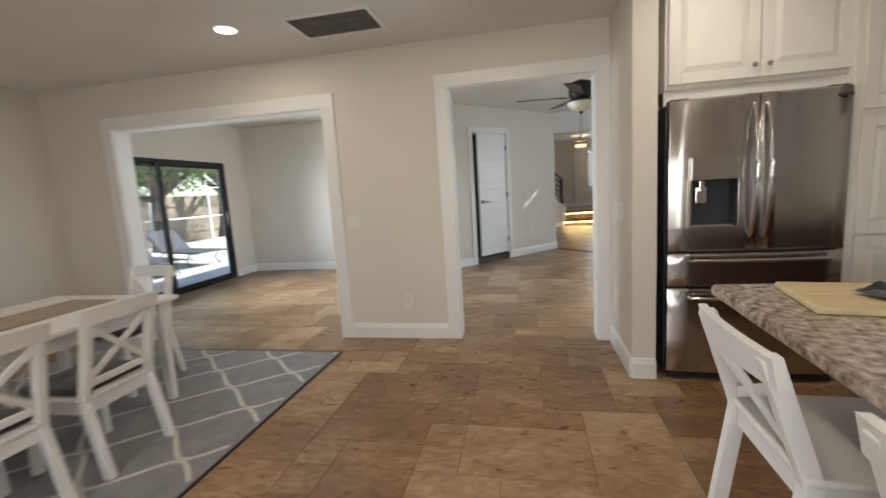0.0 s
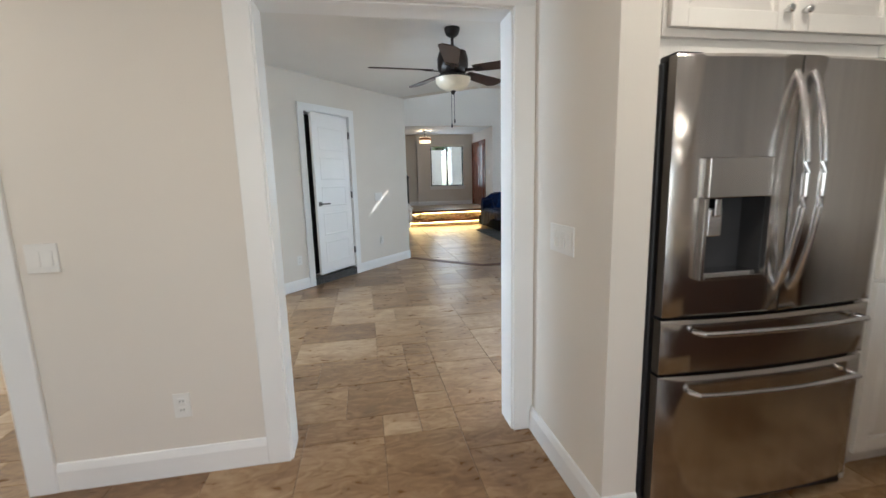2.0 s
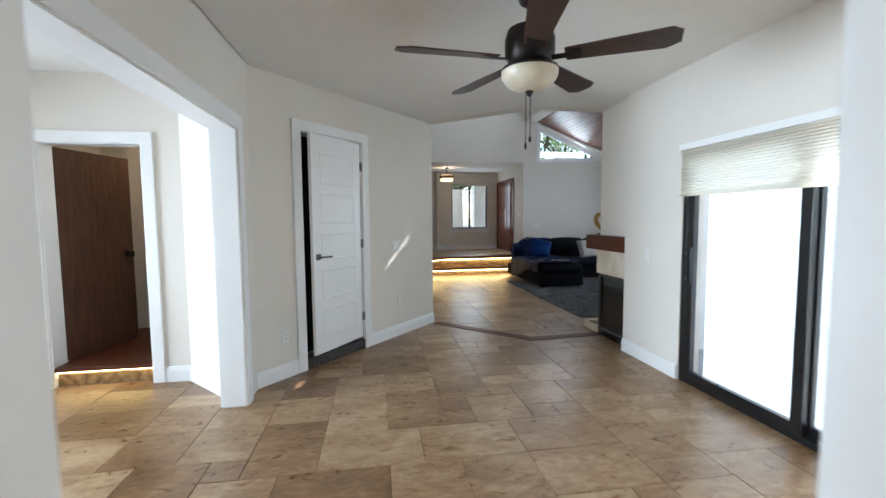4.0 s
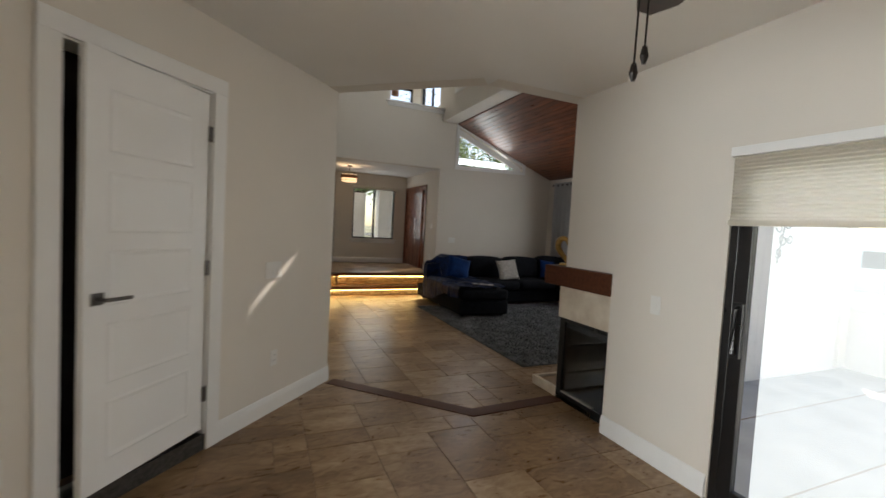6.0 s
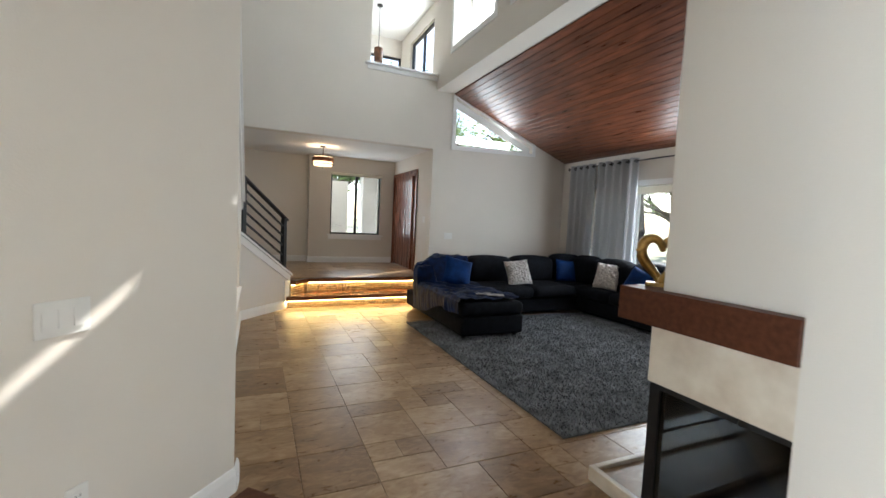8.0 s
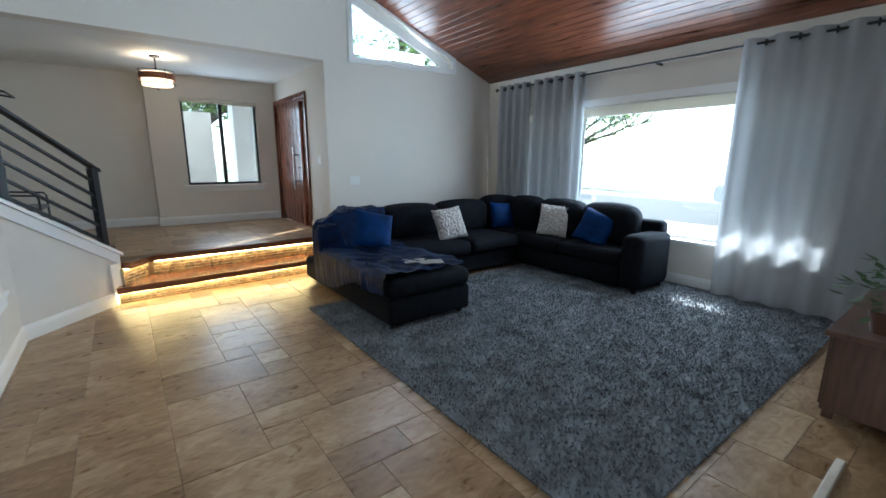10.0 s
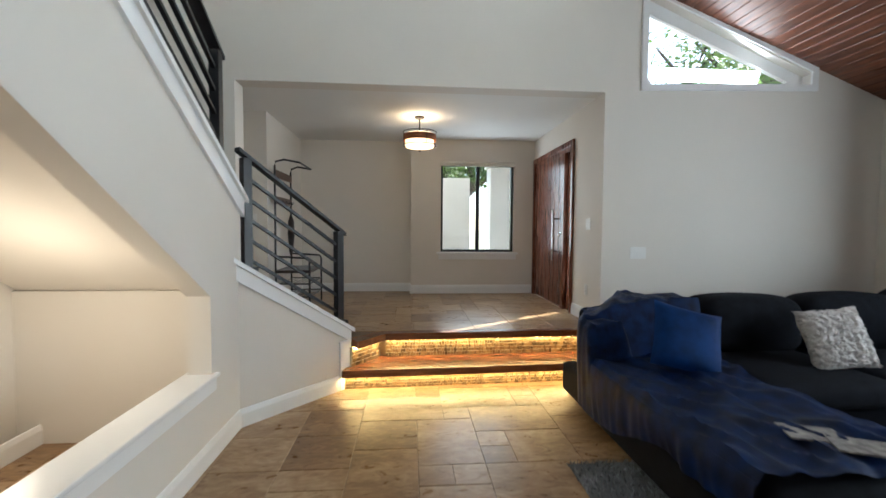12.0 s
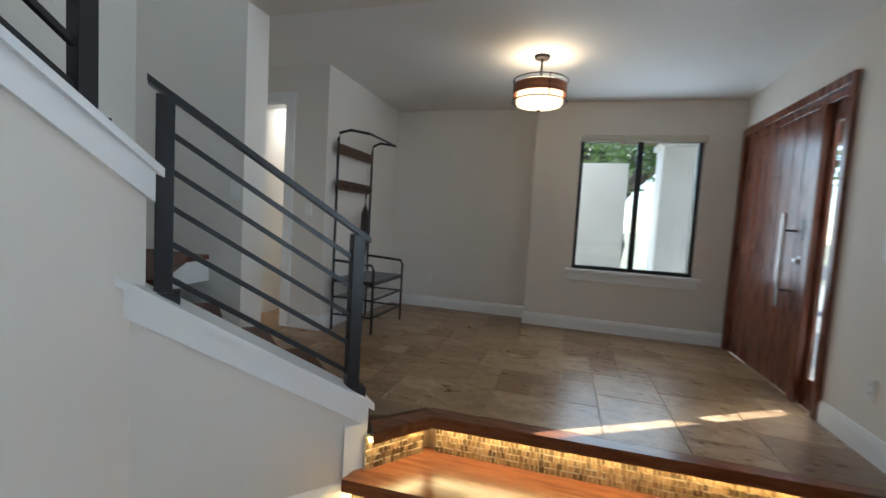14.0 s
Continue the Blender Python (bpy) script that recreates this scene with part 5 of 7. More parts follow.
tagged(part("eave_fascia", slab([(4.1, 4.38), (6.7, 3.28), (6.7, 3.12), (4.1, 4.22)], "y", 13.80, 13.90), OAK), "red-brown roof eave board outside the slanting window", "eave", kind="structure")
tagged(part("eave_roof", slab([(4.1, 4.385), (6.7, 3.285), (6.7, 3.34), (4.1, 4.44)], "y", 13.41, 13.92), OAK), "red-brown eave boards over the slanting window", "eave", kind="structure")

# picture window in the living room
bw = thing("window_picture", "wide white framed picture window behind grey curtains", "window", kind="structure")
bars(bw, "x", 6.90, 0.07, 8.50, 12.30, 0.56, 2.22, 0.05, TRIM)
for y in (11.30,):
    part("mullion", boxes((6.90, 6.96, y - 0.02, y + 0.02, 0.61, 2.17), bevel=0.003), TRIM, bw)
for a, b in ((8.55, 11.28), (11.32, 12.25)):
    pane(bw, (6.925, 6.931, a, b, 0.61, 2.17))
part("sill", boxes((6.76, 6.90, 8.45, 12.35, 0.53, 0.562), bevel=0.005), TRIM, bw)
part("casing", boxes((6.818, 6.84, 8.42, 12.38, 2.22, 2.31), (6.818, 6.84, 8.42, 8.50, 0.56, 2.22), (6.818, 6.84, 12.30, 12.38, 0.56, 2.22), bevel=0.004), TRIM, bw)
part("rolled_shade", boxes((6.85, 6.895, 8.52, 12.28, 2.08, 2.20), bevel=0.015), BLIND, bw, "rolled beige shade at the window head")

# clerestory windows: frosted lower light, clear strip above; glazing made up to shape sunlight
FROST = bpy.data.materials.new("frosted_glass")
FROST.use_nodes = True
fn, fl = FROST.node_tree.nodes, FROST.node_tree.links
tr, df, mx = fn.new("ShaderNodeBsdfTranslucent"), fn.new("ShaderNodeBsdfDiffuse"), fn.new("ShaderNodeMixShader")
for node in (tr, df):
    node.inputs["Color"].default_value = (0.9, 0.92, 0.92, 1)
mx.inputs[0].default_value = 0.25
fl.new(tr.outputs[0], mx.inputs[1])
fl.new(df.outputs[0], mx.inputs[2])
fl.new(mx.outputs[0], fn["Material Output"].inputs["Surface"])
for y0, y1, gaps in ((8.32, 10.72, ((9.30, 9.46), (10.10, 10.275), (10.41, 10.49))), (11.20, 12.54, ((11.94, 12.16), (12.24, 12.48)))):
    hw = thing("window_clerestory", "deep set high window with white casing, frosted panes and bars added to shape sunlight", "window", kind="structure")
    part("casing", boxes((3.828, 3.85, y0 - 0.07, y1 + 0.07, 4.27, 4.36), (3.828, 3.85, y0 - 0.07, y0, 4.36, 5.32), (3.828, 3.85, y1, y1 + 0.07, 4.36, 5.32), (3.828, 3.85, y0 - 0.07, y1 + 0.07, 5.32, 5.40), bevel=0.004), TRIM, hw)
    part("sun_block_pane", boxes((4.165, 4.175, y0, y1, 4.36, 5.15)), FROST, hw, "bright frosted glass pane added to block direct sun")
    # bars and openings are made up so only thin sun streaks get through
    dz = -0.025 if y0 < 11 else 0.045
    part("sun_slit_sill", boxes((4.155, 4.185, y0, y1, 5.15, 5.185 + dz)), TRIM, hw)
    edges = [y0] + [v for g in gaps for v in g] + [y1]
    for a, b in zip(edges[0::2], edges[1::2]):
        part("mullion", boxes((4.14, 4.20, a, b, 5.185 + dz, 5.32)), TRIM, hw)
    part("sun_slit_head", boxes((4.152, 4.188, y0, y1, 5.265 + dz, 5.318)), TRIM, hw)
    for a, b in gaps:
        pane(hw, (4.17, 4.175, a, b, 5.185 + dz, 5.265 + dz))

# ---- loft behind the high opening ----
part("loft_sill", boxes((2.53, 3.93, 13.13, 13.44, 4.055, 4.09), bevel=0.004), TRIM)
tagged(bpy.data.objects["loft_sill"], "white ledge board under the loft opening", "sill", kind="structure")
part("loft_apron", boxes((2.57, 3.89, 13.178, 13.2, 3.98, 4.055), bevel=0.003), TRIM)
tagged(bpy.data.objects["loft_apron"], "white apron trim under the loft ledge", "trim", kind="structure")
wall("wall_loft_north", (1.6, 15.9), (4.15, 15.9), 0.15, 3.0, HC, "bright loft back wall with a window", [(1.55, 2.4, 4.35, 5.3)])
wall("wall_loft_east", (4.15, 13.4), (4.15, 15.9), 0.15, 3.0, HC, "loft side wall with a black framed window", [(0.45, 1.85, 4.35, 5.4)])
wall("wall_loft_west", (1.7, 15.9), (1.7, 13.4), 0.15, 3.0, HC, "loft side wall")
ceiling("ceiling_loft", [(1.6, 13.402), (4.2, 13.402), (4.2, 16.0), (1.6, 16.0)], HC + 0.002, "white loft ceiling")
lw = thing("window_loft", "black framed loft window", "window", kind="structure")
bars(lw, "x", 4.05, 0.05, 13.85, 15.25, 4.35, 5.40, 0.05, DARKFRAME)
part("mullion", boxes((4.05, 4.10, 14.5, 14.56, 4.40, 5.35)), DARKFRAME, lw)
bars(lw, "y", 15.95, 0.05, 3.15, 4.0, 4.35, 5.30, 0.05, DARKFRAME)
SHADEWOOD = material("woven_wood_shade", (0.17, 0.075, 0.035), 0.6, noise_scale=14, amount=0.3, bump=0.1)
pend = thing("pendant_lamp", "small brown cylinder pendant lamp hanging in the loft", "pendant lamp", pose(3.08, 14.5, 0))
part("cord", tube([(0, 0, 4.86), (0, 0, HC)], 0.008, 8), BRONZE, pend)
part("shade", lathe([(0.085, 4.60), (0.09, 4.615), (0.09, 4.85), (0.085, 4.865), (0.02, 4.87)], 24), SHADEWOOD, pend, "brown woven cylinder shade", smooth=True)
part("ceiling_rose", lathe([(0.06, HC - 0.02), (0.06, HC)], 20), BRONZE, pend)

# ---- front door ----
fd = thing("door_front", "red-brown plank front door with a long steel pull and narrow sidelight", "front door", pose(0.03, 0, 0), kind="structure")
for y0, y1, z0, z1 in ((13.97, 14.03, FZ, 2.36), (15.41, 15.47, FZ, 2.36), (13.97, 15.47, 2.36, 2.43)):
    part("frame_post", boxes((3.80, 3.87, y0, y1, z0, z1), bevel=0.006), MAHOG, fd)
for y0, y1, z0, z1 in ((13.93, 13.985, FZ, 2.415), (15.45, 15.505, FZ, 2.415), (13.93, 15.505, 2.41, 2.478)):
    part("casing", boxes((3.770, 3.799, y0, y1, z0, z1), bevel=0.006), MAHOG, fd)
part("mullion_post", boxes((3.775, 3.87, 14.20, 14.285, FZ, 2.36), bevel=0.005), MAHOG, fd)
leafd = part("leaf_core", boxes((3.815, 3.86, 14.285, 15.41, FZ + 0.01, 2.358)), MAHOG, fd)
for k in range(7):
    a = 14.290 + k * 0.16
    part("plank", boxes((3.803, 3.816, a, min(a + 0.156, 15.408), FZ + 0.012, 2.355), bevel=0.005), MAHOG, leafd)
for y0, y1, z0, z1 in ((14.03, 14.06, FZ, 2.36), (14.16, 14.20, FZ, 2.36), (14.06, 14.16, FZ, 0.62), (14.06, 14.16, 2.24, 2.36)):
    part("sidelight_frame", boxes((3.82, 3.85, y0, y1, z0, z1), bevel=0.004), MAHOG, fd)
pane(fd, (3.834, 3.840, 14.055, 14.165, 0.61, 2.25), name="sidelight_pane")
pull = part("pull_handle", tube([(3.735, 14.47, 1.02), (3.735, 14.47, 1.68)], 0.016, 12), CHROME, fd, "long brushed steel pull bar", smooth=True)
for z in (1.14, 1.56):
    part("standoff", tube([(3.735, 14.47, z), (3.803, 14.47, z)], 0.008, 8), NICKEL, pull)
part("deadbolt", add_lathe(bmesh.new(), [(0.03, 0), (0.03, 0.012), (0.018, 0.016), (0.018, 0.035)], 16, Matrix.Translation((3.803, 14.36, 1.36)) @ Matrix.Rotation(radians(-90), 4, "Y")), CHROME, fd, smooth=True)
part("lock_plate", boxes((3.795, 3.803, 14.335, 14.385, 1.50, 1.64), bevel=0.002), NICKEL, fd)

# ---- foyer lamp ----
lampob = thing("ceiling_lamp", "drum ceiling lamp with wood veneer band and lit glass", "ceiling lamp", pose(2.03, 14.30, 0))
GLOWGLASS = glowing("lit_lamp_glass", (1.0, 0.66, 0.34), 0.75)
VENEER = material("orange_wood_veneer", (0.34, 0.11, 0.035), 0.4, noise_scale=6, amount=0.25, bump=0.02, stretch=(1, 1, 8))
part("canopy", lathe([(0.055, 2.752), (0.06, 2.76), (0.06, 2.775)], 20), BRONZE, lampob, smooth=True)
part("stem", tube([(0, 0, 2.54), (0, 0, 2.76)], 0.008, 8), BRONZE, lampob)
part("inner_drum", lathe([(0.02, 2.402), (0.165, 2.406), (0.172, 2.415), (0.172, 2.565), (0.165, 2.57)], 32), GLOWGLASS, lampob, "glowing frosted glass drum", smooth=True)
bm = bmesh.new()
for r, z0, z1 in ((0.200, 2.48, 2.555),):
    ring = [[bm.verts.new((rr * math.cos(k * math.tau / 40), rr * math.sin(k * math.tau / 40), z)) for k in range(40)] for rr, z in ((r, z0), (r, z1), (r - 0.006, z1), (r - 0.006, z0))]
    for a in range(4):
        for k in range(40):
            bm.faces.new((ring[a][k], ring[a][(k + 1) % 40], ring[(a + 1) % 4][(k + 1) % 40], ring[(a + 1) % 4][k]))
part("veneer_band", bm, VENEER, lampob, "orange wood veneer band", smooth=True)
for z in (2.43, 2.585):
    part("ring", add_tube(bmesh.new(), [(0.204 * math.cos(k * math.tau / 40), 0.204 * math.sin(k * math.tau / 40), z) for k in range(41)], 0.004, 6, False), BRONZE, lampob)
for k in range(4):
    a = k * math.pi / 2 + 0.4
    part("strut", tube([(0.204 * math.cos(a), 0.204 * math.sin(a), 2.43), (0.204 * math.cos(a), 0.204 * math.sin(a), 2.585)], 0.004, 6), BRONZE, lampob)
part("finial", lathe([(0.012, 2.358), (0.014, 2.366), (0.008, 2.374)], 12), BRONZE, lampob)
lamp("foyer_bulb", "POINT", 1.5, Matrix.Translation((2.03, 14.30, 2.67)), (1.0, 0.74, 0.46), 0.05)

# ---- coat rack bench ----
rack = thing("coat_rack", "black metal hall tree with bench seat and wire shoe shelves", "coat rack", pose(0.28, 14.32, FZ))
H_R = 1.78
for y in (0.02, 0.70):
    part("back_post", tube([(0.02, y, 0), (0.02, y, H_R - 0.05), (0.03, y, H_R), (0.12, y + (0.03 if y < 0.3 else -0.03), H_R + 0.03), (0.30, y + (0.05 if y < 0.3 else -0.05), H_R + 0.0)], 0.012, 8), BLACK, rack)
    part("front_post", tube([(0.42, y, 0), (0.42, y, 0.58), (0.40, y, 0.62), (0.06, y, 0.64), (0.02, y, 0.64)], 0.012, 8), BLACK, rack)
part("top_bar", tube([(0.30, 0.07, H_R), (0.30, 0.65, H_R)], 0.011, 8), BLACK, rack)
for z in (1.28, 1.60):
    part("back_board", boxes((0.012, 0.030, 0.02, 0.70, z, z + 0.09), bevel=0.003), ISLAND, rack, "dark wood back board")
part("bench_seat", boxes((0.01, 0.43, 0.01, 0.71, 0.44, 0.475), bevel=0.006), CUSHION, rack, "dark padded bench seat")
for z in (0.14, 0.30):
    part("shelf_frame", boxes((0.02, 0.42, 0.015, 0.03, z, z + 0.014), (0.02, 0.42, 0.69, 0.705, z, z + 0.014), (0.41, 0.424, 0.03, 0.69, z, z + 0.014)), BLACK, rack)
    for k in range(7):
        part("wire", tube([(0.05 + k * 0.055, 0.02, z + 0.007), (0.05 + k * 0.055, 0.70, z + 0.007)], 0.0035, 6), BLACK, rack)
for k in range(4):
    y = 0.12 + k * 0.16
    part("hook", tube([(0.03, y, 1.32), (0.075, y, 1.30), (0.085, y, 1.33)], 0.005, 6), BLACK, rack)
umb = thing("hanging_umbrella", "folded black umbrella hanging from the coat rack", "umbrella", pose(0.36, 14.80, FZ))
part("canopy", lathe([(0.006, 0.60), (0.025, 0.68), (0.045, 0.90), (0.038, 1.08), (0.012, 1.15)], 12), CUSHION, umb, smooth=True)
part("handle", tube([(0, 0, 1.14), (0, 0, 1.26), (0.015, 0, 1.30), (0.0, 0, 1.32)], 0.009, 8), BLACK, umb)

# hall door leaf ajar, bath glimpse
# unseen fill, added to brighten the room behind the hall door
lamp("hall_room_fill", "AREA", 5, pose(-0.55, 15.0, 2.6), (1.0, 0.92, 0.82), 0.3)
hd = thing("door_hall", "white hall door standing open into a bright room", "door", Matrix.Translation((-0.96, 14.40, FZ)) @ Matrix.Rotation(radians(70), 4, "Z"), kind="structure")
door_leaf(hd, 0.80, 2.0, [(0.12, 0.68, 0.2, 0.9), (0.12, 0.68, 1.05, 1.85)])
part("knob", add_lathe(bmesh.new(), [(0.012, 0), (0.012, 0.03), (0.028, 0.04), (0.028, 0.06), (0.015, 0.068)], 16, Matrix.Translation((0.73, 0.012, 0.95)) @ Matrix.Rotation(radians(90), 4, "X")), NICKEL, hd, smooth=True)
wall("wall_bath_back", (-3.0, 8.0), (-0.9, 8.0), 0.1, 0, 2.6, "warm brown bathroom back wall")
ceiling("ceiling_bath", [(-3.0, 6.81), (-1.0, 6.81), (-1.0, 8.1), (-3.0, 8.1)], KC, "bathroom ceiling")
wall("wall_bath_west", (-2.9, 6.81), (-2.9, 8.0), 0.1, 0, 2.6, "bathroom side wall")
bd = thing("door_bath", "dark wood bathroom door standing open", "door", Matrix.Translation((-2.58, 6.83, 0.18)) @ Matrix.Rotation(radians(75), 4, "Z"), kind="structure")
part("leaf", boxes((0, 0.74, 0, 0.035, 0, 1.84), bevel=0.003), ISLAND, bd)
part("lever", boxes((0.64, 0.70, -0.05, 0.0, 0.85, 0.91), bevel=0.006), BRONZE, bd)
bs = thing("step_bath", "wood step with lit mosaic riser into the bathroom", "step", kind="structure")
part("riser", boxes((-2.60, -1.82, 6.70, 6.80, 0.0, 0.13)), MOSAIC, bs)
part("tread", boxes((-2.60, -1.82, 6.66, 8.0, 0.13, 0.17), bevel=0.004), OAK, bs)
part("led_strip", boxes((-2.58, -1.84, 6.685, 6.695, 0.118, 0.126)), LED, bs, "glowing warm light strip")
# warm fill without a fitting, added to brighten the bathroom glimpse
lamp("bath_fill", "AREA", 2, pose(-2.0, 7.5, KC - 0.02), (1.0, 0.74, 0.45), 0.25)

# ---- fireplace ----
FIREBLACK = material("black_firebox", (0.012, 0.012, 0.012), 0.5, noise_scale=14, amount=0.3, bump=0.1)
part("chimney_breast", boxes((2.675, 4.05, 6.745, 7.34, 1.178, HC), (2.86, 4.05, 7.34, 7.42, 1.178, HC)), PAINT)
tagged(bpy.data.objects["chimney_breast"], "cream plastered chimney breast above the mantel", "chimney breast", kind="structure")
fire = thing("fireplace", "corner fireplace with cream stone band and black glass firebox", "fireplace")
part("stone_band", boxes((2.650, 4.05, 6.746, 7.37, 0.74, 1.018), bevel=0.003), STONE, fire)
part("firebox_back", boxes((2.75, 4.05, 6.746, 6.79, 0.02, 0.74)), FIREBLACK, fire)
part("firebox_end", boxes((3.95, 4.05, 6.79, 7.42, 0.02, 0.74)), FIREBLACK, fire)
part("firebox_floor", boxes((2.70, 4.05, 6.746, 7.40, 0.0, 0.045)), FIREBLACK, fire)
part("corner_post", boxes((2.69, 2.74, 7.33, 7.385, 0.045, 0.74)), DARKFRAME, fire)
part("frame_post", boxes((2.69, 2.725, 6.747, 6.78, 0.045, 0.74)), DARKFRAME, fire)
part("frame_rail", boxes((2.69, 2.715, 6.78, 7.33, 0.045, 0.075), (2.69, 2.715, 6.78, 7.33, 0.70, 0.74), (2.74, 3.95, 7.36, 7.385, 0.045, 0.075), (2.74, 3.95, 7.36, 7.385, 0.70, 0.74), (2.74, 3.95, 7.36, 7.375, 0.46, 0.475)), DARKFRAME, fire)
SMOKE = glassy("smoked_glass", (0.25, 0.27, 0.28))
for sp in ((2.700, 2.705, 6.78, 7.33, 0.075, 0.70), (2.74, 3.95, 7.366, 7.371, 0.075, 0.70)):
    part("glass_panel", boxes(sp), SMOKE, fire, "smoked firebox glass").visible_shadow = False
mant = part("mantel", boxes((2.597, 2.688, 6.746, 7.53, 1.018, 1.182), (2.688, 4.10, 7.344, 7.53, 1.018, 1.182), bevel=0.004), OAK, fire, "dark red-brown solid wood mantel beam")
hearth = thing("hearth", "raised cream stone hearth slab with a light border", "hearth", kind="structure")
part("slab", boxes((2.735, 4.10, 7.40, 7.72, 0.0, 0.062)), TILE, hearth)
part("border", boxes((2.70, 2.735, 6.95, 7.755, 0.0, 0.085), (2.735, 4.10, 7.72, 7.755, 0.0, 0.085), bevel=0.004), STONE, hearth)

GOLD = material("antique_gold_leaf", (0.48, 0.30, 0.10), 0.3, 1.0, noise_scale=18, amount=0.3, bump=0.05, bump_scale=40)
sc = thing("gold_sculpture", "gold heart-shaped loop sculpture on a small base on the mantel", "sculpture", pose(2.77, 7.44, 1.183, 0, 0, -51))
part("base", boxes((-0.065, 0.065, -0.035, 0.035, 0.0, 0.02), bevel=0.003), GOLD, sc)
pts, rad = [], []
for k in range(41):
    a = math.tau * k / 40
    hx = 0.16 * math.sin(a) ** 3
    hz = (0.13 * math.cos(a) - 0.05 * math.cos(2 * a) - 0.02 * math.cos(3 * a) - 0.01 * math.cos(4 * a))
    pts.append((hx * 0.60, 0.012 * math.sin(2 * a), 0.146 + hz * 0.79))
    rad.append(0.016 + 0.012 * math.sin(a) ** 2)
part("loop", tube(pts, 0.02, 10, rad), GOLD, sc, smooth=True)

# ---- inlaid wood strip in the floor ----
INLAY = [(0.80, 8.22), (1.79, 7.25), (2.78, 7.30)]
strip = thing("floor_inlay", "dark red wood strip inlaid across the tile floor", "floor inlay", kind="structure")
for a, b, mi in ((Vector((0.80, 8.22)), Vector((1.80, 7.24)), 0), (Vector((1.80, 7.24)), Vector((2.72, 7.30)), 1)):
    d = (b - a).normalized()
    sd = Vector((-d.y, d.x)) * 0.13
    part("inlay_board", prism([tuple(a), tuple(b), tuple(b + sd + (d * 0.05 if not mi else -d * 0.05)), tuple(a + sd)], 0.0, 0.0045 + 0.001 * mi), OAK, strip)

# ---- sectional sofa ----
SOFA = material("charcoal_navy_chenille", (0.0075, 0.0085, 0.012), 0.9, noise_scale=12, amount=0.25, bump=0.25, bump_scale=260, sheen=0, spec=0.12)
VELVET = material("royal_blue_velvet", (0.004, 0.031, 0.130), 0.6, noise_scale=8, amount=0.25, bump=0.1, bump_scale=180, sheen=0, spec=0.1)
NAVY = material("navy_throw_velvet", (0.003, 0.015, 0.066), 0.55, noise_scale=10, amount=0.4, bump=0.15, bump_scale=160, sheen=0, spec=0.12)
FLUFF = material("white_long_pile", (0.62, 0.58, 0.55), 0.95, noise_scale=30, amount=0.15, bump=0.5, bump_scale=120, sheen=0.4)
sofa = thing("sectional_sofa", "large charcoal U-shaped sectional sofa with chaise on a shag rug", "sofa")


def soft(name, x0, x1, y0, y1, z0, z1, r=0.06, puff=0.0, label=""):
    bm = bmesh.new()
    add_box(bm, x0, x1, y0, y1, z0, z1, bevel=min(r, (z1 - z0) * 0.45, (x1 - x0) * 0.45, (y1 - y0) * 0.45), seg=4)
    if puff:
        bmesh.ops.subdivide_edges(bm, edges=[e for e in bm.edges if e.calc_length() > 0.25], cuts=6, use_grid_fill=True)
        cx, cy, cz = (x0 + x1) / 2, (y0 + y1) / 2, (z0 + z1) / 2
        for v in bm.verts:
            u, w, t = (v.co.x - cx) / (x1 - x0) * 2, (v.co.y - cy) / (y1 - y0) * 2, (v.co.z - cz) / (z1 - z0) * 2
            k = puff * max(0, 1 - u * u) * max(0, 1 - w * w)
            v.co.z += k * (1 if t > 0.5 else 0)
            v.co.y -= puff * max(0, 1 - u * u) * max(0, 1 - t * t) * (1 if w < -0.5 else 0)
            v.co.x -= puff * max(0, 1 - w * w) * max(0, 1 - t * t) * (1 if u < -0.5 else 0)
            v.co += v.normal * 0.006 * noise.noise(v.co * 4)
    return part(name, bm, SOFA, sofa, label, smooth=True)


soft("chaise_base", 3.22, 4.13, 10.50, 12.60, 0.05, 0.30, 0.04)
soft("main_base", 4.10, 6.0, 11.56, 12.60, 0.05, 0.30, 0.04)
soft("return_base", 5.93, 6.62, 9.98, 12.60, 0.05, 0.30, 0.04)
soft("chaise_cushion", 3.21, 4.12, 10.48, 12.30, 0.29, 0.47, 0.07, 0.02)
soft("seat_cushion", 4.13, 5.02, 11.48, 12.36, 0.29, 0.47, 0.07, 0.02)
soft("seat_cushion", 5.03, 5.89, 11.48, 12.36, 0.29, 0.47, 0.07, 0.02)
soft("corner_cushion", 5.93, 6.45, 11.70, 12.36, 0.29, 0.47, 0.06, 0.015)
soft("seat_cushion", 5.90, 6.42, 10.86, 11.70, 0.29, 0.47, 0.07, 0.02)
soft("seat_cushion", 5.90, 6.42, 10.02, 10.85, 0.29, 0.47, 0.07, 0.02)
soft("back_frame", 3.36, 6.62, 12.44, 12.64, 0.28, 0.76, 0.06)
soft("back_frame", 6.44, 6.62, 9.80, 12.54, 0.28, 0.80, 0.06)
for x0, x1, top in ((3.40, 4.15, 0.82), (4.16, 5.03, 0.88), (5.04, 5.92, 0.89)):
    soft("back_cushion", x0, x1, 12.14, 12.50, 0.45, top, 0.12, 0.035)
soft("back_cushion", 5.95, 6.56, 12.12, 12.52, 0.45, 0.93, 0.12, 0.03)
for y0, y1 in ((11.52, 12.10), (10.80, 11.50), (10.06, 10.78)):
    soft("back_cushion", 6.22, 6.54, y0, y1, 0.45, 0.94, 0.12, 0.035)
soft("arm", 5.90, 6.62, 9.74, 10.0, 0.05, 0.68, 0.09)
soft("arm", 3.24, 3.46, 11.95, 12.40, 0.05, 0.66, 0.10)
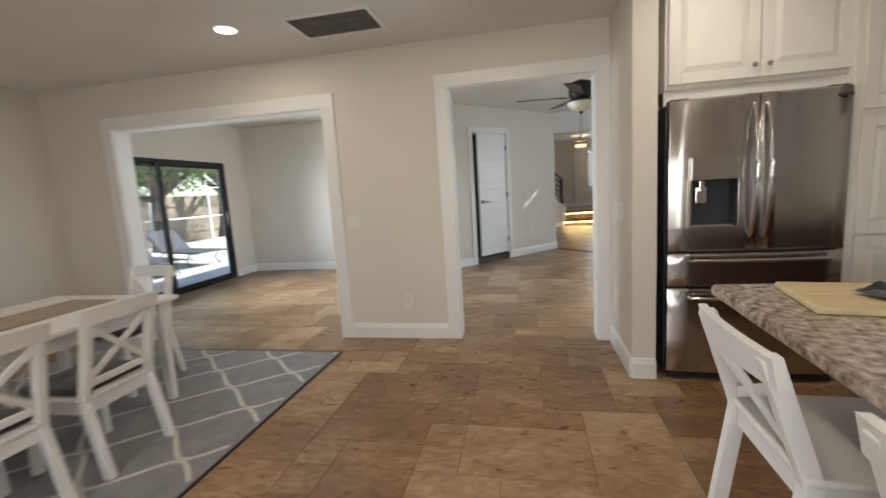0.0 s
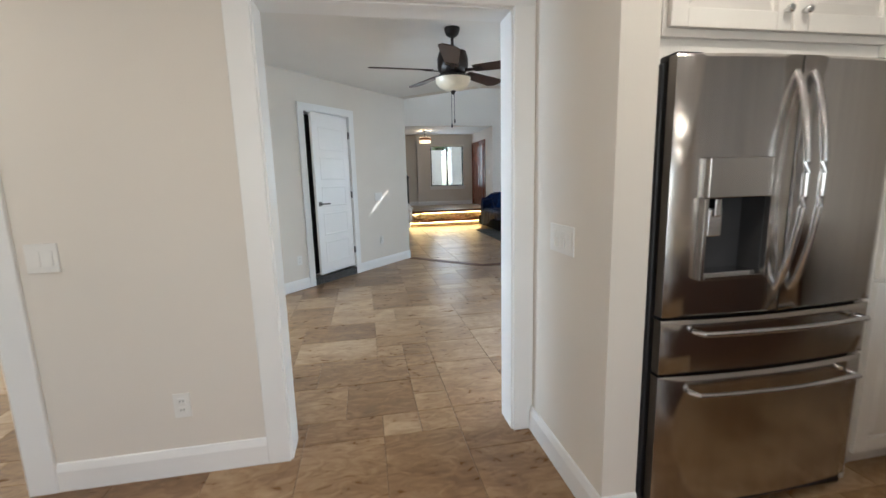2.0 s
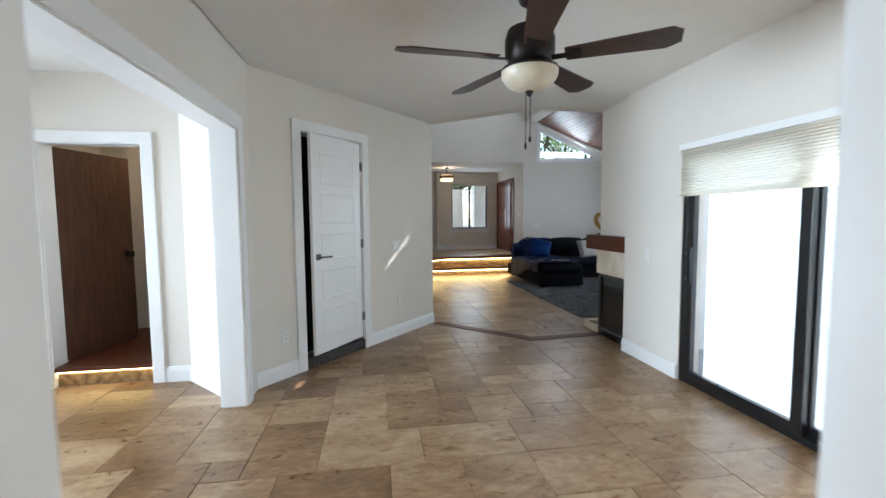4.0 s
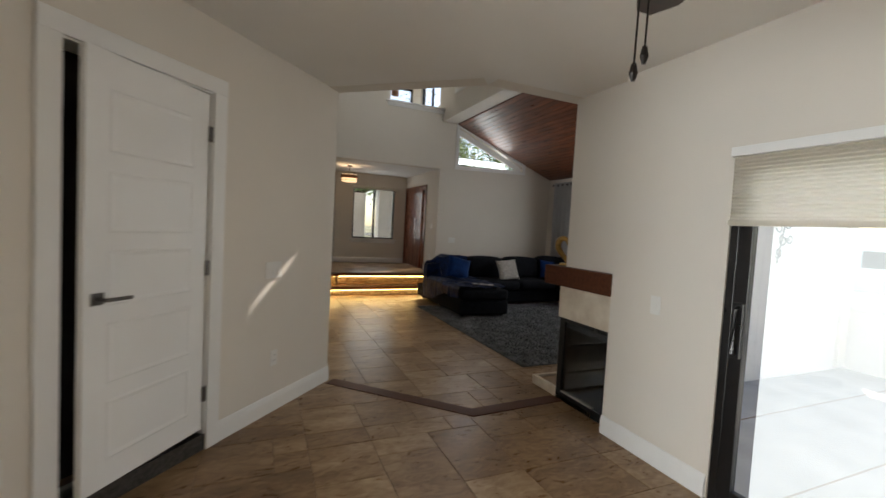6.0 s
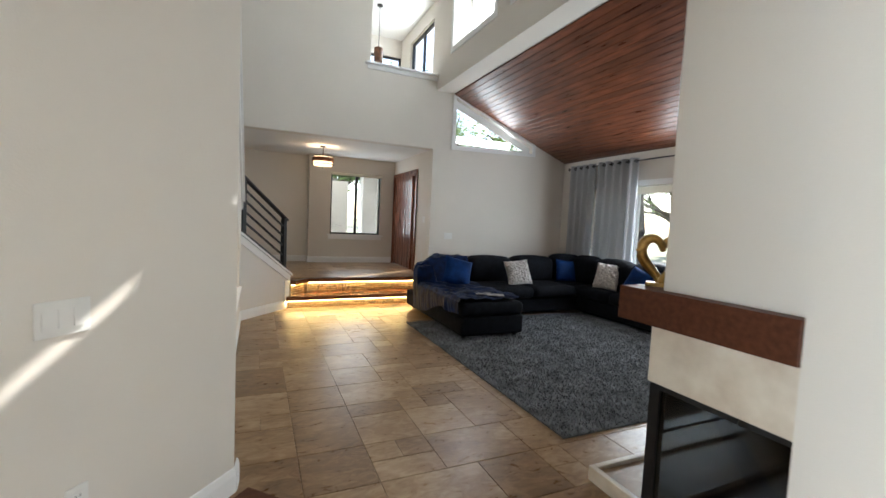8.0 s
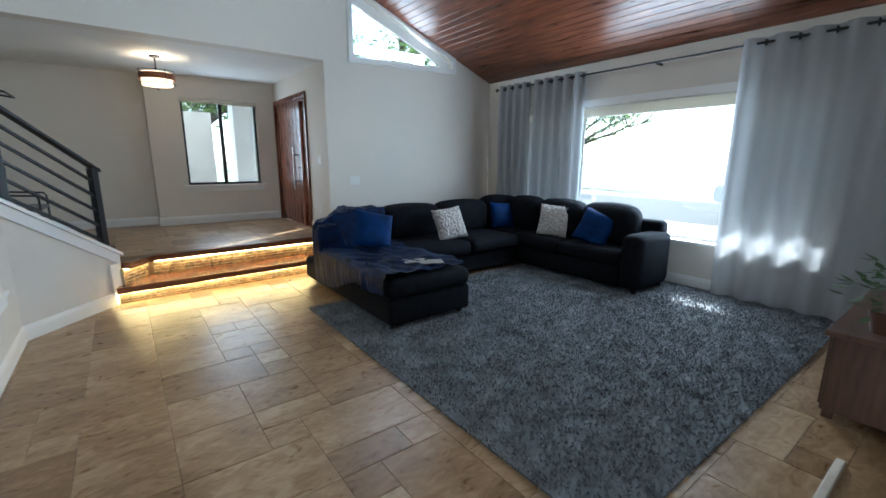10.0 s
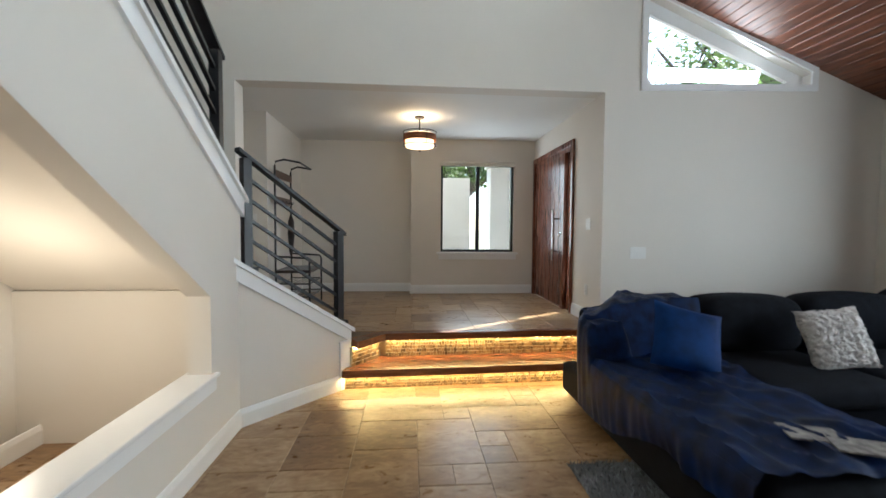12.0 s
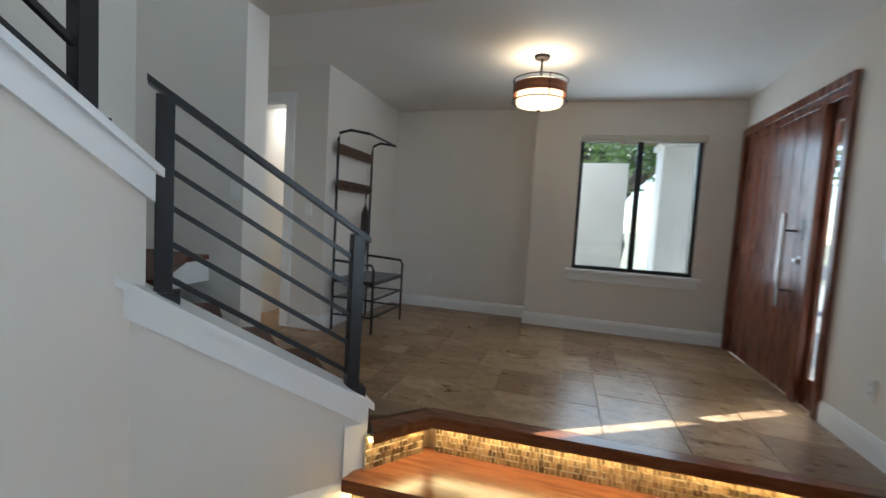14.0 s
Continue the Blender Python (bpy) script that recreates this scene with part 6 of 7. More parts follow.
for fx, fy in ((3.29, 10.58), (4.05, 10.58), (3.32, 12.45), (5.97, 9.82), (6.54, 9.82), (6.54, 12.5), (5.0, 11.9)):
    part("foot", add_lathe(bmesh.new(), [(0.025, 0.0), (0.035, 0.055)], 10, Matrix.Translation((fx, fy, 0))), BLACK, sofa)

# navy throw spread over chaise, arm and back
sstep = lambda a, b, t: (lambda q: q * q * (3 - 2 * q))(min(1, max(0, (t - a) / (b - a))))


def throw_top(x, y):
    seat = 0.492
    arm = 0.72 * (1 - sstep(3.42, 3.66, x)) * sstep(11.80, 12.0, y)
    back = sstep(11.95, 12.12, y) * (0.75 + 0.125 * sstep(3.26, 3.50, x))
    return max(seat, arm, back)


throw = thing("throw_blanket", "rumpled navy velvet throw draped over the chaise end", "blanket")
bm = bmesh.new()
NU, NV = 60, 110
gridv = []
for j in range(NV + 1):
    y = 10.52 + 2.06 * j / NV
    row = []
    for i in range(NU + 1):
        u = i / NU
        if u < 0.32:
            q = u / 0.32
            top = throw_top(3.20, y)
            low = 0.10 + 0.22 * sstep(11.9, 11.0, y) + 0.03 * noise.noise(Vector((0, y * 3, 1)))
            fold = (0.022 * noise.noise(Vector((y * 7, q * 0.8, 3))) + 0.012 * noise.noise(Vector((y * 17, q, 9)))) * (1.1 - q)
            p = Vector((3.185 - 0.02 * math.sin(math.pi * q) + fold, y, low + (top - low) * math.sin(q * math.pi / 2)))
        else:
            q = (u - 0.32) / 0.68
            xe = 4.07 + 0.08 * noise.noise(Vector((y * 1.7, 4, 0))) - 0.25 * sstep(12.2, 12.7, y)
            x = 3.19 + (xe - 3.19) * q
            w = noise.noise(Vector((x * 9 + y * 4, y * 2.5 - x * 3, 2))) + 0.5 * noise.noise(Vector((x * 17 - y * 8, y * 6, 5)))
            rg = 1 - 2.2 * abs(noise.noise(Vector((x * 5 + y * 3.1, y * 1.6 - x * 2.2, 8)))) + 0.4 * noise.noise(Vector((x * 13 - y * 9, y * 5, 3)))
            p = Vector((x, y, throw_top(x, y) + 0.010 + 0.012 * w + 0.034 * max(0, rg)))
            if y > 12.48:
                p.z -= (y - 12.48) * 3.0
        p.x += 0.20 * sstep(12.12, 12.55, y) * (1 - sstep(3.3, 3.9, p.x))
        row.append(bm.verts.new(p))
    gridv.append(row)
for a, b in zip(gridv, gridv[1:]):
    for k in range(NU):
        bm.faces.new((a[k], a[k + 1], b[k + 1], b[k]))
part("cloth", bm, NAVY, throw, smooth=True)


def cushion(m, size, mat, label, furry=False):
    """A square scatter cushion: pinched corners, soft belly; x across, z up, facing -y."""
    ob = thing("scatter_cushion", label, "cushion", m, group="cushions on the sofa")
    bm = bmesh.new()
    n = 40 if furry else 18
    sides = []
    for s in (-1, 1):
        g = []
        for j in range(n + 1):
            row = []
            for i in range(n + 1):
                u, v = 2 * i / n - 1, 2 * j / n - 1
                t = (max(0, 1 - u ** 4) * max(0, 1 - v ** 4)) ** 0.55
                pin = 1 - 0.07 * (1 - abs(u) ** 2) * abs(v) ** 3 - 0.07 * (1 - abs(v) ** 2) * abs(u) ** 3
                p = Vector((u * size / 2 * (1 - 0.06 * (1 - u * u) * 0) * pin, s * t * size * 0.17, v * size / 2 * pin + size / 2))
                if furry:
                    p += Vector((0, s, 0)) * (0.022 * noise.noise(p * 38) + 0.012 * noise.noise(p * 90))
                    if abs(u) > 0.97 or abs(v) > 0.97:
                        p += Vector((u, 0, v)) * 0.018 * noise.noise(p * 70)
                row.append(bm.verts.new(p))
            g.append(row)
        for a, b in zip(g, g[1:]):
            for k in range(n):
                bm.faces.new((a[k], a[k + 1], b[k + 1], b[k]))
        sides.append(g)
    bmesh.ops.remove_doubles(bm, verts=bm.verts[:], dist=0.002)
    part("cover", bm, mat, ob, smooth=not furry)
    return ob


cushion(pose(3.66, 11.62, 0.515, -30, 14, -12), 0.45, VELVET, "royal blue velvet cushion leaning on the navy throw")
cushion(pose(4.90, 11.72, 0.475, -24, -6, -6), 0.43, FLUFF, "fluffy white cushion leaning on the sofa back", True)
cushion(pose(6.05, 11.98, 0.475, -16, 4, -14), 0.40, VELVET, "royal blue cushion in the sofa corner")
cushion(pose(6.10, 11.12, 0.475, -18, 0, -78), 0.44, FLUFF, "fluffy pale cushion on the sofa's long side", True)
cushion(pose(6.05, 10.52, 0.475, -24, 16, -80), 0.44, VELVET, "blue cushion leaning beside the sofa arm")
PAPER = material("glossy_magazine", (0.34, 0.32, 0.29), 0.3, noise_scale=26, amount=0.5, bump=0, second=(0.08, 0.07, 0.07))
for k, (mx_, my_, rz) in enumerate(((3.68, 10.80, -20), (3.78, 10.67, -26))):
    mg = thing("magazine", "glossy magazine lying on the navy throw", "magazine", pose(mx_, my_, 0.525 + 0.004 * k, 0, 0, rz), group="magazines on the chaise")
    part("pages", boxes((-0.11, 0.11, -0.075, 0.075, 0, 0.008), bevel=0.001), PAPER, mg)

# ---- shag rug: base and thick tufts ----
SHAG = material("grey_blue_shag", (0.23, 0.245, 0.26), 0.95, noise_scale=5, amount=0.2, bump=0, per_object=0.55, second=(0.12, 0.128, 0.14))
shag = thing("shag_rug", "thick grey-blue shag rug on the tile floor", "rug")
part("backing", boxes((2.87, 6.78, 8.17, 11.52, 0.001, 0.012)), SHAG, shag)
rng = np.random.default_rng(5)
NT = 60000
bx, by = rng.uniform(2.86, 6.79, NT), rng.uniform(8.16, 11.53, NT)
ang, lean = rng.uniform(0, math.tau, NT), rng.uniform(0.004, 0.03, NT)
hh = rng.uniform(0.02, 0.04, NT)
wx, wy = np.cos(ang) * 0.006, np.sin(ang) * 0.006
la = rng.uniform(0, math.tau, NT)
V = np.empty((NT, 3, 3))
V[:, 0] = np.stack([bx - wx, by - wy, np.full(NT, 0.010)], 1)
V[:, 1] = np.stack([bx + wx, by + wy, np.full(NT, 0.010)], 1)
V[:, 2] = np.stack([bx + lean * np.cos(la), by + lean * np.sin(la), hh], 1)
me = bpy.data.meshes.new("tufts")
me.from_pydata(V.reshape(-1, 3).tolist(), [], np.arange(NT * 3).reshape(-1, 3).tolist())
me.materials.append(SHAG)
tf = new("tufts", me)
tf.parent = shag
tf["kind"] = "stuff"

# ---- curtains ----
CURTAIN = translucent("silver_grey_curtain", (0.47, 0.48, 0.50), 0.8, (0.48, 0.49, 0.50))
rod = thing("curtain_rod", "long black curtain rod above the picture window", "curtain rod")
part("rod", tube([(6.70, 7.52, 2.625), (6.70, 12.85, 2.625)], 0.012, 10), BLACK, rod)
for y in (7.50, 12.87):
    part("finial", add_lathe(bmesh.new(), [(0.004, -0.03), (0.022, 0.0), (0.004, 0.03)], 12, Matrix.Translation((6.70, y, 2.625))), BLACK, rod)
for y in (7.60, 10.2, 12.78):
    part("bracket", boxes((6.70, 6.84, y - 0.01, y + 0.01, 2.60, 2.625)), BLACK, rod)


def curtain(y0, y1, waves, label):
    ob = thing("curtain", label, "curtain", group="grommet curtains")
    bm = bmesh.new()
    n, rows = waves * 12, 14
    g = []
    for j in range(rows + 1):
        z = 2.68 - 2.655 * j / rows
        row = []
        for i in range(n + 1):
            t = i / n
            a = 0.045 + 0.018 * (j / rows) * noise.noise(Vector((t * waves, j * 0.3, y0)))
            y = y0 + (y1 - y0) * t + 0.02 * (j / rows) * noise.noise(Vector((t * waves * 1.3, j * 0.2, y0 + 7)))
            row.append(bm.verts.new((6.70 + a * math.sin(t * waves * math.tau), y, z)))
        g.append(row)
    for a, b in zip(g, g[1:]):
        for k in range(n):
            bm.faces.new((a[k], a[k + 1], b[k + 1], b[k]))
    part("cloth", bm, CURTAIN, ob, smooth=True)
    for k in range(waves * 2):
        y = y0 + (y1 - y0) * (k + 0.5) / (waves * 2) * 1.0
        part("grommet", add_tube(bmesh.new(), [(6.70 + 0.028 * math.cos(q * math.tau / 14), y, 2.625 + 0.028 * math.sin(q * math.tau / 14)) for q in range(15)], 0.006, 6, False), BLACK, ob, "black metal grommet")


curtain(7.75, 9.32, 6, "silver grey grommet curtain hanging to the floor")
curtain(11.15, 12.06, 5, "silver grey grommet curtain behind the sofa")
curtain(12.14, 12.80, 4, "silver grey grommet curtain in the room corner")

# ---- media stand and plant by the hearth ----
stand = thing("media_stand", "dark wood low media stand by the hearth", "cabinet")
part("body", boxes((4.62, 5.9, 7.47, 7.93, 0.06, 0.52), bevel=0.005), ISLAND, stand)
part("top", boxes((4.58, 5.94, 7.45, 7.96, 0.52, 0.55), bevel=0.005), ISLAND, stand)
for lx in (4.66, 5.82):
    for ly in (7.50, 7.87):
        part("leg", boxes((lx, lx + 0.05, ly, ly + 0.05, 0.0, 0.06)), ISLAND, stand)
for k in range(2):
    part("door", boxes((4.65 + k * 0.61, 5.25 + k * 0.61, 7.93, 7.945, 0.08, 0.50), bevel=0.004), ISLAND, stand)
LEAF = material("green_leaf", (0.06, 0.12, 0.03), 0.5, noise_scale=9, amount=0.3, bump=0.05, per_object=0.35)
plant = thing("potted_plant", "green trailing potted plant on the dark stand", "plant", pose(4.78, 7.75, 0.551))
part("pot", lathe([(0.06, 0), (0.085, 0.12), (0.09, 0.13), (0.075, 0.13)], 20), ISLAND, plant, smooth=True)
bm = bmesh.new()
pr_ = random.Random(11)
for k in range(90):
    a, e, r = pr_.uniform(0, math.tau), pr_.uniform(-0.3, 1.3), pr_.uniform(0.08, 0.26)
    c = Vector((r * math.cos(a) * math.cos(e), r * math.sin(a) * math.cos(e), 0.17 + r * math.sin(e)))
    d = Vector((math.cos(a), math.sin(a), pr_.uniform(-0.6, 0.5))).normalized()
    s = d.cross(Vector((0, 0, 1))).normalized() * 0.022
    vs = [bm.verts.new(c - d * 0.04), bm.verts.new(c + s), bm.verts.new(c + d * 0.055), bm.verts.new(c - s)]
    bm.faces.new(vs)
part("leaves", bm, LEAF, plant)
bpy.data.objects["leaves"]["kind"] = "stuff"
gate = thing("gate_latch", "small black baby-gate latch on the wall edge", "latch", pose(0.80, 8.45, 0.86))
part("plate", boxes((-0.085, -0.07, -0.02, 0.02, -0.05, 0.05), bevel=0.003), BLACK, gate)
part("catch", boxes((-0.07, -0.01, -0.015, 0.015, -0.01, 0.03), bevel=0.004), BLACK, gate)

# ---- outside ----
GRASS = material("dry_lawn", (0.30, 0.29, 0.17), 0.95, noise_scale=3, amount=0.35, bump=0.4, bump_scale=60)
PAVE = material("pale_concrete_paving", (0.44, 0.42, 0.39), 0.85, noise_scale=2.5, amount=0.12, bump=0.15, bump_scale=50)
BARK = material("grey_oak_bark", (0.13, 0.105, 0.085), 0.95, noise_scale=12, amount=0.35, bump=0.6, bump_scale=30)
OAKLEAF = material("oak_leaf", (0.075, 0.125, 0.045), 0.55, noise_scale=3, amount=0.3, bump=0, per_object=0.45)
# thin leaves let sunlight through
ln_, ll_ = OAKLEAF.node_tree.nodes, OAKLEAF.node_tree.links
lt_, lm_ = ln_.new("ShaderNodeBsdfTranslucent"), ln_.new("ShaderNodeMixShader")
lt_.inputs["Color"].default_value = (0.22, 0.34, 0.09, 1)
lm_.inputs[0].default_value = 0.5
ll_.new(ln_["Principled BSDF"].outputs[0], lm_.inputs[1])
ll_.new(lt_.outputs[0], lm_.inputs[2])
ll_.new(lm_.outputs[0], ln_["Material Output"].inputs["Surface"])
ASPHALT = material("grey_asphalt", (0.055, 0.055, 0.056), 0.9, noise_scale=6, amount=0.2, bump=0.3, bump_scale=90)
tagged(part("ground", boxes((-400, 400, -400, 400, -0.35, -0.16)), GRASS), "dry green lawn round the house", "ground", kind="structure")
tagged(part("pavement_patio", boxes((2.85, 7.05, -1.0, 7.26, -0.2, -0.03)), PAVE), "pale stamped concrete courtyard floor", "pavement", kind="structure")
tagged(part("pavement_back", boxes((-12.0, -4.88, -2.0, 17.0, -0.2, -0.04)), PAVE), "pale paved back yard terrace", "pavement", kind="structure")
tagged(part("pavement_front", boxes((4.0, 7.6, 13.4, 19.0, -0.2, 0.40)), PAVE), "pale raised front entry paving", "pavement", kind="structure")
tagged(part("road", boxes((13.5, 20.5, -60, 80, -0.2, -0.14)), ASPHALT), "grey asphalt street in front of the house", "road", kind="structure")
tagged(part("pavement_drive", boxes((7.3, 13.5, -6, 30, -0.2, -0.13)), PAVE), "pale concrete driveway", "pavement", kind="structure")
wall("wall_court_low", (7.05, 7.26), (7.05, -1.0), 0.2, -0.2, 0.72, "low white stucco courtyard wall", mat=PLASTER)
part("wall_court_cap", boxes((7.00, 7.30, -1.0, 7.26, 0.72, 0.77), bevel=0.006), PLASTER)
tagged(bpy.data.objects["wall_court_cap"], "white cap on the low courtyard wall", "wall", kind="structure")
tagged(part("wall_court_south", boxes((2.82, 7.2, -1.2, -1.0, -0.2, 2.9)), PLASTER), "white stucco courtyard wall", "wall", kind="structure")
part("wall_court_stucco", boxes((4.06, 7.05, 7.235, 7.258, -0.2, 3.6), (2.815, 4.06, 6.70, 6.74, -0.2, 3.6)), PLASTER)
tagged(bpy.data.objects["wall_court_stucco"], "white stucco face of the house", "wall", kind="structure")
for k in range(9):
    tagged(part("paving_joint", boxes((2.85, 7.02, 0.2 + k * 0.8, 0.212 + k * 0.8, -0.031, -0.0285)), GROUT, bpy.data.objects["pavement_patio"]))
iron = thing("iron_wall_art", "grey wrought iron scroll hanging on the stucco wall", "wall art", pose(5.55, 7.22, 1.45))
for k, (cx, cz, r) in enumerate(((-0.10, 0.22, 0.09), (0.06, 0.28, 0.10), (-0.02, 0.08, 0.07), (0.10, 0.10, 0.06), (-0.09, -0.06, 0.06))):
    pts = [(cx + r * (1 - q / 26) * math.cos(q * 0.42 + k), -0.005, cz + r * (1 - q / 26) * math.sin(q * 0.42 + k)) for q in range(20)]
    part("scroll", tube(pts, 0.008, 6), GREYSIDE, iron)
part("stem", tube([(0.02, -0.004, 0.38), (-0.04, -0.004, 0.1), (-0.10, -0.004, -0.18)], 0.009, 6), GREYSIDE, iron)

# pickup truck on the drive
CARWHITE = material("white_car_paint", (0.80, 0.80, 0.80), 0.2, noise_scale=2, amount=0.02, bump=0, coat=0.6)
TYRE = material("black_tyre", (0.02, 0.02, 0.02), 0.8, noise_scale=20, amount=0.2, bump=0.1)
truck = thing("pickup_truck", "white pickup truck parked on the driveway", "truck", pose(16.4, 10.0, -0.13, 0, 0, 96))
body = [(-2.7, 0.45), (2.6, 0.45), (2.7, 0.62), (2.65, 0.95), (1.35, 1.08), (0.75, 1.72), (-0.55, 1.74), (-0.75, 1.10), (-2.7, 1.08)]
bm = slab(body, "y", -0.93, 0.93)
bmesh.ops.bevel(bm, geom=bm.edges[:], offset=0.05, segments=2, affect="EDGES")
part("body", bm, CARWHITE, truck, smooth=True)
CARGLASS = glassy("car_glass", (0.1, 0.12, 0.13))
for s in (-1, 1):
    part("side_window", boxes((-0.45, 0.62, s * 0.905 - 0.03, s * 0.905 + 0.03, 1.14, 1.60), bevel=0.01), CARGLASS, truck)
    for wx_ in (-1.75, 1.75):
        w_ = part("wheel", add_lathe(bmesh.new(), [(0.05, -0.12), (0.34, -0.12), (0.38, -0.08), (0.38, 0.08), (0.34, 0.12), (0.05, 0.12)], 24, Matrix.Translation((wx_, s * 0.84, 0.38)) @ Matrix.Rotation(radians(90), 4, "X")), TYRE, truck, smooth=True)
        part("rim", add_lathe(bmesh.new(), [(0.02, -0.135), (0.22, -0.125), (0.22, 0.125), (0.02, 0.135)], 18, Matrix.Translation((wx_, s * 0.84, 0.38)) @ Matrix.Rotation(radians(90), 4, "X")), CHROME, w_)
    part("tail_light", boxes((-2.73, -2.68, s * 0.80 - 0.06, s * 0.80 + 0.06, 0.80, 1.02), bevel=0.01), material("red_lens", (0.35, 0.02, 0.02), 0.2, bump=0), truck, "red tail light")
part("bumper", boxes((-2.80, -2.66, -0.88, 0.88, 0.42, 0.60), bevel=0.02), CHROME, truck)


def tree(name, x, y, height, spread, seed, leaves, label, base=-0.2):
    """A live oak: tapering trunk, forking limbs and a crown of many small leaf clumps with gaps."""
    r = random.Random(seed)
    ob = thing(name, label, "tree", pose(x, y, base))
    bm = bmesh.new()
    tips = []
    add_tube(bm, [(0, 0, 0), (0.1, 0.05, height * 0.18), (0.0, 0.15, height * 0.36)], 0.3, 8, True, [height * 0.045, height * 0.036, height * 0.03])
    for k in range(9):
        a = math.tau * k / 9 + r.uniform(-0.3, 0.3)
        ln = spread * r.uniform(0.7, 1.1)
        p = Vector((0, 0.12, height * r.uniform(0.28, 0.38)))
        pts, rad = [p.copy()], [height * 0.018]
        d = Vector((math.cos(a), math.sin(a), r.uniform(0.35, 1.0))).normalized()
        for q in range(6):
            d = (d + Vector((r.uniform(-.3, .3), r.uniform(-.3, .3), r.uniform(-.22, .2)))).normalized()
            p = p + d * ln / 6
            pts.append(p.copy())
            rad.append(height * 0.018 * (1 - (q + 1) / 7))
            if q > 0:
                for z in range(2):
                    e = (d + Vector((r.uniform(-1, 1), r.uniform(-1, 1), r.uniform(-.3, .8)))).normalized()
                    t = p + e * ln * r.uniform(0.18, 0.34)
                    mid = (p + t) / 2 + Vector((0, 0, 0.05 * ln * r.uniform(-1, 1)))
                    add_tube(bm, [p, mid, t], 0.02, 5, True, [height * 0.009, height * 0.006, height * 0.003])
                    tips += [t, mid]
        add_tube(bm, pts, 0.1, 7, True, rad)
        tips.append(p)
    part("trunk", bm, BARK, ob, smooth=True)
    verts, faces = [], []
    for k in range(leaves):
        c = r.choice(tips) + Vector((r.gauss(0, 1), r.gauss(0, 1), r.gauss(0, 0.7))) * spread * 0.09
        u = Vector((r.uniform(-1, 1), r.uniform(-1, 1), r.uniform(-1, 1))).normalized()
        w = u.orthogonal().normalized()
        s = r.uniform(0.05, 0.12) * (height / 8)
        i = len(verts)
        verts += [c - u * s, c + w * s * 0.45, c + u * s, c - w * s * 0.45]
        faces.append((i, i + 1, i + 2, i + 3))
    me = bpy.data.meshes.new("crown")
    me.from_pydata(verts, [], faces)
    me.materials.append(OAKLEAF)
    cr_ = new("crown", me)
    cr_.parent = ob
    cr_["kind"] = "stuff"
    return ob


tree("oak_tree", 10.6, 22.6, 8.8, 5.2, 3, 9000, "spreading live oak with bare limbs and small leaves")
tree("oak_tree", 3.4, 22.5, 7.5, 4.0, 8, 14000, "live oak in the front garden behind the house")
tree("oak_tree", -10.6, 10.4, 6.0, 4.0, 12, 20000, "leafy tree in the back yard")
tree("oak_tree", -12.2, 15.2, 6.5, 4.4, 15, 20000, "leafy tree by the back fence")
tree("oak_tree", 27.0, 26.0, 8.0, 5.0, 21, 8000, "street tree across the road")
# this oak is added for its crown's shade, trunk kept out of sight
tree("oak_tree", 12.8, 16.6, 9.0, 5.2, 31, 26000, "live oak added to shade the picture window")
FENCE = material("weathered_fence_wood", (0.30, 0.25, 0.20), 0.9, noise_scale=4, amount=0.25, bump=0.2, stretch=(6, 6, 1))
fen = thing("fence", "weathered board fence along the back yard", "fence")
for k in range(100):
    part("board", boxes((-13.6, -13.57, -3.0 + k * 0.25, -2.77 + k * 0.25, -0.2, 1.7)), FENCE, fen)
part("rail", boxes((-13.57, -13.52, -3.0, 22.0, 1.3, 1.4), (-13.57, -13.52, -3.0, 22.0, 0.2, 0.3)), FENCE, fen)
SLING = material("dark_sling_fabric", (0.04, 0.045, 0.05), 0.7, noise_scale=30, amount=0.2, bump=0.1)


def lounger(m):
    ob = thing("sun_lounger", "dark sling sun lounger on the terrace", "sun lounger", m, group="loungers on the terrace")
    part("bed", boxes((-0.32, 0.32, -0.95, 0.35, 0.30, 0.325), bevel=0.004), SLING, ob)
    bm = boxes((-0.32, 0.32, 0.0, 0.75, -0.012, 0.012), bevel=0.004, m=Matrix.Translation((0, 0.35, 0.312)) @ Matrix.Rotation(radians(38), 4, "X"))
    part("backrest", bm, SLING, ob)
    for sx in (-0.33, 0.33):
        part("side_frame", tube([(sx, -0.98, 0.30), (sx, 0.35, 0.31), (sx, 0.95, 0.78)], 0.016, 8), BLACK, ob)
        part("leg", tube([(sx, -0.7, 0.30), (sx, -0.55, 0.12), (sx, -0.7, 0.0)], 0.014, 8), BLACK, ob)
        part("leg", tube([(sx, 0.3, 0.30), (sx, 0.45, 0.12), (sx, 0.3, 0.0)], 0.014, 8), BLACK, ob)


lounger(pose(-7.2, 6.6, -0.04, 0, 0, 70))
lounger(pose(-7.4, 7.9, -0.04, 0, 0, 74))
cage = thing("screen_enclosure", "white aluminium screen enclosure frame over the terrace", "enclosure")
for y in (1.0, 3.5, 6.0, 8.5, 11.0, 13.5, 16.0):
    part("upright", boxes((-11.4, -11.34, y - 0.03, y + 0.03, -0.05, 2.7)), TRIM, cage)
for z in (0.85, 1.9, 2.66):
    part("crossbar", boxes((-11.4, -11.36, 1.0, 16.0, z, z + 0.04)), TRIM, cage)
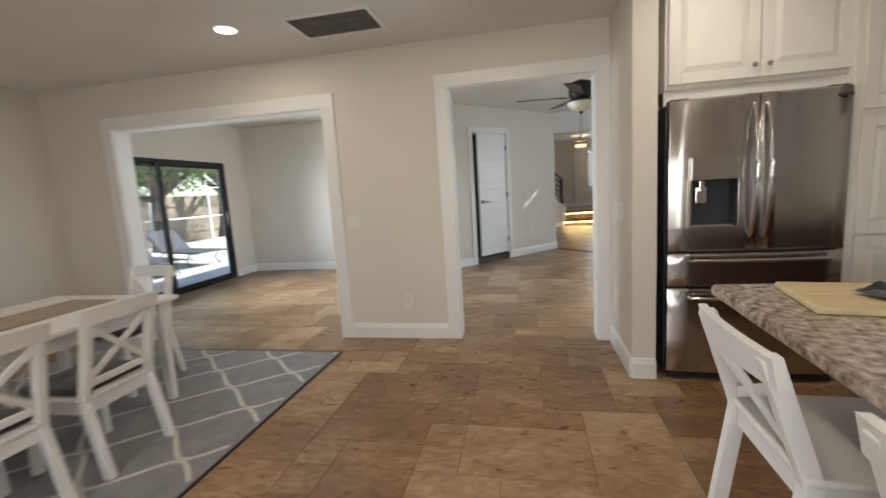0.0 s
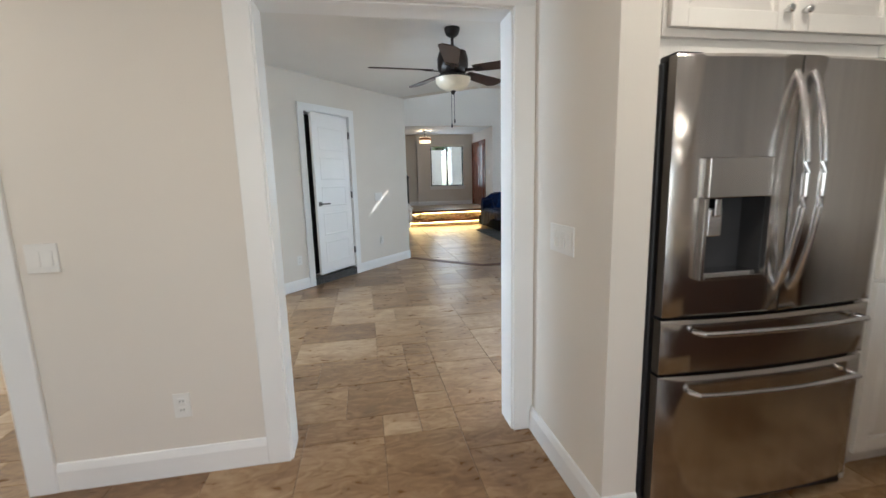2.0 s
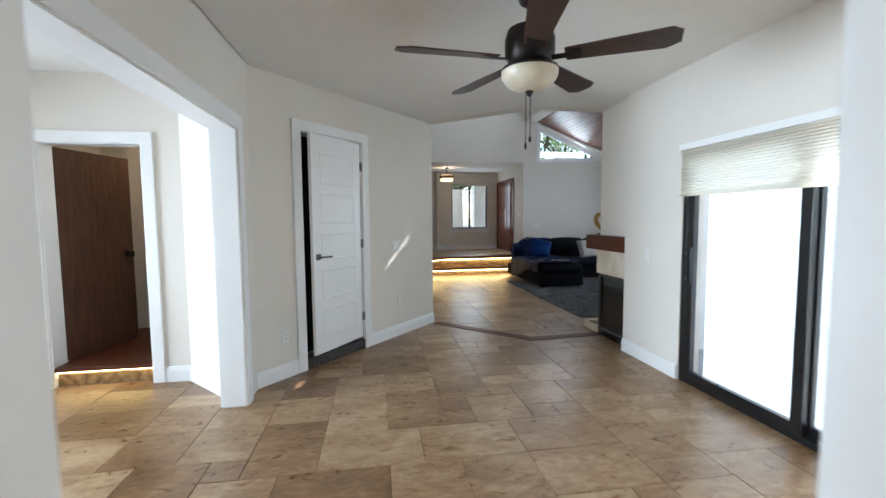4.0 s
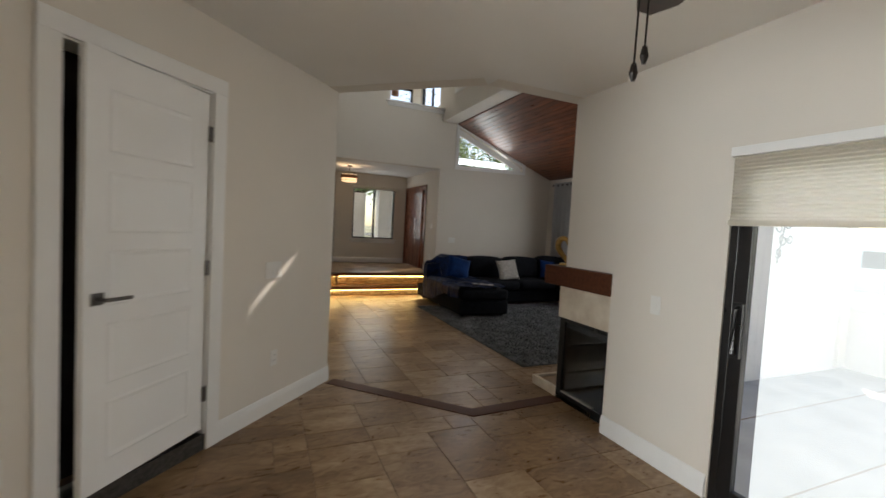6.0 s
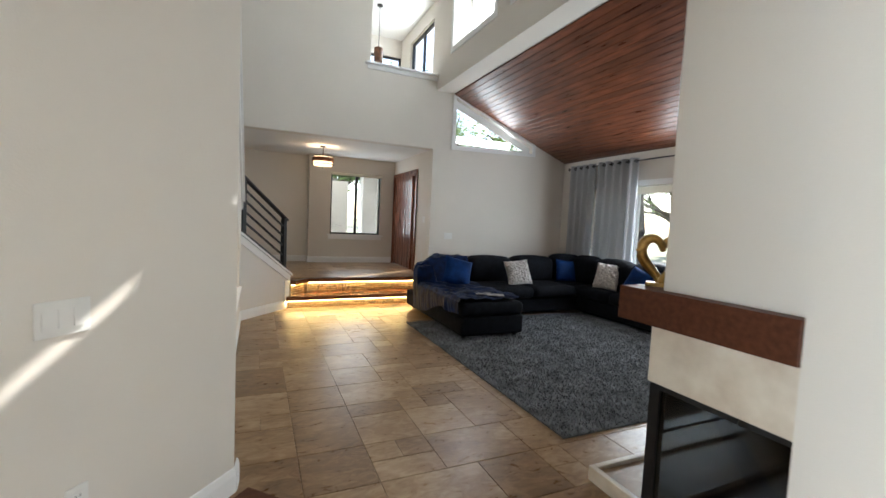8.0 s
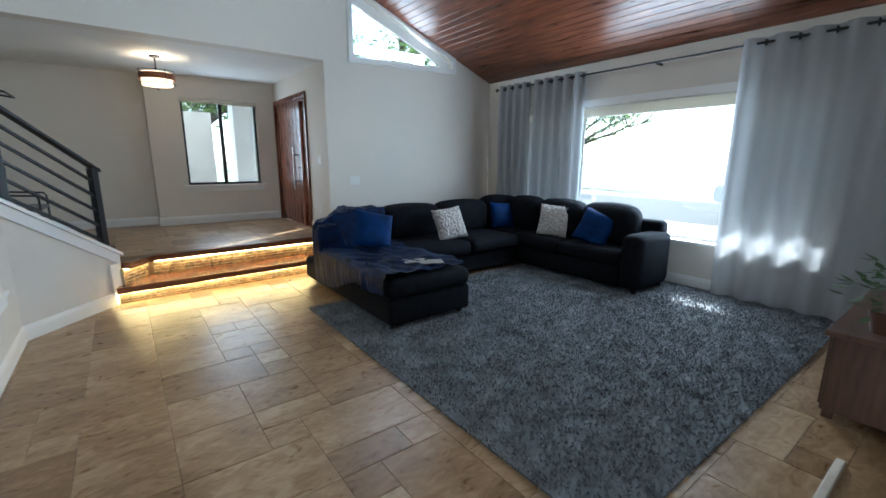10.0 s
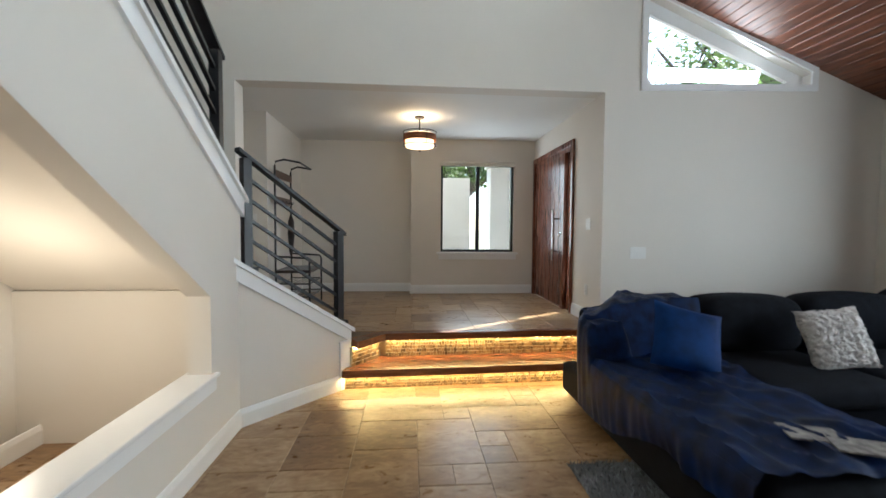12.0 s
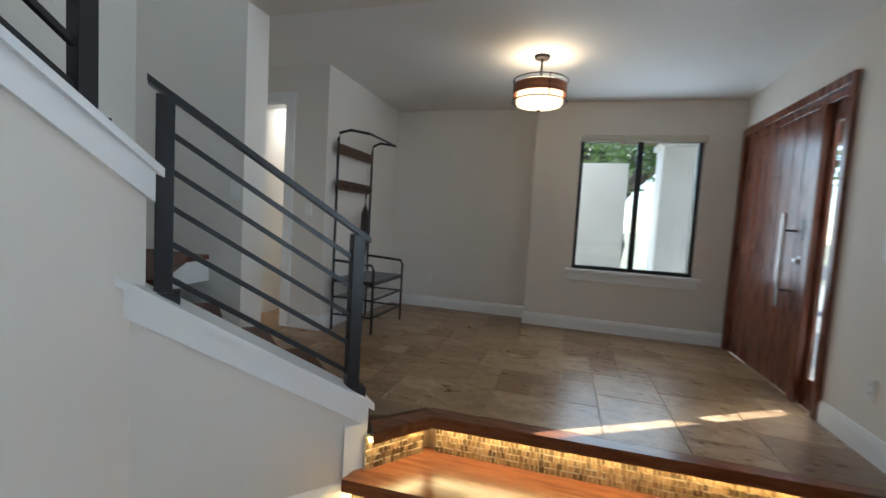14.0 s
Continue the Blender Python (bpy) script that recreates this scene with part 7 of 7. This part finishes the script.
# entry court outside the foyer window and door
tagged(part("wall_entry_side", boxes((0.6, 3.02, 16.9, 17.1, -0.2, 2.36)), PLASTER), "white stucco garden wall by the entry", "wall", kind="structure")
col = thing("entry_column", "square white stucco porch column", "column")
part("shaft", boxes((3.38, 3.78, 16.75, 17.15, -0.2, 2.55), bevel=0.01), PLASTER, col)
part("cap", boxes((3.34, 3.82, 16.71, 17.19, 2.55, 2.62), bevel=0.01), PLASTER, col)
tagged(part("porch_roof", boxes((3.2, 5.3, 15.98, 17.0, 2.92, 3.06)), OAK), "porch roof over the entry court", "roof", kind="structure")
tagged(part("porch_beam", boxes((2.9, 7.0, 16.75, 17.0, 2.62, 2.9)), OAK), "red-brown porch roof beam", "beam", kind="structure")

# ---- floor tiles: travertine in a mixed-size pattern ----
U = 0.2032
TOP, CH, G = 0.0, 0.002, 0.0014
tile_meshes = {}


def tile_mesh(w, h, th=0.012):
    key = (round(w, 3), round(h, 3))
    if key not in tile_meshes:
        x, y = w / 2 - G, h / 2 - G
        v = [(-x, -y, -th), (x, -y, -th), (x, y, -th), (-x, y, -th), (-x, -y, -CH), (x, -y, -CH), (x, y, -CH), (-x, y, -CH),
             (-x + CH, -y + CH, 0), (x - CH, -y + CH, 0), (x - CH, y - CH, 0), (-x + CH, y - CH, 0)]
        f = [(8, 9, 10, 11)]
        for k in range(4):
            j = (k + 1) % 4
            f += [(k, j, 4 + j, 4 + k), (4 + k, 4 + j, 8 + j, 8 + k)]
        me = bpy.data.meshes.new("tile")
        me.from_pydata(v, [], f)
        me.materials.append(TILE)
        tile_meshes[key] = me
    return tile_meshes[key]


def pack(nx, ny, breaks, seed):
    """Fills a grid of cells with blocks of mixed sizes; breaks are rows that no block crosses."""
    r = random.Random(seed)
    used = np.zeros((nx, ny), bool)
    out = []
    for j in range(ny):
        for i in range(nx):
            if used[i, j]:
                continue
            opts = [(3, 2), (2, 2), (2, 3), (2, 2), (3, 2), (2, 1), (2, 2), (1, 1), (2, 1), (1, 2), (1, 1)]
            head = opts[:8]
            r.shuffle(head)
            for a, b in head + opts[8:]:
                if i + a > nx or j + b > ny or used[i:i + a, j:j + b].any():
                    continue
                if any(j < q < j + b for q in breaks):
                    continue
                used[i:i + a, j:j + b] = True
                out.append((i, j, a, b))
                break
    return out


def lay(parent, x0, y0, nx, ny, breaks, rects, z, near, seed):
    """Lays tiles clipped to rectangles; those in the near stretch are single objects, the rest one mesh."""
    verts, faces, count = [], [], 0
    for i, j, a, b in pack(nx, ny, breaks, seed):
        for rx0, rx1, ry0, ry1 in rects:
            p, q = max(rx0, x0 + i * U), min(rx1, x0 + (i + a) * U)
            s, t = max(ry0, y0 + j * U), min(ry1, y0 + (j + b) * U)
            if q - p < 0.02 or t - s < 0.02:
                continue
            me = tile_mesh(q - p, t - s)
            cx, cy = (p + q) / 2, (s + t) / 2
            dz = z + 0.0012 * noise.noise(Vector((cx * 3, cy * 3, 1)))
            if near(cx, cy) and count < 300:
                count += 1
                ob = new("tile", me)
                ob.parent = parent
                ob.location = (cx, cy, dz)
            else:
                k = len(verts)
                verts += [(v.co.x + cx, v.co.y + cy, v.co.z + dz) for v in me.vertices]
                faces += [tuple(k + c for c in f.vertices) for f in me.polygons]
    me = bpy.data.meshes.new("far_tiles")
    me.from_pydata(verts, [], faces)
    me.materials.append(TILE)
    ob = new("far_tiles", me)
    ob.parent = parent
    ob["kind"] = "stuff"


def near_path(x, y):
    return (-1.5 < x < 0.85 and 0.9 < y < 3.5) or (-0.8 < x < 2.0 and 3.5 <= y < 7.4) or (0.7 < x < 2.9 and 7.4 <= y < 12.8)


Y0 = 3.4544 - 32 * U
lay(grout, -4.94, Y0, 59, 82, (32, 51), [(-4.8, 4.1, -3.2, Y0 + 32 * U), (-4.8, 2.70, Y0 + 32 * U, Y0 + 51 * U), (-0.6, 6.84, Y0 + 51 * U, 13.19)], 0.0, near_path, 3)
lay(foyer_bed, -1.5, 13.175, 27, 14, (), [(-1.5, 0.41, 13.40, 15.8), (0.41, 1.93, 13.175, 15.8), (1.93, 3.83, 13.19, 15.54)], FZ + 0.001, lambda x, y: x > 0.3, 7)
